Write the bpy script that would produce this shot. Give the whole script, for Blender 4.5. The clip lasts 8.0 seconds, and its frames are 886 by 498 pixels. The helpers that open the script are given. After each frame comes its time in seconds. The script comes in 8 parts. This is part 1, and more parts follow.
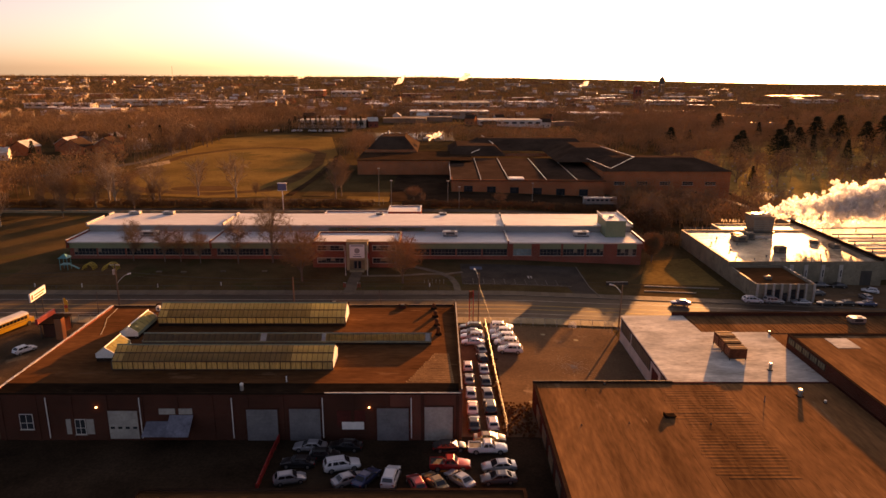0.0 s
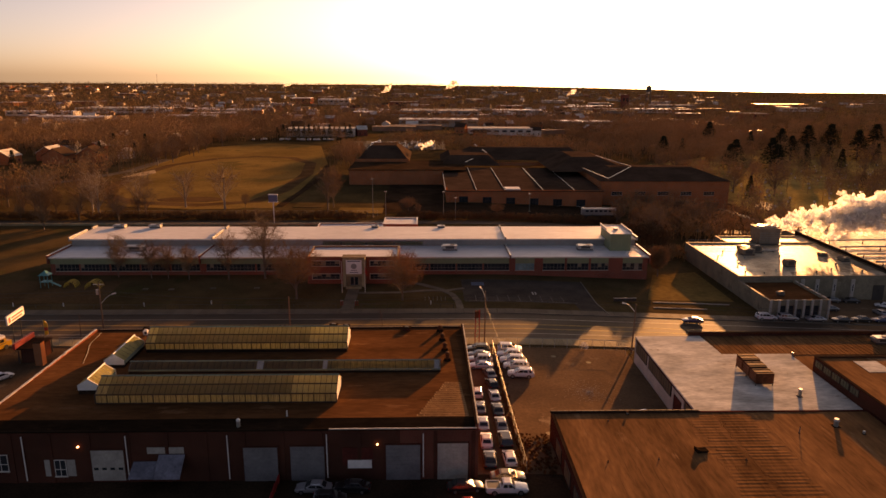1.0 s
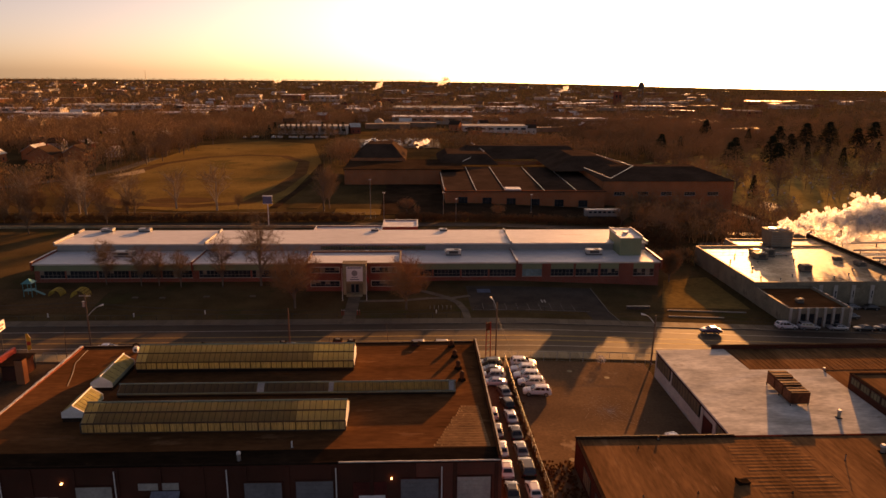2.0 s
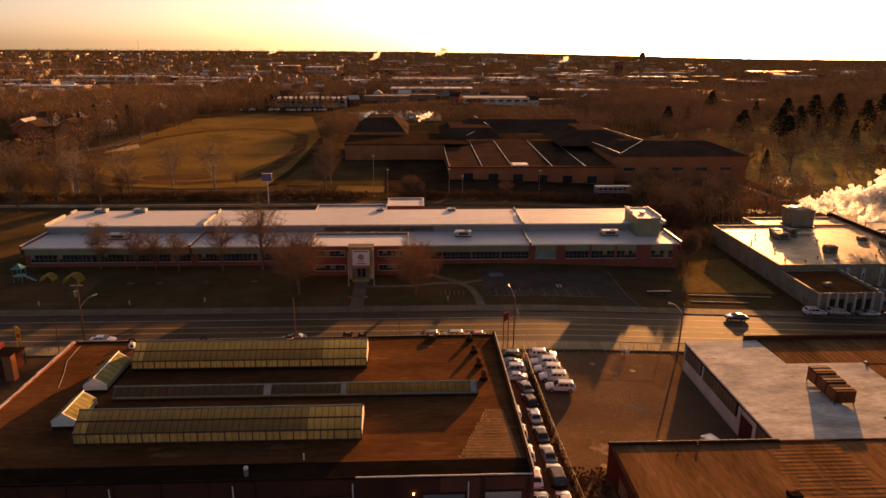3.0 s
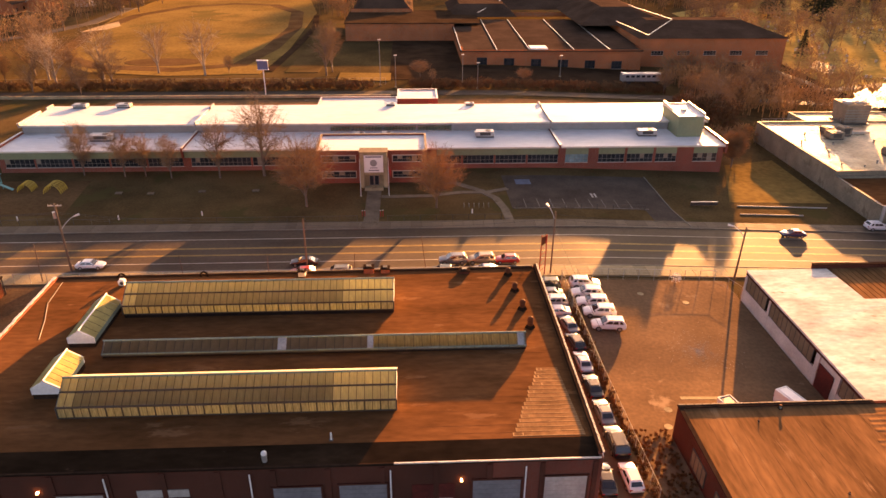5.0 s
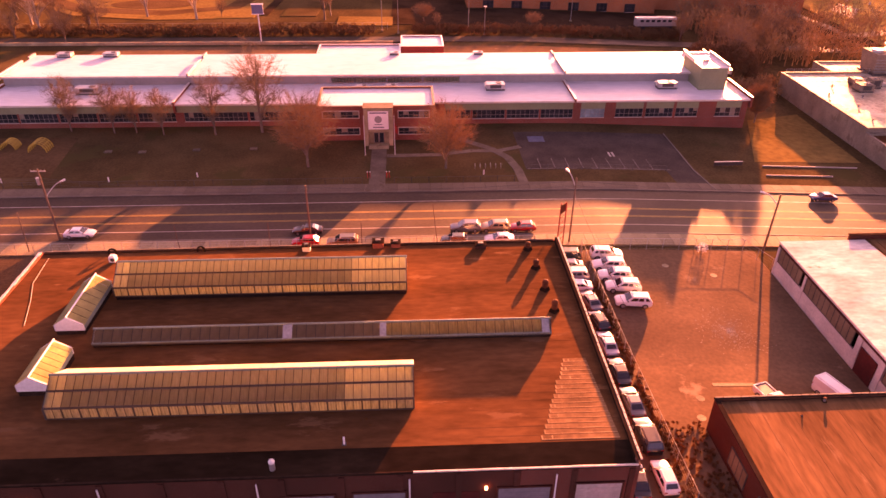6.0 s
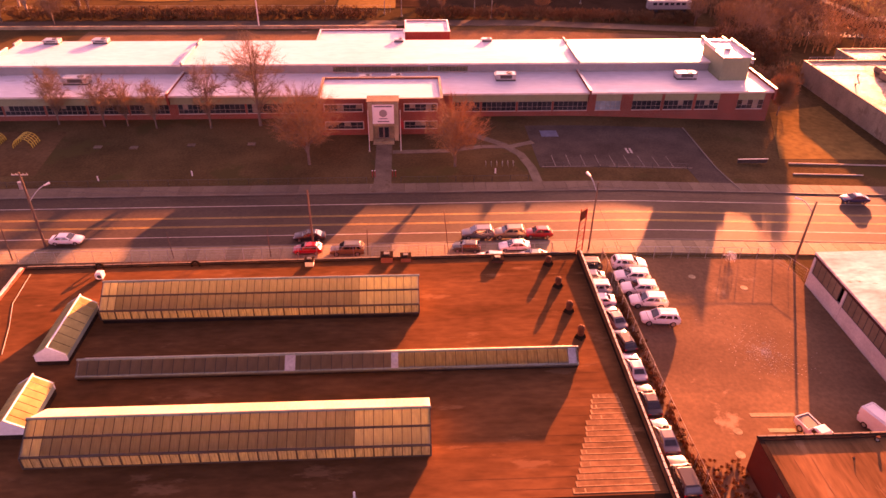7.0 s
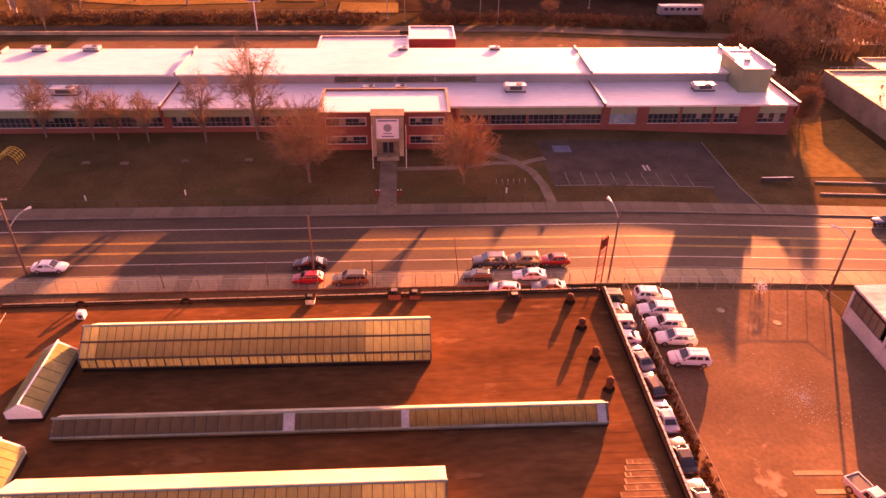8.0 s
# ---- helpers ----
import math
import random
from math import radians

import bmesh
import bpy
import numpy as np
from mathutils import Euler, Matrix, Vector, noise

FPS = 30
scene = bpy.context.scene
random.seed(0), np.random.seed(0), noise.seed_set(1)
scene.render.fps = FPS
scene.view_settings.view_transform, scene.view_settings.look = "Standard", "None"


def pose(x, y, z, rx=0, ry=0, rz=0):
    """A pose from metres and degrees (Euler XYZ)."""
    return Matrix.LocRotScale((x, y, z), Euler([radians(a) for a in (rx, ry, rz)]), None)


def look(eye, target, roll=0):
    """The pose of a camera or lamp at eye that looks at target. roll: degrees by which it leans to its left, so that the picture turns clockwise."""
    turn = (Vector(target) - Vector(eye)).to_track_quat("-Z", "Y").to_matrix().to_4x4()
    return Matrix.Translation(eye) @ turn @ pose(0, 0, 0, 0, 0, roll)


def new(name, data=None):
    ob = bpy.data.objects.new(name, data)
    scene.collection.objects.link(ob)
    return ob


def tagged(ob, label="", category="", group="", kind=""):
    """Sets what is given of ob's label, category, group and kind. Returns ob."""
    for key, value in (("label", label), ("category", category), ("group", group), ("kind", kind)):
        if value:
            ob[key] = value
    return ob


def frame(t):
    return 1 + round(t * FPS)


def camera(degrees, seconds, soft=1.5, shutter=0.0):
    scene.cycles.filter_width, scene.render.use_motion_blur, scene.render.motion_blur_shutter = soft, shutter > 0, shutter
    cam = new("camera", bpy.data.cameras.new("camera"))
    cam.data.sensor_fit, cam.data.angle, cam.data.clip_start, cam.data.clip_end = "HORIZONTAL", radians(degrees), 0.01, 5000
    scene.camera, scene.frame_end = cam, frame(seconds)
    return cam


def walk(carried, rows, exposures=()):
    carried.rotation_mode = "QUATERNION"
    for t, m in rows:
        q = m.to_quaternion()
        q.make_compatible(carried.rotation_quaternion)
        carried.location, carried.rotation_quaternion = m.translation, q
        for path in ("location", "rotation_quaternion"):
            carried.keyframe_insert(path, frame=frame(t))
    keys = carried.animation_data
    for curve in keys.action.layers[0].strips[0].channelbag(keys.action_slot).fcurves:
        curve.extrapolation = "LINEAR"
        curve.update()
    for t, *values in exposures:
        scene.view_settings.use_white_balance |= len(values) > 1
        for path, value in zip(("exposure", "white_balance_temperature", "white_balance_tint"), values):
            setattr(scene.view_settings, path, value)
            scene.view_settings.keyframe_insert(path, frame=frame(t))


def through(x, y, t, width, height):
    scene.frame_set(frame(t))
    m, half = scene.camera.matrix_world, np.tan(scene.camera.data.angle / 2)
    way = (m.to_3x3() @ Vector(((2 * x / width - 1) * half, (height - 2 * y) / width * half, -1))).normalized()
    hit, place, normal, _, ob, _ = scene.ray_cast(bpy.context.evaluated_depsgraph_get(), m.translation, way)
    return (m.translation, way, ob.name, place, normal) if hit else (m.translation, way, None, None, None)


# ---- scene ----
cam = camera(65.4, 8.0)
PATH = [
    (0, (2.345, 0.612, 53.891), (2.359, 2.547, 53.386), 0.2),
    (0.5, (0.507, 4.451, 53.9), (0.542, 6.39, 53.41), 0.2),
    (1, (-1.278, 8.42, 53.98), (-1.225, 10.36, 53.496), 0.3),
    (2.5, (-6.104, 21.126, 54.414), (-6.018, 23.056, 53.899), 0.35),
    (3, (-7.461, 25.535, 54.572), (-7.374, 27.45, 54.001), 0.3),
    (3.5, (-8.779, 29.957, 54.818), (-8.691, 31.849, 54.176), 0.3),
    (4, (-9.945, 34.308, 55.063), (-9.856, 36.17, 54.337), 0.3),
    (4.5, (-10.983, 38.596, 55.247), (-10.894, 40.422, 54.435), 0.3),
    (5, (-11.97, 42.767, 55.53), (-11.88, 44.552, 54.633), 0.4),
    (6.5, (-14.578, 54.98, 56.005), (-14.484, 56.659, 54.922), 0.6),
    (7, (-15.236, 59.075, 56.1), (-15.141, 60.745, 55.005), 0.7),
    (7.5, (-15.831, 63.101, 55.995), (-15.734, 64.771, 54.898), 0.8),
    (8, (-16.357, 67.072, 55.882), (-16.259, 68.741, 54.784), 0.9),
]
# seconds, stops, kelvin, tint: the picture warms and brightens as the lens turns down from the sun
EXPOSURES = [
    (0.0, 1.5, 11000, 38),
    (1.2, 1.0, 11000, 36),
    (2.5, 1.0, 11400, 36),
    (3.5, 1.42, 11600, 34),
    (4.0, 2.18, 11400, 26),
    (4.5, 2.68, 10900, 28),
    (5.2, 2.88, 10700, 44),
    (6.3, 2.98, 12800, 128),
    (8.0, 2.92, 12800, 114),
]
walk(cam, [(t, look(eye, target, roll)) for t, eye, target, roll in PATH], EXPOSURES)

# ---- light: low winter sun ahead and to one side, clear sky ----
SUN_AZ, SUN_EL = radians(26.0), radians(7.6)
world = bpy.data.worlds.new("sky")
scene.world = world
world.use_nodes = True
wn = world.node_tree
sky = wn.nodes.new("ShaderNodeTexSky")
sky.sky_type = "NISHITA"
sky.sun_disc = False
sky.sun_elevation, sky.sun_rotation = SUN_EL, SUN_AZ
sky.air_density, sky.dust_density, sky.ozone_density = 0.42, 1.5, 1.0
wn.links.new(sky.outputs[0], wn.nodes["Background"].inputs[0])
wn.nodes["Background"].inputs[1].default_value = 0.085
sun = new("sun", bpy.data.lights.new("sun", "SUN"))
sun.data.energy, sun.data.angle, sun.data.color = 5.0, radians(0.6), (1.0, 0.55, 0.23)
sun_dir = Vector((math.sin(SUN_AZ) * math.cos(SUN_EL), math.cos(SUN_AZ) * math.cos(SUN_EL), math.sin(SUN_EL)))
sun.matrix_world = look(sun_dir * 400, (0, 0, 0))


# ---- materials ----
def material(name, colour, rough=0.8, vary=0.25, grain=3.0, stain=0.12, bump=0.15, metal=0.0, coat=0.0, stretch=(1, 1, 1), random_piece=0.0, spec=0.5, tint=None, bump_dist=0.02, worn=None):
    """Principled surface: fine grain, broad stains and a little relief, in metres."""
    m = bpy.data.materials.new(name)
    m.use_nodes = True
    nt = m.node_tree
    b = nt.nodes["Principled BSDF"]
    tc = nt.nodes.new("ShaderNodeTexCoord")
    mp = nt.nodes.new("ShaderNodeMapping")
    mp.inputs["Scale"].default_value = stretch
    nt.links.new(tc.outputs["Object"], mp.inputs[0])
    fine, broad = nt.nodes.new("ShaderNodeTexNoise"), nt.nodes.new("ShaderNodeTexNoise")
    fine.inputs["Scale"].default_value, fine.inputs["Detail"].default_value = grain, 6
    broad.inputs["Scale"].default_value, broad.inputs["Detail"].default_value = stain, 5
    broad.inputs["Roughness"].default_value = 0.62
    for n in (fine, broad):
        nt.links.new(mp.outputs[0], n.inputs["Vector"])
    ramp = nt.nodes.new("ShaderNodeValToRGB")
    c = Vector(colour)
    dark = c * (1 - vary)
    light = Vector([min(1, v * (1 + vary * 0.8)) for v in c])
    if tint:
        light = Vector(tint)
    ramp.color_ramp.elements[0].position, ramp.color_ramp.elements[1].position = 0.32, 0.68
    ramp.color_ramp.elements[0].color, ramp.color_ramp.elements[1].color = (*dark, 1), (*light, 1)
    nt.links.new(broad.outputs[0], ramp.inputs[0])
    mix = nt.nodes.new("ShaderNodeMix")
    mix.data_type, mix.blend_type = "RGBA", "MULTIPLY"
    fr = nt.nodes.new("ShaderNodeMapRange")
    fr.inputs["From Min"].default_value, fr.inputs["From Max"].default_value = 0.3, 0.7
    fr.inputs["To Min"].default_value, fr.inputs["To Max"].default_value = 1 - vary * 0.7, 1 + vary * 0.4
    nt.links.new(fine.outputs[0], fr.inputs[0])
    mix.inputs[0].default_value = 1.0
    nt.links.new(ramp.outputs[0], mix.inputs[6])
    nt.links.new(fr.outputs[0], mix.inputs[7])
    out = mix.outputs[2]
    if worn:
        wcol, wscale, wlow = worn
        patchy, cut, wm = nt.nodes.new("ShaderNodeTexNoise"), nt.nodes.new("ShaderNodeMapRange"), nt.nodes.new("ShaderNodeMix")
        patchy.inputs["Scale"].default_value, patchy.inputs["Detail"].default_value = wscale, 9
        patchy.inputs["Roughness"].default_value = 0.65
        nt.links.new(mp.outputs[0], patchy.inputs["Vector"])
        nt.links.new(patchy.outputs[0], cut.inputs[0])
        cut.inputs["From Min"].default_value, cut.inputs["From Max"].default_value = wlow, wlow + 0.06
        wm.data_type = "RGBA"
        nt.links.new(cut.outputs[0], wm.inputs[0])
        nt.links.new(out, wm.inputs[6])
        wm.inputs[7].default_value = (*wcol, 1)
        out = wm.outputs[2]
    if random_piece:
        oi = nt.nodes.new("ShaderNodeObjectInfo")
        rr = nt.nodes.new("ShaderNodeMapRange")
        rr.inputs["To Min"].default_value, rr.inputs["To Max"].default_value = 1 - random_piece, 1 + random_piece
        nt.links.new(oi.outputs["Random"], rr.inputs[0])
        m2 = nt.nodes.new("ShaderNodeMix")
        m2.data_type, m2.blend_type = "RGBA", "MULTIPLY"
        m2.inputs[0].default_value = 1.0
        nt.links.new(out, m2.inputs[6])
        nt.links.new(rr.outputs[0], m2.inputs[7])
        out = m2.outputs[2]
    nt.links.new(out, b.inputs["Base Color"])
    b.inputs["Roughness"].default_value, b.inputs["Metallic"].default_value = rough, metal
    b.inputs["Coat Weight"].default_value = coat
    b.inputs["Specular IOR Level"].default_value = spec
    if bump:
        bp = nt.nodes.new("ShaderNodeBump")
        bp.inputs["Strength"].default_value, bp.inputs["Distance"].default_value = bump, bump_dist
        nt.links.new(fine.outputs[0], bp.inputs["Height"])
        nt.links.new(bp.outputs[0], b.inputs["Normal"])
    return m


def glow(name, colour, strength):
    m = material(name, colour, 0.5, 0.02, bump=0)
    b = m.node_tree.nodes["Principled BSDF"]
    b.inputs["Emission Color"].default_value, b.inputs["Emission Strength"].default_value = (*colour, 1), strength
    return m


def brick_material(name, colour, mortar=(0.3, 0.27, 0.24), vary=0.3):
    """Brick courses of real size with stained patches."""
    m = material(name, colour, 0.85, vary, 6.0, 0.15, 0.2, spec=0.0)
    nt = m.node_tree
    b = nt.nodes["Principled BSDF"]
    old = b.inputs["Base Color"].links[0].from_socket
    tc = nt.nodes.new("ShaderNodeTexCoord")
    sep, com, add = nt.nodes.new("ShaderNodeSeparateXYZ"), nt.nodes.new("ShaderNodeCombineXYZ"), nt.nodes.new("ShaderNodeMath")
    nt.links.new(tc.outputs["Object"], sep.inputs[0])
    nt.links.new(sep.outputs[0], add.inputs[0])
    nt.links.new(sep.outputs[1], add.inputs[1])
    nt.links.new(add.outputs[0], com.inputs[0])
    nt.links.new(sep.outputs[2], com.inputs[1])
    tex = nt.nodes.new("ShaderNodeTexBrick")
    tex.inputs["Scale"].default_value = 1.0
    tex.inputs["Brick Width"].default_value, tex.inputs["Row Height"].default_value = 0.215, 0.075
    tex.inputs["Mortar Size"].default_value = 0.01
    tex.inputs["Mortar"].default_value = (*mortar, 1)
    nt.links.new(com.outputs[0], tex.inputs["Vector"])
    nt.links.new(old, tex.inputs["Color1"])
    nt.links.new(old, tex.inputs["Color2"])
    nt.links.new(tex.outputs[0], b.inputs["Base Color"])
    return m


def glass_material(name, colour, rough=0.08):
    m = material(name, colour, rough, 0.3, 1.5, 0.3, 0.03, random_piece=0.25, spec=0.45)
    return m


def translucent_material(name, colour, through, rough=0.3, share=0.62, patchy=0.8):
    """Weathered sheet or wired glass that lets daylight through."""
    m = material(name, colour, rough, 0.25, 1.5, 0.25, 0.03, random_piece=0.05, spec=0.12)
    nt = m.node_tree
    b = nt.nodes["Principled BSDF"]
    tr = nt.nodes.new("ShaderNodeBsdfTranslucent")
    # dirt differs from pane to pane and runs down each of them
    info = nt.nodes.new("ShaderNodeObjectInfo")
    co = nt.nodes.new("ShaderNodeTexCoord")
    streak = nt.nodes.new("ShaderNodeTexNoise")
    streak.inputs["Scale"].default_value = 3.5
    shift = nt.nodes.new("ShaderNodeMapping")
    shift.inputs["Scale"].default_value = (2.2, 0.35, 0.35)
    nt.links.new(co.outputs["Object"], shift.inputs[0])
    nt.links.new(info.outputs["Random"], shift.inputs[1])
    nt.links.new(shift.outputs[0], streak.inputs[0])
    spread = nt.nodes.new("ShaderNodeMapRange")
    spread.inputs[3].default_value, spread.inputs[4].default_value = 1.0, 1.16
    nt.links.new(info.outputs["Random"], spread.inputs[0])
    dirt = nt.nodes.new("ShaderNodeMapRange")
    dirt.inputs[1].default_value, dirt.inputs[2].default_value = 0.3, 0.7
    dirt.inputs[3].default_value, dirt.inputs[4].default_value = patchy, 1.08
    nt.links.new(streak.outputs[0], dirt.inputs[0])
    both = nt.nodes.new("ShaderNodeMath")
    both.operation = "MULTIPLY"
    nt.links.new(spread.outputs[0], both.inputs[0])
    nt.links.new(dirt.outputs[0], both.inputs[1])
    scaled = nt.nodes.new("ShaderNodeVectorMath")
    scaled.operation = "SCALE"
    scaled.inputs[0].default_value = through
    nt.links.new(both.outputs[0], scaled.inputs["Scale"])
    nt.links.new(scaled.outputs[0], tr.inputs[0])
    mx = nt.nodes.new("ShaderNodeMixShader")
    mx.inputs[0].default_value = share
    nt.links.new(b.outputs[0], mx.inputs[1])
    nt.links.new(tr.outputs[0], mx.inputs[2])
    nt.links.new(mx.outputs[0], nt.nodes["Material Output"].inputs[0])
    return m


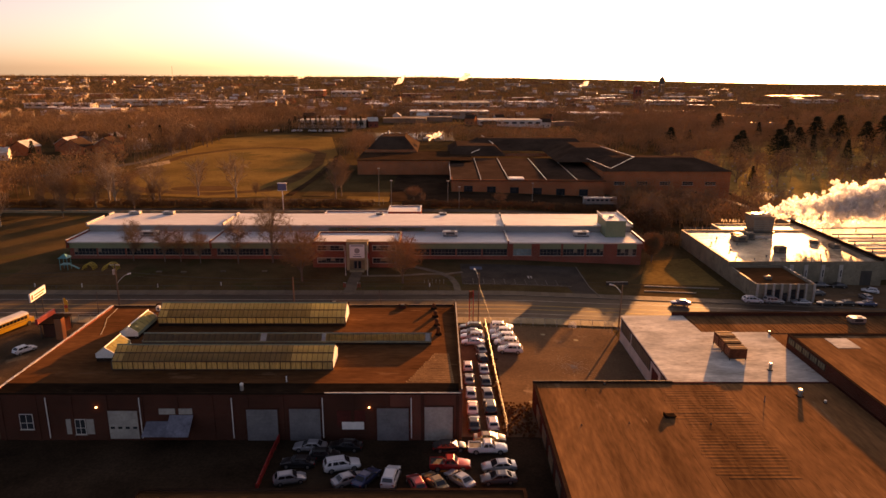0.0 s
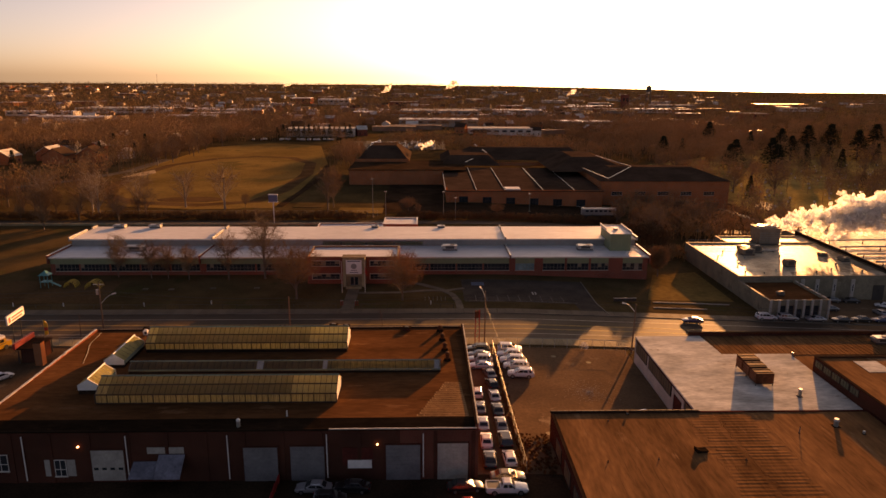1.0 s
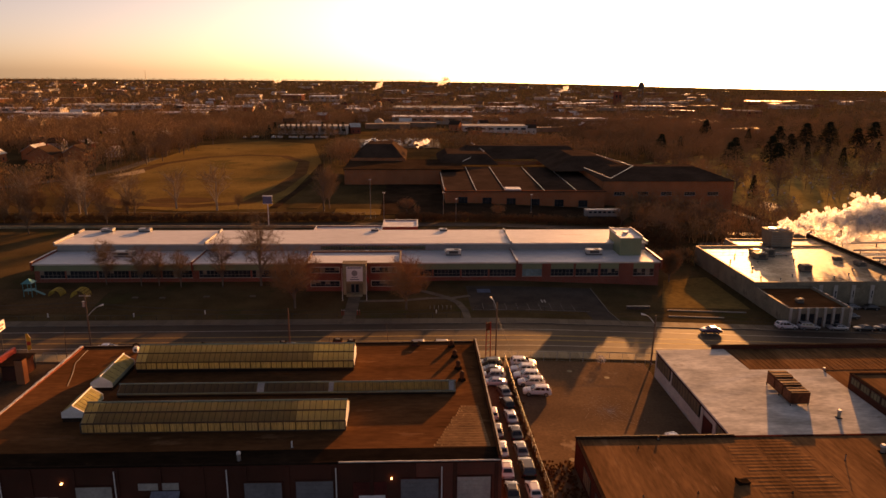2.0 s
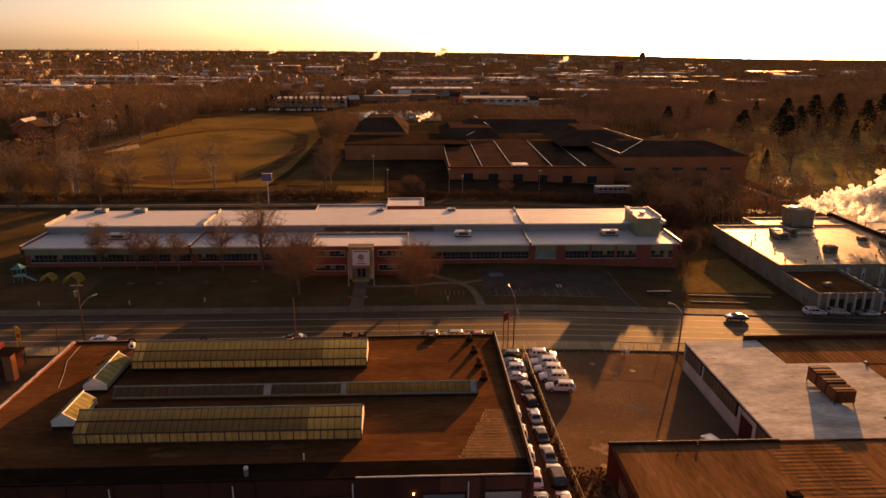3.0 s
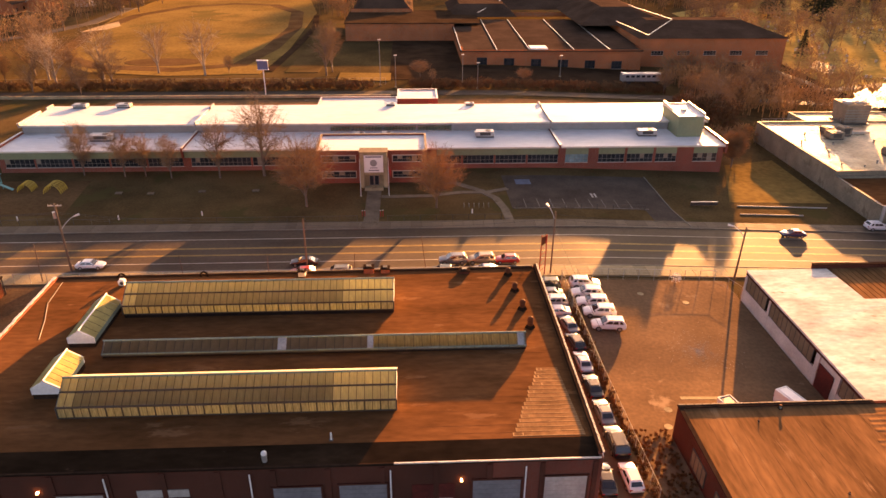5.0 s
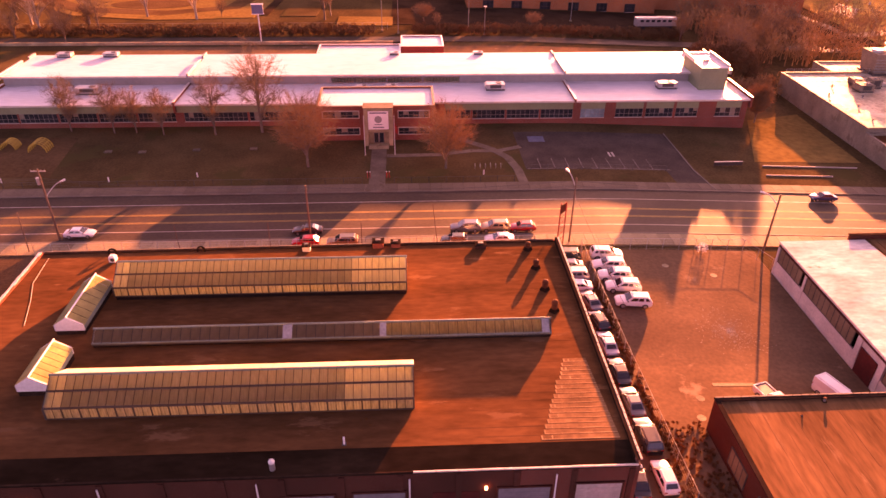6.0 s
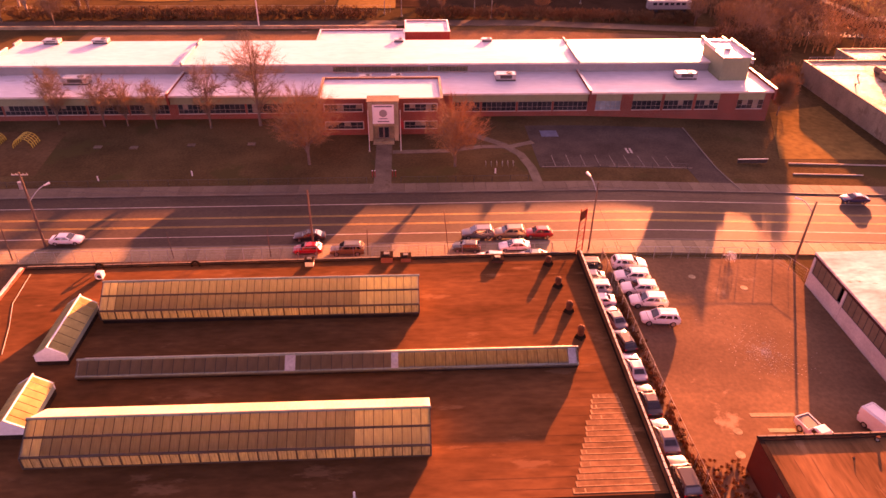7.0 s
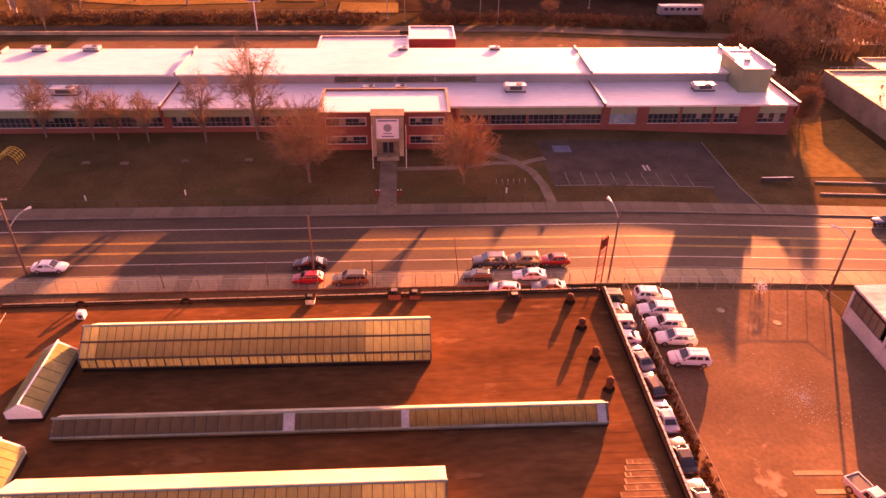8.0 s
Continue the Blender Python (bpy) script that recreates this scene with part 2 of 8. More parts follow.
MAT = dict(
    ground=material("winter_ground", (0.075, 0.052, 0.026), 0.95, 0.4, 1.2, 0.03, 0.6, tint=(0.125, 0.084, 0.037), bump_dist=0.1, spec=0.0),
    lawn=material("winter_lawn", (0.105, 0.07, 0.033), 0.95, 0.35, 2.5, 0.06, 0.6, bump_dist=0.06, spec=0.0, worn=((0.078, 0.062, 0.026), 0.08, 0.55)),
    field=material("dry_playing_field", (0.21, 0.135, 0.048), 0.95, 0.32, 0.8, 0.025, 0.5, bump_dist=0.06, spec=0.0, worn=((0.14, 0.10, 0.036), 0.03, 0.56)),
    dirt=material("bare_earth", (0.125, 0.073, 0.036), 0.95, 0.3, 1.5, 0.08, 0.4, spec=0.0),
    cemetery=material("pale_dry_grass", (0.36, 0.26, 0.09), 0.95, 0.35, 0.8, 0.03, 0.6, bump_dist=0.06, spec=0.0, worn=((0.22, 0.17, 0.06), 0.04, 0.55)),
    sand=material("pale_bare_sand", (0.42, 0.31, 0.19), 0.95, 0.25, 1.5, 0.1, 0.3, spec=0.0),
    asphalt=material("worn_asphalt", (0.085, 0.063, 0.045), 0.7, 0.32, 4.0, 0.09, 0.25, stretch=(0.4, 1, 1), spec=0.05),
    lot=material("old_lot_asphalt", (0.172, 0.108, 0.064), 0.85, 0.26, 2.0, 0.09, 0.25, spec=0.0, worn=((0.27, 0.19, 0.125), 0.13, 0.61)),
    # Colour darkened to carry the shadow and clutter of the side lot
    side_asphalt=material("dusty_shaded_asphalt", (0.105, 0.068, 0.042), 0.85, 0.4, 3.0, 0.10, 0.3, spec=0.0, worn=((0.17, 0.12, 0.075), 0.16, 0.6)),
    # Oily asphalt whose colour is darkened for the shade behind the workshop
    yard=material("oily_shaded_asphalt", (0.055, 0.034, 0.021), 0.85, 0.4, 3.0, 0.10, 0.3, spec=0.0),
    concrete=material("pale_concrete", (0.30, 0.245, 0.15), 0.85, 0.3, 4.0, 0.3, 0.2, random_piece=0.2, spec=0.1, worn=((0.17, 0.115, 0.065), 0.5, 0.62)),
    # Grimy walk concrete, also darkened for the shade on the school side
    walk=material("grimy_shaded_concrete_walk", (0.155, 0.12, 0.085), 0.85, 0.25, 4.0, 0.3, 0.2, random_piece=0.14, spec=0.1, worn=((0.10, 0.072, 0.042), 0.5, 0.58)),
    frame_grey=material("dull_grey_window_frame", (0.20, 0.195, 0.17), 0.5, 0.15, 3.0, 0.4, 0.05),
    kerb=material("kerb_concrete", (0.15, 0.13, 0.10), 0.85, 0.25, 5.0, 0.4, 0.2),
    paint_white=material("road_paint_white", (0.40, 0.37, 0.32), 0.7, 0.3, 6.0, 0.6, 0.1),
    paint_worn=material("worn_bay_paint", (0.20, 0.18, 0.15), 0.75, 0.4, 6.0, 0.6, 0.1),
    paint_yellow=material("road_paint_yellow", (0.40, 0.26, 0.06), 0.7, 0.3, 6.0, 0.6, 0.1),
    roof_tar=material("brown_tar_roof", (0.135, 0.058, 0.025), 0.85, 0.34, 1.5, 0.16, 0.3, stretch=(0.4, 1.2, 1), spec=0.0, worn=((0.18, 0.086, 0.042), 0.35, 0.60)),
    roof_felt=material("ribbed_felt_roof", (0.22, 0.11, 0.05), 0.9, 0.42, 1.2, 0.12, 0.35, stretch=(1.6, 0.3, 1), spec=0.0, worn=((0.30, 0.168, 0.09), 0.22, 0.62)),
    tar_black=material("black_roof_tar", (0.026, 0.016, 0.010), 0.85, 0.4, 1.5, 0.2, 0.3, stretch=(0.4, 1, 1), spec=0.0, worn=((0.07, 0.045, 0.03), 0.3, 0.66)),
    felt_edge=material("pale_worn_felt_edge", (0.40, 0.24, 0.12), 0.9, 0.35, 5.0, 0.5, 0.2, spec=0.0),
    dry_felt=material("dry_tan_felt", (0.25, 0.135, 0.066), 0.85, 0.4, 1.5, 0.3, 0.3, spec=0.0),
    roof_white=material("white_membrane_roof", (0.70, 0.69, 0.68), 0.5, 0.12, 1.0, 0.09, 0.1, stretch=(0.4, 1, 1), spec=0.1, worn=((0.55, 0.51, 0.47), 0.12, 0.63)),
    roof_pale=material("weathered_pale_roof", (0.60, 0.565, 0.49), 0.6, 0.3, 1.6, 0.3, 0.25, tint=(0.80, 0.77, 0.69), spec=0.0, stretch=(0.5, 1.2, 1), worn=((0.30, 0.22, 0.13), 0.42, 0.64)),
    # Plant roof's golden glare is put into these pale tones, between dark stains
    roof_glare=material("glare_paled_roof", (0.42, 0.33, 0.20), 0.5, 0.5, 1.2, 0.12, 0.08, tint=(0.74, 0.63, 0.45), spec=0.06, worn=((0.16, 0.10, 0.06), 0.10, 0.56)),
    shingle=material("dark_roof_shingle", (0.075, 0.048, 0.034), 0.95, 0.3, 2.5, 0.1, 0.3, spec=0.0),
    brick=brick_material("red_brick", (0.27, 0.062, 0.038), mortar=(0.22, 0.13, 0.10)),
    # Sooty brick, darkened further for walls that stand in shade
    brick_dark=brick_material("sooty_shaded_brick", (0.085, 0.022, 0.014), mortar=(0.10, 0.06, 0.045), vary=0.4),
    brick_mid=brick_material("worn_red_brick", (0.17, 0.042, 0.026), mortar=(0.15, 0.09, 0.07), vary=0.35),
    brick_orange=brick_material("orange_brick", (0.40, 0.115, 0.042), mortar=(0.3, 0.19, 0.12)),
    render_pale=material("pale_render", (0.56, 0.50, 0.44), 0.85, 0.18, 3.0, 0.25, 0.15),
    render_olive=material("yellowed_plant_render", (0.24, 0.205, 0.14), 0.85, 0.26, 3.0, 0.25, 0.15, worn=((0.16, 0.13, 0.085), 0.3, 0.58)),
    lot_grey=material("grey_school_asphalt", (0.088, 0.070, 0.056), 0.85, 0.28, 3.0, 0.12, 0.3, spec=0.0),
    panel_green=material("sage_metal_panel", (0.19, 0.225, 0.125), 0.55, 0.14, 2.0, 0.2, 0.05),
    panel_grey=material("grey_metal_panel", (0.26, 0.255, 0.24), 0.5, 0.12, 2.0, 0.2, 0.05),
    stone=material("limestone_trim", (0.45, 0.41, 0.35), 0.8, 0.18, 4.0, 0.4, 0.15),
    coping=material("pale_metal_coping", (0.62, 0.57, 0.50), 0.4, 0.15, 3.0, 0.4, 0.05, metal=0.2),
    coping_dark=material("dark_clay_coping", (0.035, 0.021, 0.015), 0.9, 0.3, 3.0, 0.4, 0.15, spec=0.0),
    glazing=translucent_material("yellowed_wired_glass", (0.30, 0.295, 0.205), (0.52, 0.53, 0.39), share=0.62),
    # Newer paler glass, also used to brighten the sunlit end panes
    glazing_new_sunlit=translucent_material("newer_sunlit_wired_glass", (0.46, 0.44, 0.30), (0.76, 0.76, 0.54), share=0.70),
    # Duller glass for the lower row of sloping panes
    glazing_low=translucent_material("duller_wired_glass", (0.25, 0.235, 0.16), (0.43, 0.42, 0.30), share=0.58),
    glazing_knee=translucent_material("blotched_wired_glass", (0.34, 0.325, 0.215), (0.70, 0.68, 0.47), share=0.66, patchy=0.5),
    glazing_dull=translucent_material("dull_olive_glass", (0.22, 0.21, 0.13), (0.55, 0.53, 0.34), share=0.5, patchy=0.6),
    sheet=translucent_material("cream_translucent_sheet", (0.74, 0.755, 0.62), (0.93, 0.93, 0.80), 0.5),
    sheet_old=translucent_material("old_yellowed_sheet", (0.55, 0.50, 0.24), (0.6, 0.52, 0.2), 0.6, 0.3),
    glazing_grey=translucent_material("grimy_brown_glass", (0.22, 0.17, 0.11), (0.42, 0.34, 0.19), 0.6, 0.15),
    bar=material("rusty_glazing_bar", (0.06, 0.052, 0.04), 0.6, 0.3, 5.0, 0.5, 0.1),
    copper=material("green_weathered_metal", (0.16, 0.22, 0.18), 0.55, 0.25, 3.0, 0.3, 0.1),
    white=material("white_painted_metal", (0.72, 0.70, 0.66), 0.45, 0.12, 3.0, 0.4, 0.05),
    window=glass_material("dark_window_glass", (0.03, 0.032, 0.035), 0.05),
    window_teal=glass_material("pale_blind_glass", (0.16, 0.26, 0.27), 0.15),
    # Roller doors and the canopy canvas are darkened for the shaded yard front
    door_white=material("white_roller_door", (0.36, 0.335, 0.30), 0.5, 0.2, 3.0, 0.4, 0.05, spec=0.2),
    door_grey=material("grey_roller_door", (0.17, 0.17, 0.175), 0.5, 0.2, 3.0, 0.4, 0.05, spec=0.2),
    red=material("red_painted_metal", (0.40, 0.03, 0.022), 0.5, 0.2, 3.0, 0.4, 0.05),
    red_dull=material("dull_dark_red_paint", (0.10, 0.018, 0.013), 0.7, 0.3, 3.0, 0.4, 0.05, spec=0.2),
    blue_cloth=material("faded_blue_canvas", (0.17, 0.18, 0.22), 0.85, 0.3, 3.0, 0.5, 0.1, spec=0.0),
    rust=material("rusty_steel_box", (0.25, 0.078, 0.03), 0.75, 0.35, 4.0, 0.6, 0.25),
    rust_dark=material("dark_rusted_steel", (0.13, 0.042, 0.02), 0.8, 0.4, 4.0, 0.6, 0.25, spec=0.1),
    coping_dull=material("dull_weathered_coping", (0.24, 0.19, 0.14), 0.7, 0.25, 3.0, 0.4, 0.1, spec=0.1),
    galv=material("galvanised_steel", (0.42, 0.41, 0.39), 0.4, 0.2, 4.0, 0.5, 0.05, metal=0.6),
    dark_metal=material("dark_metal", (0.05, 0.045, 0.04), 0.5, 0.25, 4.0, 0.5, 0.1),
    wood_pole=material("weathered_pole_wood", (0.14, 0.09, 0.06), 0.9, 0.3, 6.0, 0.8, 0.3, stretch=(4, 4, 0.4)),
    bark=material("grey_brown_bark", (0.17, 0.12, 0.085), 0.9, 0.3, 5.0, 0.5, 0.3),
    bark_pale=material("pale_bark", (0.34, 0.28, 0.21), 0.9, 0.3, 5.0, 0.5, 0.3),
    twig=material("bare_twigs", (0.25, 0.155, 0.08), 0.9, 0.3, 0.8, 0.1, 0.0, spec=0.0),
    twig_red=material("russet_oak_leaves", (0.31, 0.17, 0.08), 0.9, 0.3, 0.8, 0.1, 0.0, spec=0.0),
    woods=material("far_bare_woods", (0.33, 0.20, 0.10), 0.95, 0.35, 0.05, 0.01, 0.0, spec=0.0),
    woods_dark=material("dark_bare_crowns", (0.15, 0.088, 0.045), 0.95, 0.35, 0.05, 0.01, 0.0, spec=0.0),
    conifer=material("conifer_needles", (0.045, 0.046, 0.024), 0.95, 0.35, 1.0, 0.2, 0.0, spec=0.0),
    town_pale=material("far_grey_roofs", (0.36, 0.31, 0.26), 0.6, 0.3, 0.2, 0.02, 0.0, spec=0.3),
    town_brown=material("far_brown_houses", (0.24, 0.15, 0.10), 0.7, 0.35, 0.2, 0.02, 0.0, spec=0.2),
    town_white=material("far_white_roofs", (0.66, 0.63, 0.58), 0.5, 0.2, 0.2, 0.02, 0.0, spec=0.4),
    tyre=material("tyre_rubber", (0.02, 0.02, 0.02), 0.85, 0.2, 8.0, 1.0, 0.1),
    rim=material("alloy_rim", (0.45, 0.45, 0.45), 0.35, 0.15, 8.0, 1.0, 0.0, metal=0.8),
    car_glass=material("car_glass", (0.02, 0.022, 0.025), 0.04, 0.2, 2.0, 0.5, 0.0, spec=0.9),
    lamp_red=material("tail_lamp_plastic", (0.35, 0.02, 0.02), 0.2, 0.1, 8.0, 1.0, 0.0),
    lamp_clear=material("head_lamp_lens", (0.6, 0.6, 0.58), 0.1, 0.1, 8.0, 1.0, 0.0),
    yellow=material("school_bus_yellow", (0.62, 0.33, 0.03), 0.4, 0.12, 3.0, 0.4, 0.02, coat=0.3),
    play_yellow=material("yellow_play_tube", (0.60, 0.40, 0.04), 0.45, 0.12, 3.0, 0.4, 0.02),
    play_teal=material("teal_play_panel", (0.04, 0.28, 0.27), 0.5, 0.12, 3.0, 0.4, 0.02),
    paint_blue=material("blue_bay_paint", (0.06, 0.10, 0.16), 0.7, 0.3, 6.0, 0.6, 0.1),
    sign_white=material("white_sign_face", (0.78, 0.77, 0.75), 0.5, 0.06, 3.0, 0.4, 0.02),
    sign_ink=material("dark_sign_print", (0.10, 0.10, 0.14), 0.6, 0.1, 3.0, 0.4, 0.0),
    sign_blue=material("blue_sign_face", (0.06, 0.09, 0.18), 0.5, 0.1, 3.0, 0.4, 0.0),
    brush=material("dry_brush", (0.18, 0.08, 0.034), 0.95, 0.35, 2.0, 0.4, 0.0, spec=0.0),
    lamp_on=glow("lit_lamp", (1.0, 0.62, 0.3), 3.0),
)
MAT["steam"] = translucent_material("white_steam", (0.95, 0.95, 0.94), (1.0, 1.0, 0.99), 1.0, 0.8)
nt = MAT["steam"].node_tree
veil, thin = nt.nodes.new("ShaderNodeBsdfTransparent"), nt.nodes.new("ShaderNodeMixShader")
wisp, soft = nt.nodes.new("ShaderNodeTexNoise"), nt.nodes.new("ShaderNodeMapRange")
wisp.inputs["Scale"].default_value, wisp.inputs["Detail"].default_value = 0.55, 8
nt.links.new(nt.nodes["Texture Coordinate"].outputs["Object"], wisp.inputs["Vector"])
nt.links.new(wisp.outputs[0], soft.inputs[0])
soft.inputs["From Min"].default_value, soft.inputs["From Max"].default_value = 0.3, 0.7
soft.inputs["To Min"].default_value, soft.inputs["To Max"].default_value = 0.2, 0.7
nt.links.new(soft.outputs[0], thin.inputs[0])
last = nt.nodes["Material Output"].inputs[0].links[0].from_socket
nt.links.new(last, thin.inputs[1])
nt.links.new(veil.outputs[0], thin.inputs[2])
nt.links.new(thin.outputs[0], nt.nodes["Material Output"].inputs[0])
PAINTS = {}
for n, c, mt in (("white", (0.72, 0.72, 0.72), 0), ("silver", (0.42, 0.43, 0.45), 0.5), ("grey", (0.16, 0.165, 0.17), 0.4), ("black", (0.018, 0.018, 0.02), 0.2), ("red", (0.40, 0.022, 0.018), 0.1), ("blue", (0.03, 0.05, 0.13), 0.3), ("tan", (0.30, 0.23, 0.14), 0.4), ("green", (0.04, 0.06, 0.045), 0.3), ("gold", (0.28, 0.20, 0.10), 0.5), ("maroon", (0.14, 0.02, 0.025), 0.3)):
    PAINTS[n] = material("car_paint_" + n, c, 0.28, 0.06, 10.0, 0.6, 0.0, metal=mt, coat=0.6)


# ---- building blocks ----
def smooth(a, b, v):
    u = min(max((v - a) / (b - a), 0.0), 1.0)
    return u * u * (3 - 2 * u)


def ground_z(x, y):
    """Height of the land: falls gently east of the lot and rises a little to the south yard; the far-east drop is added
    for sun glare over the horizon.
    """
    u = min(max(x - 14, 0.0), 12.0)
    east = -0.04 * (u * u / 24 + max(0.0, min(x, 130) - 26))
    south = 1.5 * min(max((115 - y) / 30, 0.0), 1.0)
    # Added drop: lowers the skyline where sun glare covers the far land
    far_east = -40.0 * smooth(0.05, 0.62, x / max(y, 1.0)) * smooth(900, 3600, y)
    return east + south * (1 - smooth(10, 45, x) * 0.4) + far_east


def thing(name, at, label, category, group="", kind=""):
    ob = new(name)
    ob.empty_display_size = 0.3
    ob.matrix_world = at
    return tagged(ob, label, category, group, kind)


def shade(me, angle=40):
    for p in me.polygons:
        p.use_smooth = True
    me.set_sharp_from_angle(angle=radians(angle))


def mesh_of(name, bm, mat):
    bmesh.ops.recalc_face_normals(bm, faces=bm.faces)
    me = bpy.data.meshes.new(name)
    bm.to_mesh(me)
    bm.free()
    if mat:
        me.materials.append(mat)
    return me


def origin_of(ob):
    while ob.parent:
        ob = ob.parent
    return ob.matrix_basis.translation


def part(name, bm, mat, parent, label="", world_space=False):
    """Links a bmesh as one mesh object under a thing or a part."""
    if world_space:
        bmesh.ops.translate(bm, verts=bm.verts, vec=-origin_of(parent))
    ob = new(name, mesh_of(name, bm, mat))
    ob.parent = parent
    if label:
        ob["label"] = label
    return ob


def single(name, bm, mat, label, category, kind="", group="", at=None):
    ob = new(name, mesh_of(name, bm, mat))
    if at is not None:
        ob.matrix_world = at
    return tagged(ob, label, category, group, kind)


def box(bm, x0, x1, y0, y1, z0, z1):
    v = [bm.verts.new(p) for p in ((x0, y0, z0), (x1, y0, z0), (x1, y1, z0), (x0, y1, z0), (x0, y0, z1), (x1, y0, z1), (x1, y1, z1), (x0, y1, z1))]
    for f in ((0, 3, 2, 1), (4, 5, 6, 7), (0, 1, 5, 4), (1, 2, 6, 5), (2, 3, 7, 6), (3, 0, 4, 7)):
        bm.faces.new([v[i] for i in f])
    return v


def boxes(*rows):
    bm = bmesh.new()
    for r in rows:
        box(bm, *r)
    return bm


def prism(bm, ring, z0, z1):
    """Upright prism over a ring of (x, y)."""
    lo = [bm.verts.new((x, y, z0)) for x, y in ring]
    hi = [bm.verts.new((x, y, z1)) for x, y in ring]
    n = len(ring)
    bm.faces.new(lo[::-1])
    bm.faces.new(hi)
    for i in range(n):
        bm.faces.new((lo[i], lo[(i + 1) % n], hi[(i + 1) % n], hi[i]))


def along_x(bm, profile, x0, x1):
    """Closed profile of (y, z) drawn out along x."""
    a = [bm.verts.new((x0, y, z)) for y, z in profile]
    b = [bm.verts.new((x1, y, z)) for y, z in profile]
    n = len(profile)
    bm.faces.new(a)
    bm.faces.new(b[::-1])
    for i in range(n):
        bm.faces.new((a[i], b[i], b[(i + 1) % n], a[(i + 1) % n]))


def along_y(bm, profile, y0, y1):
    """Closed profile of (x, z) drawn out along y."""
    a = [bm.verts.new((x, y0, z)) for x, z in profile]
    b = [bm.verts.new((x, y1, z)) for x, z in profile]
    n = len(profile)
    bm.faces.new(a)
    bm.faces.new(b[::-1])
    for i in range(n):
        bm.faces.new((a[i], b[i], b[(i + 1) % n], a[(i + 1) % n]))


def tube(bm, p, q, r0, r1=None, n=8, caps=True):
    """Tapered round bar from p to q."""
    p, q = Vector(p), Vector(q)
    r1 = r0 if r1 is None else r1
    w = (q - p).normalized()
    u = w.orthogonal().normalized()
    v = w.cross(u)
    ra, rb = [], []
    for i in range(n):
        a = 2 * math.pi * i / n
        d = u * math.cos(a) + v * math.sin(a)
        ra.append(bm.verts.new(p + d * r0))
        rb.append(bm.verts.new(q + d * r1))
    for i in range(n):
        bm.faces.new((ra[i], ra[(i + 1) % n], rb[(i + 1) % n], rb[i]))
    if caps:
        bm.faces.new(ra[::-1])
        bm.faces.new(rb)


def sweep(bm, pts, r, n=4):
    """Round bar along a line of points, one connected skin."""
    last = None
    pts = [Vector(p) for p in pts]
    for i, p in enumerate(pts):
        w = (pts[min(i + 1, len(pts) - 1)] - pts[max(i - 1, 0)]).normalized()
        u = w.cross(Vector((0, 0, 1)))
        u = u.normalized() if u.length > 1e-4 else Vector((1, 0, 0))
        v = w.cross(u)
        ring = [bm.verts.new(p + (u * math.cos(2 * math.pi * k / n) + v * math.sin(2 * math.pi * k / n)) * r) for k in range(n)]
        if last:
            for k in range(n):
                bm.faces.new((last[k], last[(k + 1) % n], ring[(k + 1) % n], ring[k]))
        last = ring


def frame_ring(a0, a1, b0, b1, f, d0, d1, place):
    """A rectangular frame of width f and depth d0 to d1, in one skin; place(a, b, d) gives the point."""
    bm = bmesh.new()
    rings = []
    for d in (d0, d1):
        for e in (0, f):
            rings.append([bm.verts.new(place(a, b, d)) for a, b in ((a0 + e, b0 + e), (a1 - e, b0 + e), (a1 - e, b1 - e), (a0 + e, b1 - e))])
    for i in range(4):
        j = (i + 1) % 4
        for p, q in ((0, 1), (1, 3), (3, 2), (2, 0)):
            bm.faces.new((rings[p][i], rings[p][j], rings[q][j], rings[q][i]))
    return bm


def patch(x0, x1, y0, y1, lift, nx=12, ny=8, thick=0.25, outline=None):
    """A slab that lies on the land, its top a little above it."""
    bm = bmesh.new()
    top, low = [], []
    for j in range(ny + 1):
        for i in range(nx + 1):
            x, y = x0 + (x1 - x0) * i / nx, y0 + (y1 - y0) * j / ny
            z = ground_z(x, y) + lift
            top.append(bm.verts.new((x, y, z)))
    w = nx + 1
    for j in range(ny):
        for i in range(nx):
            bm.faces.new((top[j * w + i], top[j * w + i + 1], top[(j + 1) * w + i + 1], top[(j + 1) * w + i]))
    edges = [e for e in bm.edges if e.is_boundary]
    got = bmesh.ops.extrude_edge_only(bm, edges=edges)["geom"]
    for v in got:
        if isinstance(v, bmesh.types.BMVert):
            v.co.z -= thick
    return bm


def sheet(ring, lift, thick=0.2):
    """A slab over a ring of (x, y) that follows the land at its corners."""
    bm = bmesh.new()
    hi = [bm.verts.new((x, y, ground_z(x, y) + lift)) for x, y in ring]
    lo = [bm.verts.new((x, y, ground_z(x, y) + lift - thick)) for x, y in ring]
    bm.faces.new(hi)
    n = len(ring)
    for i in range(n):
        bm.faces.new((lo[i], lo[(i + 1) % n], hi[(i + 1) % n], hi[i]))
    return bm


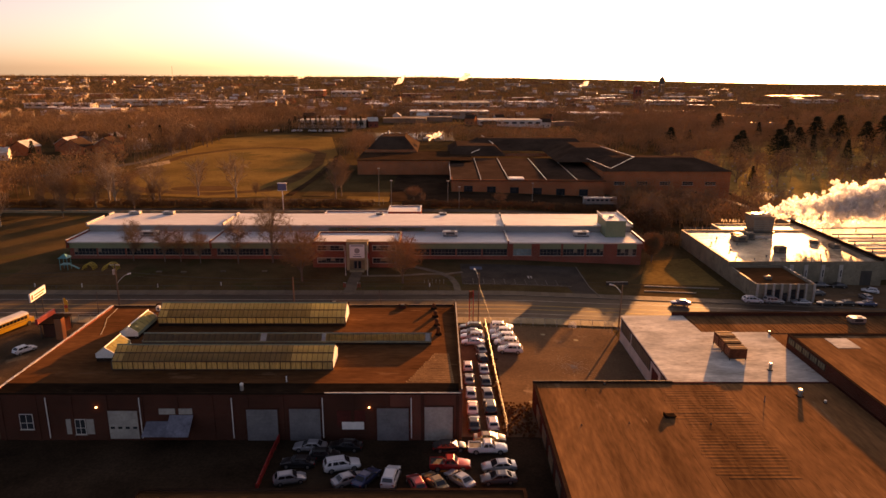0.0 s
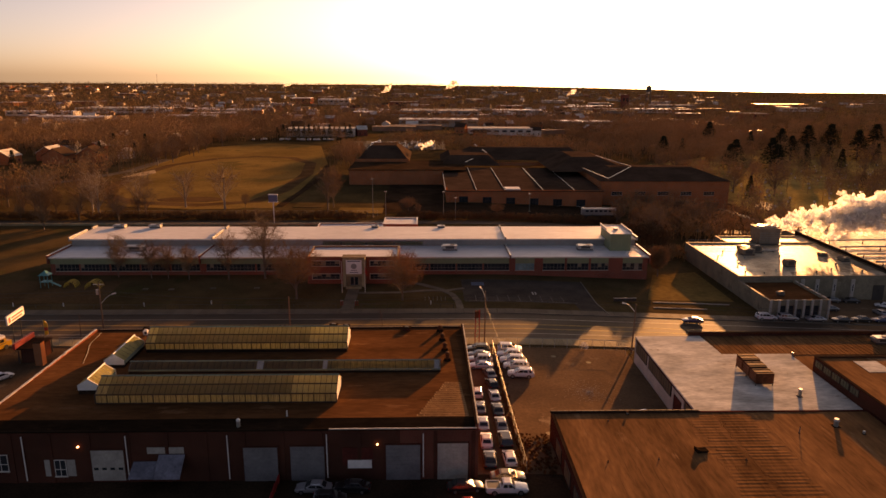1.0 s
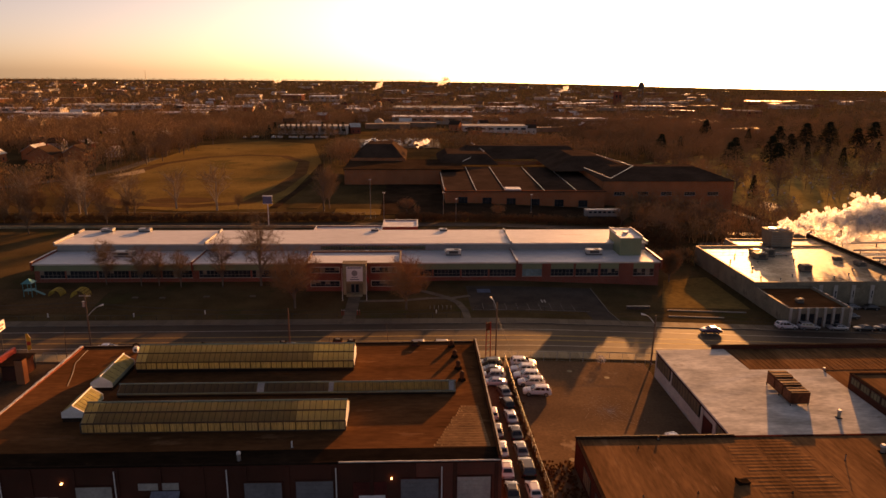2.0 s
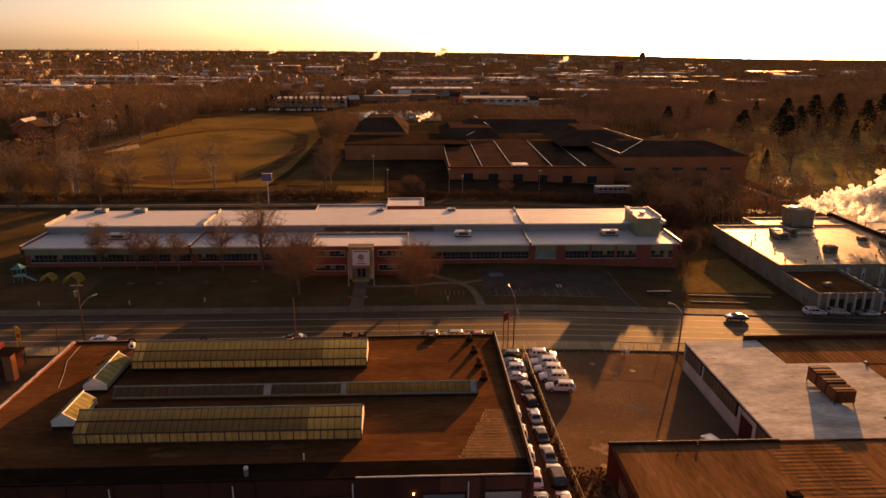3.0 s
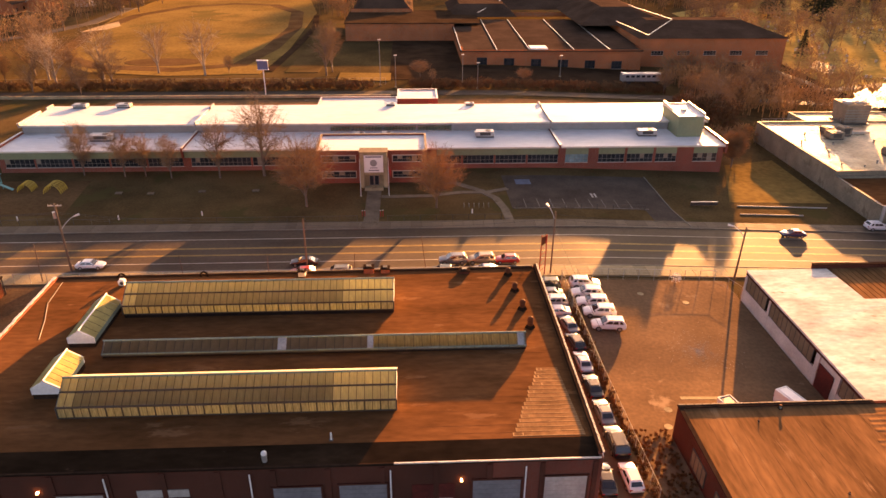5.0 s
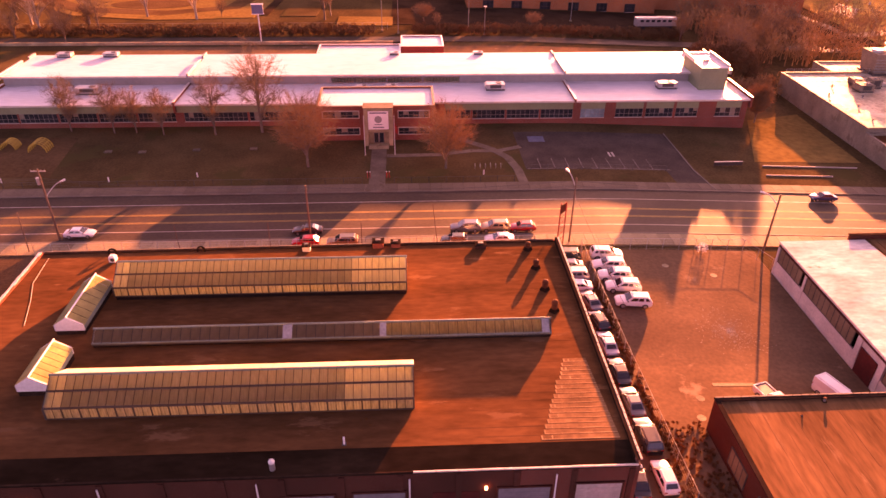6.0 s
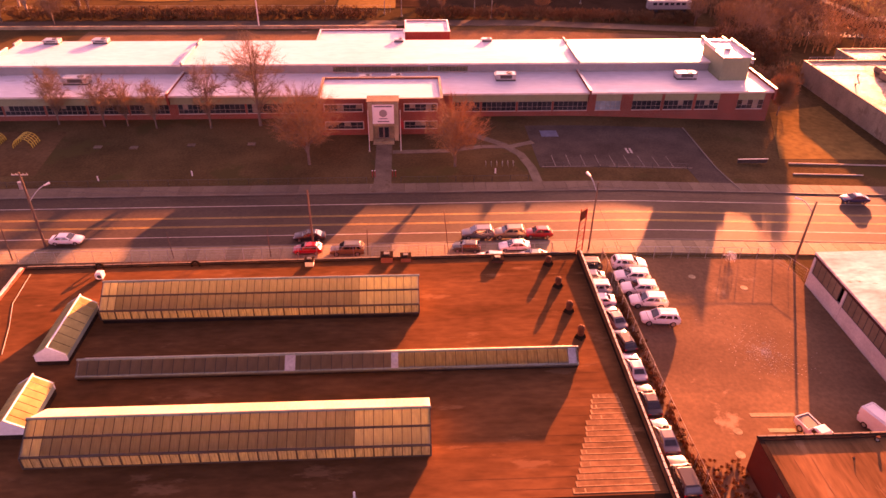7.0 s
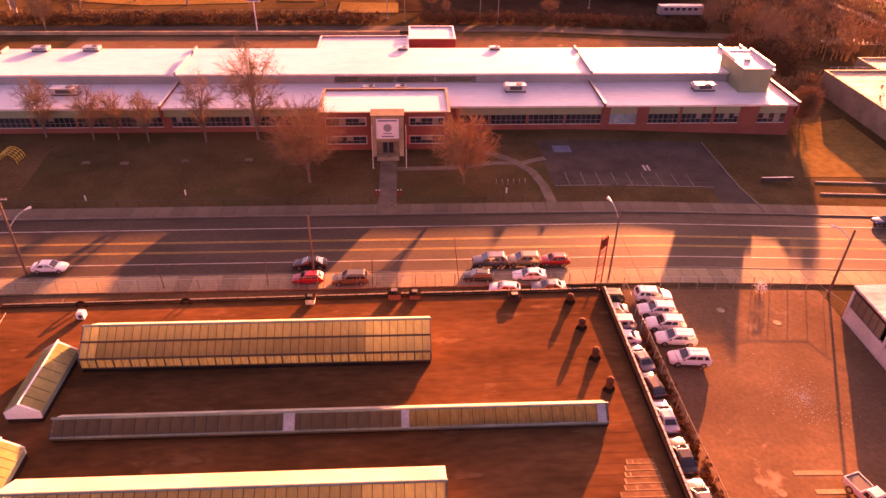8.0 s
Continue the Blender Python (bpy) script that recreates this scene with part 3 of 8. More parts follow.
def ribbon(pts, width, lift, thick=0.15):
    """A path of even width along points of (x, y)."""
    bm = bmesh.new()
    left, right = [], []
    for i, (x, y) in enumerate(pts):
        a = Vector(pts[max(i - 1, 0)])
        b = Vector(pts[min(i + 1, len(pts) - 1)])
        d = (b - a).normalized()
        nrm = Vector((-d.y, d.x)) * width / 2
        for side, s in ((left, 1), (right, -1)):
            px_, py_ = x + nrm.x * s, y + nrm.y * s
            z = ground_z(px_, py_) + lift
            side.append((bm.verts.new((px_, py_, z)), bm.verts.new((px_, py_, z - thick))))
    for i in range(len(pts) - 1):
        bm.faces.new((right[i][0], right[i + 1][0], left[i + 1][0], left[i][0]))
        bm.faces.new((left[i][0], left[i + 1][0], left[i + 1][1], left[i][1]))
        bm.faces.new((right[i][1], right[i + 1][1], right[i + 1][0], right[i][0]))
    return bm


def oval(cx, cy, rx, ry, turn=0.0, n=40):
    out = []
    for i in range(n):
        a = 2 * math.pi * i / n
        x, y = rx * math.cos(a), ry * math.sin(a)
        out.append((cx + x * math.cos(turn) - y * math.sin(turn), cy + x * math.sin(turn) + y * math.cos(turn)))
    return out


# ---- the land, streets and lots ----
def land():
    xs = sorted(set([-4900, -3500, -2500, -1800, -1200, -800, -600, -450, -330, -260, -210] + list(range(-180, 181, 6)) + [20, 130, 210, 260, 330, 450, 600, 800, 1200, 1800, 2500, 3500, 4900]))
    ys = sorted(set([-3000, -1500, -700, -300, -150, -60, 0, 40] + list(range(60, 331, 6)) + [85, 115, 360, 400, 450, 520, 600, 700, 850, 1000, 1300, 1700, 2200, 2800, 3500, 4200, 4900]))
    bm = bmesh.new()
    grid = []
    for y in ys:
        row = []
        for x in xs:
            z = ground_z(x, y)
            far = max(abs(x), abs(y - 150))
            if far > 230:
                z += (noise.noise((x * 0.004, y * 0.004, 3.1)) * 2.0) * smooth(230, 900, far)
            row.append(bm.verts.new((x, y, z - 0.08)))
        grid.append(row)
    for j in range(len(ys) - 1):
        for i in range(len(xs) - 1):
            bm.faces.new((grid[j][i], grid[j][i + 1], grid[j + 1][i + 1], grid[j + 1][i]))
    return single("ground", bm, MAT["ground"], "brown winter ground with dry grass reaching the horizon", "ground", "structure")


land()
single("lawn", patch(-150, 79, 165.4, 262, 0.03, 30, 16), MAT["lawn"], "dull winter lawn round the long school", "lawn", "structure")
single("road", patch(-420, 420, 146.4, 162.0, 0.03, 140, 3), MAT["asphalt"], "wide worn asphalt street with painted lanes", "road", "structure")
single("car_lot", patch(5.7, 40.2, 92.5, 141.2, 0.035, 14, 16), MAT["lot"], "stained old asphalt lot beside the workshop", "lot", "structure")
single("yard", patch(-62, 17.5, 40, 92.4, 0.03, 12, 12), MAT["yard"], "asphalt yard behind the workshop, darkened for its shade", "yard", "structure")
single("side_lot", patch(-140, -61.6, 60, 142.4, 0.03, 12, 12), MAT["side_asphalt"], "dusty asphalt side lot with a parked bus", "lot", "structure")
single("front_strip", patch(-61.5, 5.6, 130.5, 142.4, 0.03, 12, 3), MAT["dirt"], "strip of bare earth between workshop and street", "ground", "structure")
single("school_lot", patch(8.6, 41.5, 171.0, 190.0, 0.06, 8, 4), MAT["lot_grey"], "small school parking lot with faded bay lines", "lot", "structure")
single("school_drive", sheet([(36.5, 162.2), (42.5, 162.2), (41.4, 171.2), (36.0, 171.2)], 0.065), MAT["lot_grey"], "short asphalt drive into the school lot", "road", "structure")
single("plant_lot", patch(99, 175, 157.5, 184, 0.04, 8, 4), MAT["lot"], "asphalt parking lot in front of the plant", "lot", "structure")
single("play_court", sheet([(-112, 170.4), (-80.5, 170.4), (-82.5, 189.5), (-112, 189.5)], 0.06), MAT["dirt"], "bare play surface under the climbing frames", "playground", "structure")
# Paler grass colour paints the sunlit lawn beyond the school's shadow
single("east_lawn", sheet([(56, 176), (79, 177), (79.5, 205), (65, 200)], 0.07), MAT["field"], "grass plot beside the plant wall, paler for sunlight", "lawn", "structure")
# Asphalt sheet widened to stand in for ground lying in tree shadow
single("school_yard", patch(-104, 64, 225.2, 259, 0.06, 20, 5), MAT["lot"], "asphalt yard spread over tree-shaded ground behind the school", "yard", "structure")
single("low_wall", patch(-190, -18, 261.2, 261.9, 0.9, 30, 1, 1.2), MAT["concrete"], "long low pale concrete wall", "wall", "structure")
single("alley", patch(-220, 150, 264, 270, 0.04, 40, 2), MAT["asphalt"], "back street behind the school", "road", "structure")
# Both lots use the darkened asphalt for the shade between the brick wings
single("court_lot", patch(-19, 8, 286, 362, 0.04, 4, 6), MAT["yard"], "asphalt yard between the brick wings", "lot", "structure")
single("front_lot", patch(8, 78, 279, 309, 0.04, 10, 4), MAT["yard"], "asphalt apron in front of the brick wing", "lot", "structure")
single("planted_island", sheet([(-37, 284), (-18.5, 284), (-18.5, 296), (-37, 297)], 0.15), MAT["field"], "dry grass island edged with a kerb", "lawn", "structure")

# playing field with its running track
single("playing_field", sheet([(-150, 318), (-128, 300), (-98, 293), (-66, 296), (-62, 340), (-63, 450), (-84, 566), (-130, 590), (-168, 550), (-168, 440), (-158, 360)], 0.06), MAT["field"], "dry tan playing field inside a dirt track", "field", "structure")
track_pts = [(-152, 330), (-128, 309), (-98, 303), (-76, 312), (-70, 345), (-68, 400), (-74, 452), (-92, 482), (-116, 488), (-140, 476), (-158, 440), (-161, 390), (-152, 330)]
single("running_track", ribbon(track_pts, 7.0, 0.10), MAT["dirt"], "worn earth running track round the field", "track", "structure")
single("infield", sheet(oval(-106, 317, 15, 7), 0.12), MAT["dirt"], "bare brown baseball infield", "field", "structure")
single("field_path", ribbon([(-63, 300), (-60, 350), (-58, 400), (-62, 440)], 3.0, 0.12), MAT["yard"], "narrow path along the field's edge", "path", "structure")

single("sand_patch", sheet([(-166, 386), (-157, 393), (-154, 404), (-160, 418), (-164, 404)], 0.13), MAT["sand"], "pale bare sand beside the running track", "ground", "structure")
single("west_road", ribbon([(-225, 330), (-198, 357), (-183, 380), (-172, 412), (-172, 470)], 7.0, 0.12), MAT["asphalt"], "asphalt road past the playing field", "road", "structure")
single("side_lawn", sheet([(-57, 298), (-45, 298), (-42, 345), (-45, 420), (-56, 420), (-55, 350)], 0.09), MAT["lawn"], "dull green lawn strip beside the field", "lawn", "structure")

# kerbs, pavements and painted lines
KERB_X = (-420, 420)
single("kerb", patch(*KERB_X, 162.0, 162.25, 0.17, 140, 1), MAT["kerb"], "grey concrete kerb", "kerb", "structure")
single("kerb", patch(*KERB_X, 146.15, 146.4, 0.17, 140, 1), MAT["kerb"], "grey concrete kerb", "kerb", "structure")


def painted(x0, x1, y0, y1, mat, name="lane_line", lift=0.042):
    return single(name, patch(x0, x1, y0, y1, lift, max(2, int((x1 - x0) / 6)), 1, 0.01), MAT[mat], "faded painted line on the asphalt", "road marking", "structure")


painted(-420, 420, 158.35, 158.53, "paint_white")
painted(-420, 420, 149.1, 149.28, "paint_white")
painted(-420, 420, 154.55, 154.68, "paint_yellow")
painted(-420, 420, 154.85, 154.98, "paint_yellow")
painted(-420, 420, 151.9, 152.02, "paint_yellow")
painted(-420, 420, 152.2, 152.32, "paint_yellow")
for i in range(9):
    painted(11.5 + i * 2.75, 11.6 + i * 2.75, 171.4, 176.0, "paint_worn", "bay_line", 0.072)
painted(9, 37, 171.15, 171.3, "paint_worn", "bay_line", 0.072)
for k in range(2):
    painted(26.4 + k * 0.75, 26.8 + k * 0.75, 177.0, 179.2, "paint_white", "bay_mark", 0.075)

single("bay_mark", patch(11.2, 14.6, 184.4, 187.4, 0.075, 1, 1, 0.01), MAT["paint_blue"], "faded blue painted bay on the school lot", "road marking", "structure")
single("kerb", ribbon([(41.6, 171.2), (42.7, 162.4)], 0.25, 0.2), MAT["kerb"], "pale concrete kerb beside the drive", "kerb", "structure")
single("kerb", ribbon([(41.7, 190), (41.6, 171.2)], 0.22, 0.18), MAT["kerb"], "pale concrete kerb beside the drive", "kerb", "structure")
# walks in the school lawn
single("entrance_walk", patch(-21.3, -18.3, 165.3, 181.5, 0.09, 1, 8), MAT["walk"], "straight concrete walk to the school door", "path", "structure")
single("curved_walk", ribbon([(7.3, 165.2), (7.0, 171), (5.8, 176.5), (3.0, 181), (-1.5, 185), (-5, 187.5)], 1.7, 0.09), MAT["walk"], "curved concrete walk across the lawn", "path", "structure")
single("cross_walk", ribbon([(-18.2, 178.2), (-8, 178.4), (-1, 180.2), (4.4, 180.0), (9, 182.0)], 1.4, 0.094), MAT["walk"], "thin concrete walk across the lawn", "path", "structure")
single("apron", sheet([(-22, 162.3), (-17.5, 162.3), (-18.3, 165.6), (-21.3, 165.6)], 0.2), MAT["walk"], "concrete landing at the street", "path", "structure")


# ---- building pieces ----
def block(parent, x0, x1, y0, y1, z0, z1, wall_mat, thick=0.35, roof_z=None, roof_mat=None, coping=None, parapet=0.0, label=""):
    """Four walls of real thickness with a roof slab, and a coping on the parapet."""
    part("wall", boxes((x0, x1, y0, y0 + thick, z0, z1)), wall_mat, parent, label, True)
    part("wall", boxes((x0, x1, y1 - thick, y1, z0, z1)), wall_mat, parent, "", True)
    part("wall", boxes((x0, x0 + thick, y0 + thick, y1 - thick, z0, z1)), wall_mat, parent, "", True)
    part("wall", boxes((x1 - thick, x1, y0 + thick, y1 - thick, z0, z1)), wall_mat, parent, "", True)
    rz = z1 - parapet
    if roof_mat:
        part("roof", boxes((x0 + thick, x1 - thick, y0 + thick, y1 - thick, rz - 0.3, rz)), roof_mat, parent, "", True)
    if coping:
        e = 0.06
        part("coping", boxes((x0 - e, x1 + e, y0 - e, y0 + thick + e, z1, z1 + 0.08), (x0 - e, x1 + e, y1 - thick - e, y1 + e, z1, z1 + 0.08), (x0 - e, x0 + thick + e, y0 + thick + e, y1 - thick - e, z1, z1 + 0.08), (x1 - thick - e, x1 + e, y0 + thick + e, y1 - thick - e, z1, z1 + 0.08)), coping, parent, "", True)


BLIND_RNG = random.Random(12)


def window_south(parent, x0, x1, z0, z1, y, lights, glass="window", frame="white", rail=True, name="window", blinds=0.0):
    """A bank of window lights in a wall that faces south: frame, sill and separate panes."""
    f = 0.055
    w = (x1 - x0) / lights
    win = part(name, frame_ring(x0, x1, z0, z1, f, y - 0.06, y + 0.06, lambda a, b, d: (a, d, b)), MAT[frame], parent, "", True)
    for i in range(1, lights):
        c = x0 + w * i
        part("mullion", boxes((c - f / 2, c + f / 2, y - 0.055, y + 0.055, z0 + f, z1 - f)), MAT[frame], win, "", True)
    if rail:
        zm = z0 + (z1 - z0) * 0.42
        part("transom", boxes((x0 + f, x1 - f, y - 0.05, y + 0.05, zm - 0.03, zm + 0.03)), MAT[frame], win, "", True)
    part("sill", boxes((x0 - 0.1, x1 + 0.1, y - 0.16, y + 0.04, z0 - 0.1, z0 - 0.002)), MAT["stone"], win, "", True)
    for i in range(lights):
        part("pane", boxes((x0 + w * i + f / 2, x0 + w * (i + 1) - f / 2, y - 0.02, y + 0.01, z0 + f, z1 - f)), MAT[glass], win, "", True)
        if BLIND_RNG.random() < blinds:
            drop = BLIND_RNG.choice((0.35, 0.55, 0.55, 0.96))
            part("blind", boxes((x0 + w * i + f / 2 + 0.02, x0 + w * (i + 1) - f / 2 - 0.02, y - 0.026, y - 0.022, z1 - f - (z1 - z0 - 2 * f) * drop, z1 - f - 0.01)), MAT["coping_dull"], win, "pale drawn blind", True)
    return win


def window_west(parent, y0, y1, z0, z1, x, lights, glass="window", frame="white"):
    f = 0.08
    w = (y1 - y0) / lights
    win = part("window", frame_ring(y0, y1, z0, z1, f, x - 0.06, x + 0.06, lambda a, b, d: (d, a, b)), MAT[frame], parent, "", True)
    for i in range(1, lights):
        c = y0 + w * i
        part("mullion", boxes((x - 0.055, x + 0.055, c - f / 2, c + f / 2, z0 + f, z1 - f)), MAT[frame], win, "", True)
    for i in range(lights):
        part("pane", boxes((x - 0.02, x + 0.01, y0 + w * i + f / 2, y0 + w * (i + 1) - f / 2, z0 + f, z1 - f)), MAT[glass], win, "", True)
    return win


def roller_door(parent, x0, x1, z0, z1, y, mat, label, lights=0):
    n = 9
    h = (z1 - z0) / n
    d = part("roller_door", boxes((x0, x1, y - 0.02, y + 0.04, z0, z1)), MAT[mat], parent, label, True)
    for i in range(n):
        part("slat", boxes((x0 + 0.01, x1 - 0.01, y - 0.05, y - 0.022, z0 + h * i + 0.012, z0 + h * (i + 1) - 0.012)), MAT[mat], d, "", True)
    part("door_frame", boxes((x0 - 0.16, x0, y - 0.1, y + 0.06, z0, z1 + 0.16), (x1, x1 + 0.16, y - 0.1, y + 0.06, z0, z1 + 0.16), (x0, x1, y - 0.1, y + 0.06, z1, z1 + 0.16)), MAT["brick_dark"], d, "", True)
    w = (x1 - x0) / max(lights, 1)
    for i in range(lights):
        part("pane", boxes((x0 + w * (i + 0.22), x0 + w * (i + 0.78), y - 0.075, y - 0.04, z0 + h * 3.2, z0 + h * 3.9)), MAT["window"], d, "", True)
    return d


# ---- workshop with glass roof lights ----
GX0, GX1, GY0, GY1 = -61.4, 5.85, 91.5, 130.0
GROOF = [(91.5, 8.78), (94.1, 9.02), (GY1, 8.60)]


def workshop_roof(y):
    for (a, za), (b, zb) in zip(GROOF, GROOF[1:]):
        if y <= b:
            return za + (zb - za) * (y - a) / (b - a)
    return GROOF[-1][1]


shop = thing("workshop_building", pose(GX0, GY0, 0), "long red-brick workshop with brown roof and glass roof lights", "workshop")
# South wall's darker bricks also carry its shade; other sides stay plain brick
part("wall", boxes((GX0, -4.6, GY0, GY0 + 0.4, 0.2, 8.7)), MAT["brick_dark"], shop, "sooty red brick wall with piers, darkened for shade", True)
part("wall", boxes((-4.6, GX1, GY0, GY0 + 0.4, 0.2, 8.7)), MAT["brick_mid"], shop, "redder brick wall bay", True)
NW, NE = 129.05, GY1  # the street wall runs slightly askew


def street_strip(d0, d1, z0, z1, x0=GX0, x1=GX1):
    """A strip along the skewed street wall, between two offsets behind its outer face."""
    bm = bmesh.new()
    yw, ye = (NW + (NE - NW) * (x - GX0) / (GX1 - GX0) for x in (x0, x1))
    prism(bm, [(x0, yw - d1), (x1, ye - d1), (x1, ye - d0), (x0, yw - d0)], z0, z1)
    return bm


part("wall", street_strip(0.0, 0.4, -0.3, 8.68), MAT["brick"], shop, "", True)
part("wall", boxes((GX0, GX0 + 0.4, GY0 + 0.4, NW - 0.4, -0.3, 8.95)), MAT["brick"], shop, "", True)
part("wall", boxes((GX1 - 0.4, GX1, GY0 + 0.4, GY1 - 0.4, -0.3, 9.3)), MAT["brick"], shop, "", True)
coping_rng = random.Random(77)
for k in range(40):
    y = GY0 + k * (NW - GY0 - 0.5) / 40
    part("coping_tile", boxes((GX0 + 0.02 + coping_rng.uniform(-0.05, 0.05), GX0 + 0.34 + coping_rng.uniform(-0.06, 0.06), y + 0.02, y + 0.94, 8.953, 9.02 + coping_rng.uniform(0, 0.06))), MAT["coping"], shop, "", True)
for k in range(48):
    y = GY0 + k * (GY1 - GY0 - 0.5) / 48
    part("coping_tile", boxes((GX1 - 0.13 + coping_rng.uniform(-0.02, 0.02), GX1 + 0.06, y, y + 0.70, 9.303, 9.4 + coping_rng.uniform(0, 0.03))), MAT["stone"], shop, "", True)
part("coping", boxes((GX1 - 0.46, GX1 - 0.16, GY0, GY1 - 0.5, 9.303, 9.38)), MAT["coping_dark"], shop, "dark tarred coping", True)
part("coping", street_strip(-0.06, 0.46, 8.682, 8.77, GX0 + 0.5, GX1 - 0.5), MAT["coping_dark"], shop, "", True)
for k in range(60):
    x = GX0 + 0.6 + k * 1.1
    part("coping_tile", street_strip(-0.1, 0.06, 8.773, 8.80 + coping_rng.uniform(0, 0.03), x, x + 1.0), MAT["coping_dull"], shop, "", True)
bm = bmesh.new()
ends = []
for x, y in ((GX0 + 0.4, NW - 0.4), (GX1 - 0.4, NE - 0.4)):
    ends.append([bm.verts.new(p) for p in ((x, 94.1, 8.3), (x, 94.1, 9.02), (x, y, workshop_roof(y)), (x, y, 7.6))])
for i in range(4):
    bm.faces.new((ends[0][i], ends[0][(i + 1) % 4], ends[1][(i + 1) % 4], ends[1][i]))
for e in ends:
    bm.faces.new(e)
part("roof", bm, MAT["roof_tar"], shop, "brown tarred roof with dark streaks", True)
bm = bmesh.new()
along_x(bm, [(91.45, 8.78), (94.1, 9.018), (94.1, 8.3), (91.45, 8.5)], GX0 + 0.4, GX1 - 0.4)
part("roof_verge", bm, MAT["tar_black"], shop, "black tarred strip along the roof's edge", True)
gutter_rng = random.Random(9)
for k in range(34):
    x = GX0 + 0.4 + k * (GX1 - GX0 - 0.6) / 34
    # Gutter colour holds the sun east of the roof light, its shadow west
    part("gutter", boxes((x, x + (GX1 - GX0 - 0.6) / 34 - 0.03, GY0 - 0.14, GY0 - 0.005, 8.72 + gutter_rng.uniform(0, 0.02), 8.86 + gutter_rng.uniform(0, 0.03))), MAT["coping"] if k > 23 else MAT["coping_dark"], shop, "", True)
part("tar_lining", street_strip(0.402, 0.44, 8.2, 8.678, GX0 + 0.42, GX1 - 0.44), MAT["coping_dark"], shop, "tarred parapet lining", True)
part("tar_lining", boxes((GX1 - 0.44, GX1 - 0.402, GY0 + 0.5, GY1 - 0.46, 8.2, 9.298)), MAT["coping_dark"], shop, "", True)
# brick piers, rain pipes, doors and openings of the yard front
FZ = 1.2
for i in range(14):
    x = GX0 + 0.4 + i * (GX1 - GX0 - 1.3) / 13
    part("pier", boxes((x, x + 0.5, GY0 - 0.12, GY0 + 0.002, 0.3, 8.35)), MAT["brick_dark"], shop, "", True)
for x in (-54.0, -40.6, -27.35, -14.3, -1.5):
    bm = bmesh.new()
    tube(bm, (x, GY0 - 0.28, 1.7), (x, GY0 - 0.28, 8.1), 0.075)
    part("rain_pipe", bm, MAT["white"], shop, "white rain pipe", True)
DY = GY0 - 0.09
roller_door(shop, -45.4, -41.1, FZ + 0.3, 6.0, DY, "door_white", "white sectional door with a row of small lights", 4)
roller_door(shop, -25.4, -20.9, FZ, 6.2, DY, "door_grey", "grey roller door")
roller_door(shop, -19.2, -14.7, FZ, 6.3, DY, "door_grey", "pale grey roller door")
roller_door(shop, -6.5, -1.9, FZ, 6.4, DY, "door_grey", "blue-grey roller door")
roller_door(shop, 0.4, 4.5, FZ, 6.6, DY, "door_white", "white roller door")
for x0, x1, z0, z1, mat in ((-12.3, -8.2, 3.4, 6.0, "red_dull"), (-11.6, -8.4, 3.0, 4.2, "white")):
    part("hatch", boxes((x0, x1, GY0 - (0.14 if mat == "white" else 0.08), GY0 + 0.02, z0, z1)), MAT[mat], shop, "boarded opening", True)
window_south(shop, -58.2, -56.3, 3.0, 5.4, GY0 - 0.05, 2)
window_south(shop, -50.3, -48.8, 2.2, 4.6, GY0 - 0.05, 2)
for x0, x1 in ((-51.6, -50.4), (-48.7, -47.6)):
    part("shutter", boxes((x0, x1, GY0 - 0.06, GY0 + 0.02, 2.2, 4.6)), MAT["door_white"], shop, "white board beside a window", True)
part("hatch", boxes((-38.0, -33.2, GY0 - 0.1, GY0 + 0.02, 5.4, 6.3)), MAT["door_white"], shop, "white sign board over a doorway", True)
bm = bmesh.new()
along_x(bm, [(91.2, 5.4), (88.6, 3.4), (88.6, 3.3), (91.2, 5.25)], -36.4, -33.0)
part("canopy", bm, MAT["blue_cloth"], shop, "sloping blue canvas canopy", True)
bm = bmesh.new()
along_x(bm, [(91.2, 4.4), (89.0, 3.2), (89.0, 3.1), (91.2, 4.25)], -39.8, -36.6)
part("canopy", bm, MAT["blue_cloth"], shop, "sloping blue canvas canopy", True)
for x in (-46.9, -7.6):
    part("wall_lamp", boxes((x - 0.1, x + 0.1, GY0 - 0.3, GY0 - 0.02, 6.45, 6.6)), MAT["lamp_on"], shop, "lit wall lamp", True)
# stepped dry patch in the roof felt near the east parapet
strip_rng = random.Random(21)
for i in range(17):
    y = 94.35 + i * 0.66
    x0 = -2.3 + i * 0.25 + strip_rng.uniform(-0.12, 0.15)
    x1 = 4.75 - i * 0.04
    z = workshop_roof(y + 0.3)
    part("roof_strip", boxes((x0, x1, y, y + 0.6, z - 0.05, z + 0.012)), MAT["dry_felt"], shop, "dry tan felt strip", True)
    part("felt_edge", boxes((x0, x1, y + 0.02, y + 0.10, z - 0.04, z + 0.03), (x0, x0 + 0.14, y + 0.10, y + 0.5, z - 0.04, z + 0.028)), MAT["felt_edge"], shop, "pale worn felt edge", True)
    if i % 2 == 0:
        xa = x0 + strip_rng.uniform(0.4, 1.2)
        part("felt_edge", boxes((xa, xa + 0.12, y + 0.10, y + 0.48, z - 0.04, z + 0.026)), MAT["felt_edge"], shop, "", True)
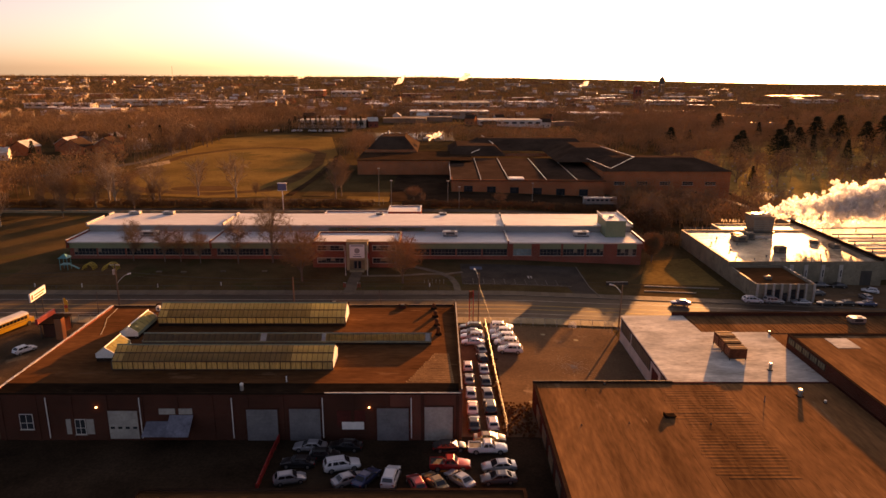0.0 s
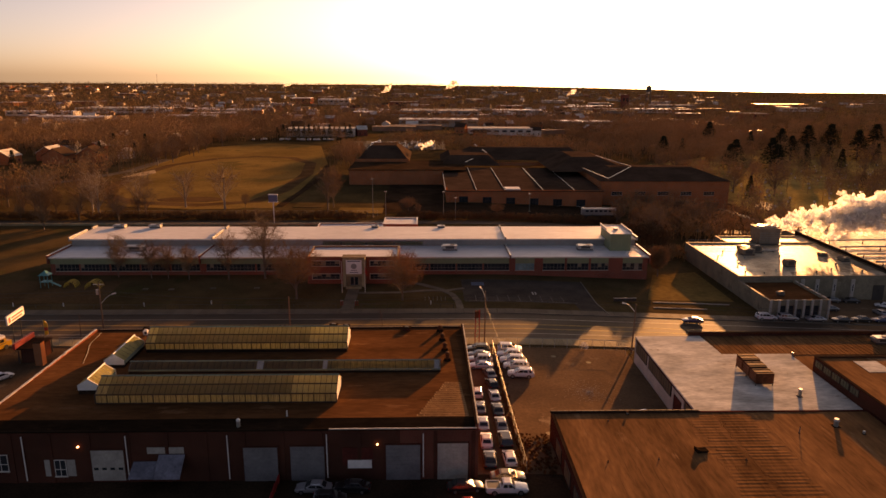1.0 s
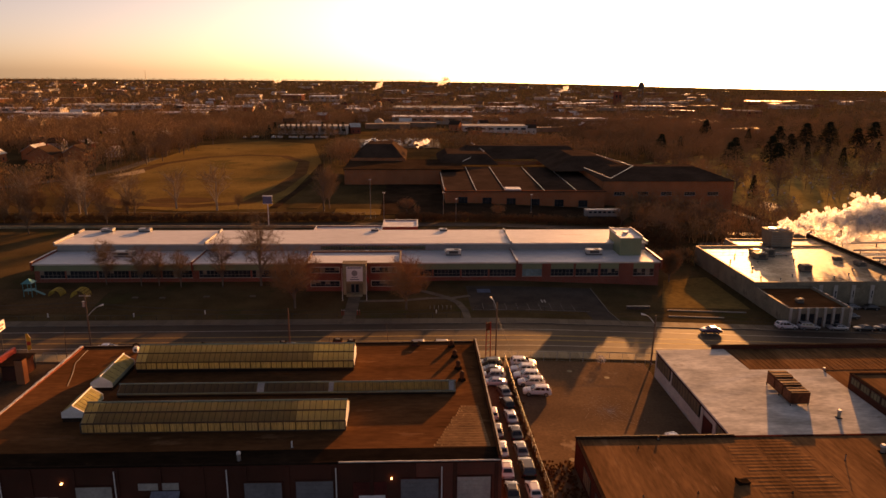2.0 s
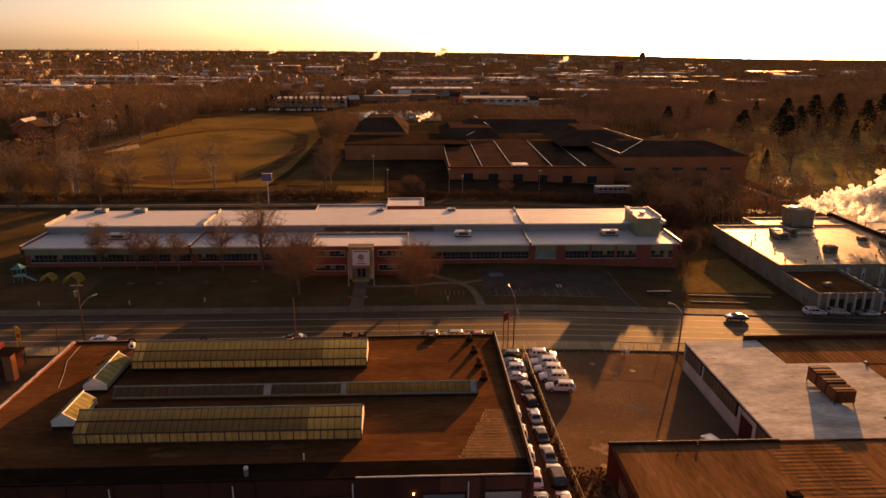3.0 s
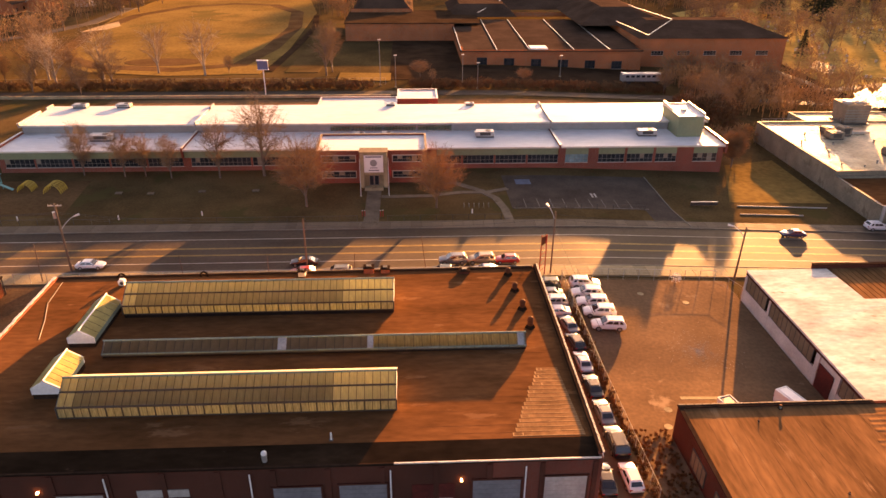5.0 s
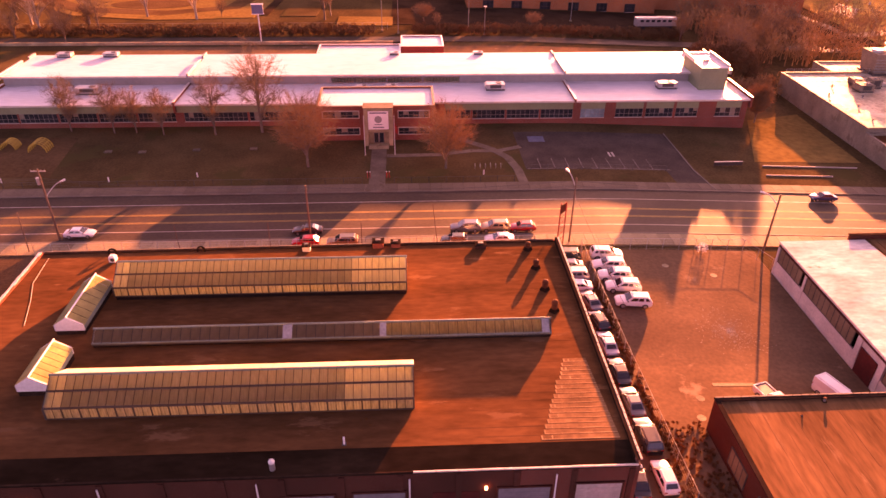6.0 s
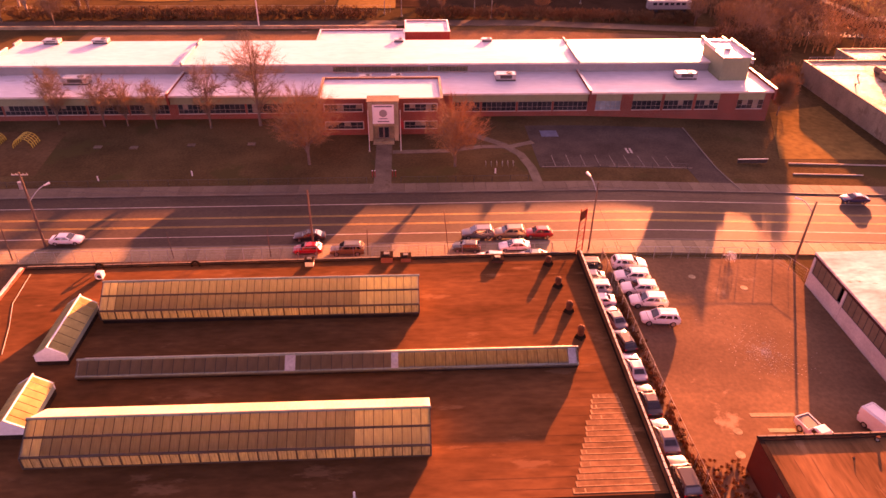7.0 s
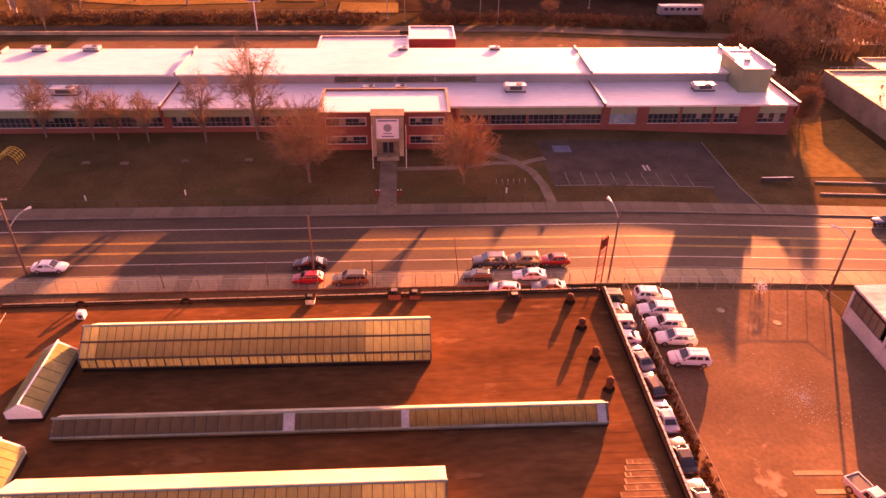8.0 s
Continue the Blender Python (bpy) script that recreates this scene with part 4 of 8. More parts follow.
# long felt laps across the open roof
for i in range(30):
    y = 94.9 + i * 1.13
    z = workshop_roof(y + 0.05)
    x = -13.0 + strip_rng.uniform(0, 5)
    while x < 3.5:
        e = min(5.2, x + strip_rng.uniform(4, 14))
        part("felt_lap", boxes((x, e - strip_rng.uniform(0.0, 0.6), y + strip_rng.uniform(-0.05, 0.05), y + strip_rng.uniform(0.1, 0.22), z - 0.05, z + strip_rng.uniform(0.003, 0.008))), MAT["roof_tar"], shop, "", True)
        x = e + strip_rng.uniform(0, 4)


def glass_ridge(name, x0, x1, y_ridge, half, curb, knee, rise, label, panes_long, glazing, plain_from=None, rows=2, newer=True):
    """A gabled roof light: knee wall of panes, sloping panes in rows, metal ridge and white gable ends."""
    base = workshop_roof(y_ridge)
    t = thing(name, pose(x0, y_ridge - half, base), label, "roof light", "roof lights of the workshop")
    zr0 = min(workshop_roof(y_ridge - half), workshop_roof(y_ridge + half)) - 0.1
    zb = base + curb
    zk, zr = zb + knee, zb + knee + rise
    part("curb", boxes((x0 + 0.05, x1 - 0.05, y_ridge - half + 0.02, y_ridge - half + 0.25, zr0, zb), (x0 + 0.05, x1 - 0.05, y_ridge + half - 0.25, y_ridge + half - 0.02, zr0, zb), (x0, x0 + 0.2, y_ridge - half + 0.25, y_ridge + half - 0.25, zr0, zb), (x1 - 0.2, x1, y_ridge - half + 0.25, y_ridge + half - 0.25, zr0, zb)), MAT["coping_dark"], t, "tarred curb", True)
    ys, yn = y_ridge - half, y_ridge + half
    for a, b in ((x0, x0 + 0.15), (x1 - 0.15, x1)):
        bm = bmesh.new()
        along_x(bm, [(ys, zb), (yn, zb), (yn, zk), (y_ridge, zr), (ys, zk)], a, b)
        part("gable_end", bm, MAT["white"], t, "white boarded gable end", True)
    slope = Vector((0, half, rise))
    ln = slope.length
    slope /= ln
    nrm = Vector((0, -slope.z, slope.y))
    # opaque north slope and ridge cap
    bm = bmesh.new()
    along_x(bm, [(y_ridge, zr), (yn + 0.1, zk - 0.06), (yn + 0.1, zk - 0.16), (y_ridge, zr - 0.1)], x0 - 0.05, x1 + 0.05)
    part("north_slope", bm, MAT["sheet"], t, "cream translucent sheet", True)
    bm = bmesh.new()
    tube(bm, (x0 - 0.1, y_ridge, zr + 0.02), (x1 + 0.1, y_ridge, zr + 0.02), 0.12)
    part("ridge_cap", bm, MAT["copper"], t, "", True)
    part("north_wall", boxes((x0 + 0.15, x1 - 0.15, yn - 0.03, yn, zb - 0.2, zk - 0.1)), MAT["sheet"], t, "", True)
    part("sill_rail", boxes((x0, x1, ys - 0.08, ys + 0.06, zb, zb + 0.12)), MAT["bar"], t, "", True)
    part("eaves_rail", boxes((x0, x1, ys - 0.1, ys + 0.05, zk - 0.1, zk + 0.06)), MAT["bar"] if knee > 0.6 else MAT["copper"], t, "green weathered eaves rail", True)
    step = (x1 - x0) / panes_long
    bars = bmesh.new()
    tube(bars, (0, -0.03, 0), (0, -0.03, knee), 0.03, n=4)
    tube(bars, Vector((0, 0, knee)) + nrm * 0.03, Vector((0, half, knee + rise)) + nrm * 0.04, 0.032, n=4)
    bar_mesh = mesh_of("glazing_bar", bars, MAT["bar"])
    for i in range(panes_long + 1):
        ob = new("glazing_bar", bar_mesh)
        ob.parent = t
        ob.location = Vector((x0 + step * i, ys, zb)) - Vector(t.location)
    if knee > 0.6:
        post = mesh_of("knee_post", boxes((-0.07, 0.07, -0.09, 0.0, 0, knee)), MAT["bar"])
        for i in range(0, panes_long + 1, 2):
            ob = new("knee_post", post)
            ob.parent = t
            ob.location = Vector((x0 + step * i, ys, zb)) - Vector(t.location)
    for r in range(1, rows):
        c = Vector((0, ys, zk)) + slope * (ln * r / rows) + nrm * 0.05
        bm = bmesh.new()
        tube(bm, (x0, c.y, c.z), (x1, c.y, c.z), 0.10, n=4)
        part("purlin", bm, MAT["bar"], t, "", True)
    # panes share two meshes
    k0 = Vector((x0, ys, zk)) - Vector(t.location)
    pm = bmesh.new()
    a = slope * (ln / rows)
    vs = [pm.verts.new(p) for p in (Vector((0.02, 0, 0)), Vector((step - 0.02, 0, 0)), Vector((step - 0.02, 0, 0)) + a, Vector((0.02, 0, 0)) + a)]
    pm.faces.new(vs)
    bmesh.ops.solidify(pm, geom=pm.faces[:], thickness=0.02)
    slope_mesh = mesh_of("slope_pane", pm, MAT[glazing])
    slope_new_sunlit = slope_mesh.copy()
    slope_new_sunlit.materials.clear()
    slope_new_sunlit.materials.append(MAT["glazing_new_sunlit"])
    slope_low = slope_mesh.copy()
    slope_low.materials.clear()
    slope_low.materials.append(MAT["glazing_low"])
    slope_grey = slope_mesh.copy()
    slope_grey.materials.clear()
    slope_grey.materials.append(MAT["glazing_grey"])
    pm = boxes((0.03, step - 0.03, -0.02, 0.0, 0.0, zk - zb - 0.18))
    knee_mesh = mesh_of("knee_pane", pm, MAT["glazing_knee"])
    knee_grey = knee_mesh.copy()
    knee_grey.materials.clear()
    knee_grey.materials.append(MAT["glazing_grey"])
    for i in range(panes_long):
        for r in range(rows):
            grey = plain_from is not None and i < plain_from
            # First two panes borrow the paler glass for sun coming through there
            ob = new("pane", slope_grey if grey else (slope_new_sunlit if newer and (i > panes_long * 0.8 or i < 2) else (slope_low if newer and r == 0 else slope_mesh)))
            ob.parent = t
            ob.location = k0 + Vector((step * i, 0, 0)) + slope * (ln * r / rows)
        ob = new("pane", knee_grey if plain_from is not None and i < plain_from else knee_mesh)
        ob.parent = t
        ob.location = Vector((x0 + step * i, ys - 0.01, zb + 0.12)) - Vector(t.location)
    return t


glass_ridge("roof_light", -48.1, -14.4, 120.7, 2.7, 0.53, 1.22, 1.85, "long yellowed glass roof light with a white ridge slope", 42, "glazing")
glass_ridge("roof_light", -47.6, -13.8, 101.4, 2.7, 0.15, 1.35, 1.65, "long yellowed glass roof light with a white ridge slope", 42, "glazing")
glass_ridge("roof_light", -47.4, 1.2, 110.5, 1.3, 0.33, 0.3, 0.93, "low narrow roof light, part grey sheet and part glass", 48, "glazing_dull", 30, 1, False)
for x0, x1 in ((-27.6, -26.6), (-17.3, -16.6), (0.2, 1.0)):
    base = workshop_roof(110.5)
    bm = bmesh.new()
    along_x(bm, [(109.14, base + 0.70), (110.5, base + 1.68), (110.5, base + 1.60), (109.14, base + 0.60)], x0, x1)
    single("cover_plate", bm, MAT["galv"], "pale metal cover plate on the low roof light", "roof plate")


def small_gable(x, y0, y1, base, label):
    half, low = 1.55, min(workshop_roof(y0), workshop_roof(y1)) - 0.1
    t = thing("roof_dormer", pose(x, y0, base), label, "roof light", "small dormers of the workshop")
    part("curb", boxes((x - half + 0.05, x + half - 0.05, y0 + 0.05, y1 - 0.05, low, base)), MAT["coping_dark"], t, "tarred curb", True)
    zk, zr = base + 0.75, base + 1.75
    bm = bmesh.new()
    prof = [(x - half, base), (x + half, base), (x + half, zk), (x, zr), (x - half, zk)]
    along_y(bm, prof, y0, y0 + 0.15)
    part("gable_end", bm, MAT["white"], t, "white boarded gable", True)
    bm = bmesh.new()
    along_y(bm, prof, y1 - 0.15, y1)
    part("gable_end", bm, MAT["white"], t, "", True)
    for xa in (x - half, x + half - 0.1):
        part("side_wall", boxes((xa, xa + 0.1, y0 + 0.15, y1 - 0.15, base, zk)), MAT["copper"], t, "", True)
    for s, mat in ((-1, "sheet_old"), (1, "sheet_old")):
        n = 7
        st = (y1 - y0 + 0.1) / n
        for i in range(n):
            bm = bmesh.new()
            ya, yb = y0 - 0.05 + st * i + 0.03, y0 - 0.05 + st * (i + 1) - 0.03
            ex, ez = x + s * (half + 0.1), zk - 0.07
            v = [bm.verts.new(p) for p in ((x, ya, zr), (x, yb, zr), (ex, yb, ez), (ex, ya, ez))]
            bm.faces.new(v)
            bmesh.ops.solidify(bm, geom=bm.faces[:], thickness=0.06)
            part("pane", bm, MAT[mat], t, "", True)
    bm = bmesh.new()
    tube(bm, (x, y0 - 0.08, zr + 0.06), (x, y1 + 0.08, zr + 0.06), 0.09)
    part("ridge_cap", bm, MAT["white"], t, "", True)
    return t


small_gable(-50.6, 111.6, 120.0, 9.35, "small gabled glass dormer with white ends")
small_gable(-50.1, 102.0, 107.6, 9.55, "small gabled glass dormer with white ends")


def roof_stack(x, y, h, label, mat="brick", r=0.38):
    z = workshop_roof(y)
    t = thing("roof_stack", pose(x, y, z - 0.05), label, "chimney", "stacks on the workshop roof")
    bm = bmesh.new()
    tube(bm, (0, 0, 0), (0, 0, 0.5), r * 1.75, r * 1.25, 4)
    bmesh.ops.rotate(bm, verts=bm.verts, cent=(0, 0, 0), matrix=Matrix.Rotation(radians(45), 3, "Z"))
    part("base", bm, MAT["tar_black"], t, "tarred square base")
    bm = bmesh.new()
    tube(bm, (0, 0, 0.45), (0, 0, h - 0.15), r * 0.92, r * 0.86, 12)
    part("flue", bm, MAT[mat], t)
    bm = bmesh.new()
    tube(bm, (0, 0, h - 0.15), (0, 0, h - 0.08), r * 1.08, r * 1.08, 12)
    tube(bm, (0, 0, h - 0.08), (0, 0, h + 0.16), r * 1.0, r * 0.85, 12)
    tube(bm, (0, 0, h + 0.16), (0, 0, h + 0.3), r * 0.85, r * 0.3, 12)
    part("cowl", bm, MAT[mat], t)
    return t


for x, y in ((1.5, 127.6), (1.8, 123.0), (2.1, 118.2), (2.4, 113.8)):
    roof_stack(x, y, 1.55 - 0.029 * (y - 108), "squat rusty roof stack with a round cowl", "rust_dark")


def chimney_block(x, y, w, d, h, mat, label):
    z = workshop_roof(y) - 0.05
    t = thing("chimney", pose(x, y, z), label, "chimney", "chimneys by the north parapet")
    part("shaft", boxes((-w, w, -d, d, 0, h)), MAT[mat], t)
    part("cap", boxes((-w - 0.08, w + 0.08, -d - 0.08, d + 0.08, h, h + 0.14)), MAT["coping_dark"], t)
    part("flue", boxes((-w * 0.5, w * 0.5, -d * 0.5, d * 0.5, h + 0.14, h + 0.3)), MAT["dark_metal"], t)


chimney_block(-27.4, 128.6, 0.5, 0.45, 0.75, "render_pale", "pale rendered chimney block")
chimney_block(-18.1, 129.2, 0.7, 0.55, 0.85, "brick", "square red-brick chimney by the parapet")
chimney_block(-15.8, 129.2, 0.6, 0.5, 0.65, "brick", "square red-brick chimney by the parapet")
chimney_block(-4.6, 128.6, 0.7, 0.5, 0.45, "brick_dark", "low sooty brick vent block")
for x in (-41.0, -52.2):
    t = thing("vent_pipe", pose(x, NW + (x - GX0) * 0.0141 - 0.6, 8.58), "dark bent vent pipe at the street parapet", "pipe", "bent vents at the parapet")
    bm = bmesh.new()
    sweep(bm, [(0.45 * math.cos(math.pi * i / 8), 0, 0.35 + 0.4 * math.sin(math.pi * i / 8)) for i in range(9)], 0.12, 8)
    part("bend", bm, MAT["tar_black"], t)
    bm = bmesh.new()
    tube(bm, (0.45, 0, 0), (0.45, 0, 0.36), 0.12, 0.12, 8)
    tube(bm, (-0.45, 0, 0), (-0.45, 0, 0.36), 0.12, 0.12, 8)
    part("stub", bm, MAT["tar_black"], t)
t = thing("roof_fan", pose(-51.4, 126.6, workshop_roof(126.6) - 0.03), "white square roof fan on a thin curb", "roof fan")
part("curb", boxes((-0.3, 0.3, -0.3, 0.3, 0, 0.2)), MAT["galv"], t)
part("hood", boxes((-0.4, 0.4, -0.4, 0.4, 0.2, 0.85), (-0.28, 0.28, -0.28, 0.28, 0.85, 1.0)), MAT["white"], t)
bm = bmesh.new()
tube(bm, (0.05, -0.43, 0.52), (0.05, -0.39, 0.52), 0.25, n=12)
part("fan_opening", bm, MAT["dark_metal"], t, "dark round fan opening")
t = thing("roof_vent", pose(-26.0, 92.2, workshop_roof(92.2) - 0.05), "small white round turbine vent", "roof vent")
bm = bmesh.new()
tube(bm, (0, 0, 0), (0, 0, 0.8), 0.25, 0.25, 10)
part("collar", bm, MAT["galv"], t)
bm = bmesh.new()
bmesh.ops.create_uvsphere(bm, u_segments=12, v_segments=8, radius=0.28, matrix=Matrix.Translation((0, 0, 0.95)))
part("turbine", bm, MAT["white"], t)
t = thing("roof_pipe", pose(-20.05, 94.6, workshop_roof(94.6) - 0.03), "thin white roof pipe", "pipe")
bm = bmesh.new()
tube(bm, (0, 0, 0), (0, 0, 0.9), 0.09)
part("stub", bm, MAT["white"], t)
part("collar", boxes((-0.2, 0.2, -0.2, 0.2, 0, 0.08)), MAT["dark_metal"], t)

bm = bmesh.new()
sweep(bm, [(-59.9, 127.7, workshop_roof(127.7) + 0.03), (-59.3, 122.0, workshop_roof(122.0) + 0.03), (-57.8, 118.0, workshop_roof(118.0) + 0.03), (-56.4, 113.4, workshop_roof(113.4) + 0.03)], 0.025, 5)
single("roof_cable", bm, MAT["stone"], "thin pale cable lying across the workshop roof", "cable")

# ---- the long school ----
SX0, SX1, SY = -105.0, 62.0, 195.2
school = thing("school_building", pose(SX0, SY, 0), "long low brick school with white stepped roofs", "school")
JOINTS = (SX0, -63.6, 22.7, SX1)
part("plinth", boxes((SX0 + 0.3, SX1 - 0.3, SY - 0.06, SY + 0.34, -2.4, 0.15)), MAT["brick"], school, "", True)
part("wall", boxes((SX0 + 0.3, SX1 - 0.3, SY, SY + 0.3, 0.15, 1.15)), MAT["brick"], school, "red brick wall below the windows", True)
part("fascia", boxes((SX0 + 0.3, SX1 - 0.3, SY, SY + 0.3, 3.2, 4.9)), MAT["panel_green"], school, "sage green fascia panels", True)
part("wall", boxes((SX0 + 0.3, SX0 + 0.65, SY + 0.3, 224.3, -2.4, 4.9)), MAT["brick"], school, "", True)
part("wall", boxes((SX1 - 0.65, SX1 - 0.3, SY + 0.3, 224.3, -2.4, 4.9)), MAT["brick"], school, "", True)
part("wall", boxes((SX0 + 0.65, SX1 - 0.65, 224.0, 224.3, -2.4, 7.13)), MAT["brick"], school, "", True)
part("upper_wall", boxes((SX0 + 0.3, SX1 - 0.3, 207.9, 208.2, 5.0, 7.13)), MAT["panel_grey"], school, "grey sheet-metal clerestory wall", True)
part("upper_wall", boxes((SX0 + 0.3, SX0 + 0.6, 208.2, 224.0, 4.9, 7.13), ), MAT["brick"], school, "", True)
part("upper_wall", boxes((SX1 - 0.6, SX1 - 0.3, 208.2, 224.0, 4.9, 7.13), ), MAT["brick"], school, "", True)
for a, b in zip(JOINTS, JOINTS[1:]):
    part("lower_roof", boxes((a + 0.2, b - 0.2, SY - 0.6, 207.9, 4.92, 5.22)), MAT["roof_white"], school, "white membrane roof", True)
    part("upper_roof", boxes((a + 0.2, b - 0.2, 207.3, 224.8, 7.13, 7.43)), MAT["roof_white"], school, "white membrane roof", True)
    part("roof_edge", boxes((a + 0.2, b - 0.2, SY - 0.66, SY - 0.6, 4.88, 5.27)), MAT["coping"], school, "", True)
    part("roof_edge", boxes((a + 0.2, b - 0.2, 207.24, 207.3, 7.08, 7.48)), MAT["coping"], school, "", True)
for x in JOINTS:
    w = 0.2
    part("parapet", boxes((x - w, x + w, SY - 0.8, 207.9, 3.4, 5.75)), MAT["brick"], school, "", True)
    part("coping", boxes((x - w - 0.05, x + w + 0.05, SY - 0.85, 207.85, 5.752, 5.84)), MAT["coping"], school, "", True)
    part("parapet", boxes((x - w, x + w, 207.1, 218.4, 6.9, 7.95)), MAT["panel_grey"], school, "", True)
    part("coping", boxes((x - w - 0.05, x + w + 0.05, 207.05, 218.4, 7.952, 8.05)), MAT["coping"], school, "", True)
    part("parapet", boxes((x - w, x + w, 221.6, 225.1, 6.9, 7.95)), MAT["panel_grey"], school, "", True)
part("parapet", boxes((56.8, 57.2, 217.8, 225.0, 7.4, 7.95)), MAT["panel_grey"], school, "", True)
part("coping", boxes((56.75, 57.25, 217.75, 225.0, 7.952, 8.05)), MAT["coping"], school, "", True)
# window banks between brick piers
banks = []
for a, b, n in ((-105, -63.6, 5), (-63.6, -33.0, 4), (-7.5, 22.7, 4)):
    w = (b - a) / n
    for i in range(n):
        banks.append((a + w * i + (1.6 if i == 0 else 0.2), a + w * (i + 1) - 0.2))
banks += [(24.2, 29.6), (32.0, 38.2), (38.8, 45.0), (45.6, 50.6), (54.6, 60.3)]
prev = SX0 + 0.3
for a, b in banks + [(SX1 - 0.3, SX1)]:
    if a > prev + 0.05:
        part("pier", boxes((prev, a, SY - 0.002 if a - prev > 3 else SY - 0.03, SY + 0.3, 1.15, 3.2)), MAT["brick"], school, "", True)
        if a > 22 or a - prev > 3:
            part("pier", boxes((prev, a, SY - 0.05, SY - 0.004, 3.2, 4.86)), MAT["brick"], school, "", True)
    prev = b
for i, (a, b) in enumerate(banks):
    window_south(school, a, b, 1.17, 3.18, SY + 0.12, max(3, round((b - a) / 1.05)), "window_teal" if i in (13,) else "window", "frame_grey", blinds=0.0 if i == 13 else 0.25 if a > 22 else 0.1)
for x0, x1 in ((-31.3, -26.2), (-25.8, -18.8), (-18.4, -10.6), (-10.1, -1.8)):
    window_south(school, x0, x1, 5.5, 6.55, 207.84, round((x1 - x0) / 0.75), "glazing", "bar", False)
# plant room at the east end and the two-storey entrance
part("tower_wall", boxes((52.4, 58.4, 201.3, 212.6, 5.1, 10.2)), MAT["panel_green"], school, "sage green plant room", True)
part("tower_roof", boxes((52.2, 58.6, 201.1, 212.8, 10.2, 10.35)), MAT["roof_white"], school, "", True)
part("tower_edge", boxes((52.2, 52.4, 206.0, 212.8, 10.352, 11.0), (58.4, 58.6, 201.1, 212.8, 10.352, 11.0), (52.4, 58.4, 212.6, 212.8, 10.352, 10.6)), MAT["coping"], school, "", True)
bm = bmesh.new()
tube(bm, (55.2, 206.5, 10.3), (55.2, 206.5, 10.9), 0.75, n=12)
part("roof_vent", bm, MAT["galv"], school, "round metal vent cap", True)
EX0, EX1, EY = -32.6, -8.4, 186.4
entry = thing("entrance_block", pose(EX0, EY, 0), "two-storey red-brick school entrance with a white flat roof", "school")
block(entry, EX0, EX1, EY, 198.8, -0.3, 7.4, MAT["brick"], 0.35, None, MAT["roof_white"], MAT["coping_dull"], 0.35, "red brick wall")
for a, b in ((-31.4, -23.8), (-16.0, -9.4)):
    for z in (1.3, 4.9):
        part("window_band", boxes((a, b, EY - 0.03, EY + 0.004, z - 0.1, z + 1.6)), MAT["stone"], entry, "pale stone window band", True)
        window_south(entry, a + 0.15, b - 0.15, z + 0.05, z + 1.45, EY - 0.06, 6, "window", "frame_grey", blinds=0.35)
porch = thing("entrance_tower", pose(-22.8, 183.4, 0), "pale stone entrance bay with a white banner", "entrance")
part("bay", boxes((-22.8, -22.0, 183.4, EY - 0.01, 0, 8.0), (-17.8, -17.0, 183.4, EY - 0.01, 0, 8.0), (-22.0, -17.8, 183.7, EY - 0.01, 2.9, 8.0)), MAT["concrete"], porch, "", True)
part("cap", boxes((-22.95, -16.85, 183.25, EY - 0.01, 8.002, 8.12)), MAT["walk"], porch, "", True)
ban = part("banner", boxes((-21.95, -17.85, 183.58, 183.68, 3.5, 7.3)), MAT["sign_white"], porch, "white banner with dark print", True)
bm = bmesh.new()
bmesh.ops.create_circle(bm, cap_ends=True, radius=0.75, segments=20, matrix=Matrix.Translation((-19.9, 183.56, 5.6)) @ Matrix.Rotation(radians(90), 4, "X"))
bmesh.ops.solidify(bm, geom=bm.faces[:], thickness=0.015)
part("emblem", bm, MAT["panel_grey"], ban, "plain grey emblem", True)
for x0, x1, z0, z1 in ((-21.6, -18.2, 6.85, 7.1), (-20.7, -19.1, 4.45, 4.6), (-21.0, -18.8, 3.85, 4.05)):
    part("print", boxes((x0, x1, 183.55, 183.579, z0, z1)), MAT["sign_ink"], ban, "bar of dark print", True)
for i in range(2):
    x = -20.95 + i * 1.1
    dr = part("door", boxes((x, x + 1.02, 184.2, 184.28, 0.3, 2.6)), MAT["frame_grey"], porch, "glazed double door", True)
    part("pane", boxes((x + 0.1, x + 0.92, 184.17, 184.2, 0.42, 2.5)), MAT["window"], dr, "", True)
part("door_surround", boxes((-21.98, -20.97, 184.1, 184.3, 0.3, 2.9), (-18.75, -17.82, 184.1, 184.3, 0.3, 2.9), (-20.97, -18.75, 184.1, 184.3, 2.62, 2.9)), MAT["concrete"], porch, "", True)
part("step", boxes((-21.9, -17.9, 182.2, 184.1, -0.2, 0.3), (-21.9, -17.9, 181.6, 182.2, -0.2, 0.15)), MAT["concrete"], porch, "", True)
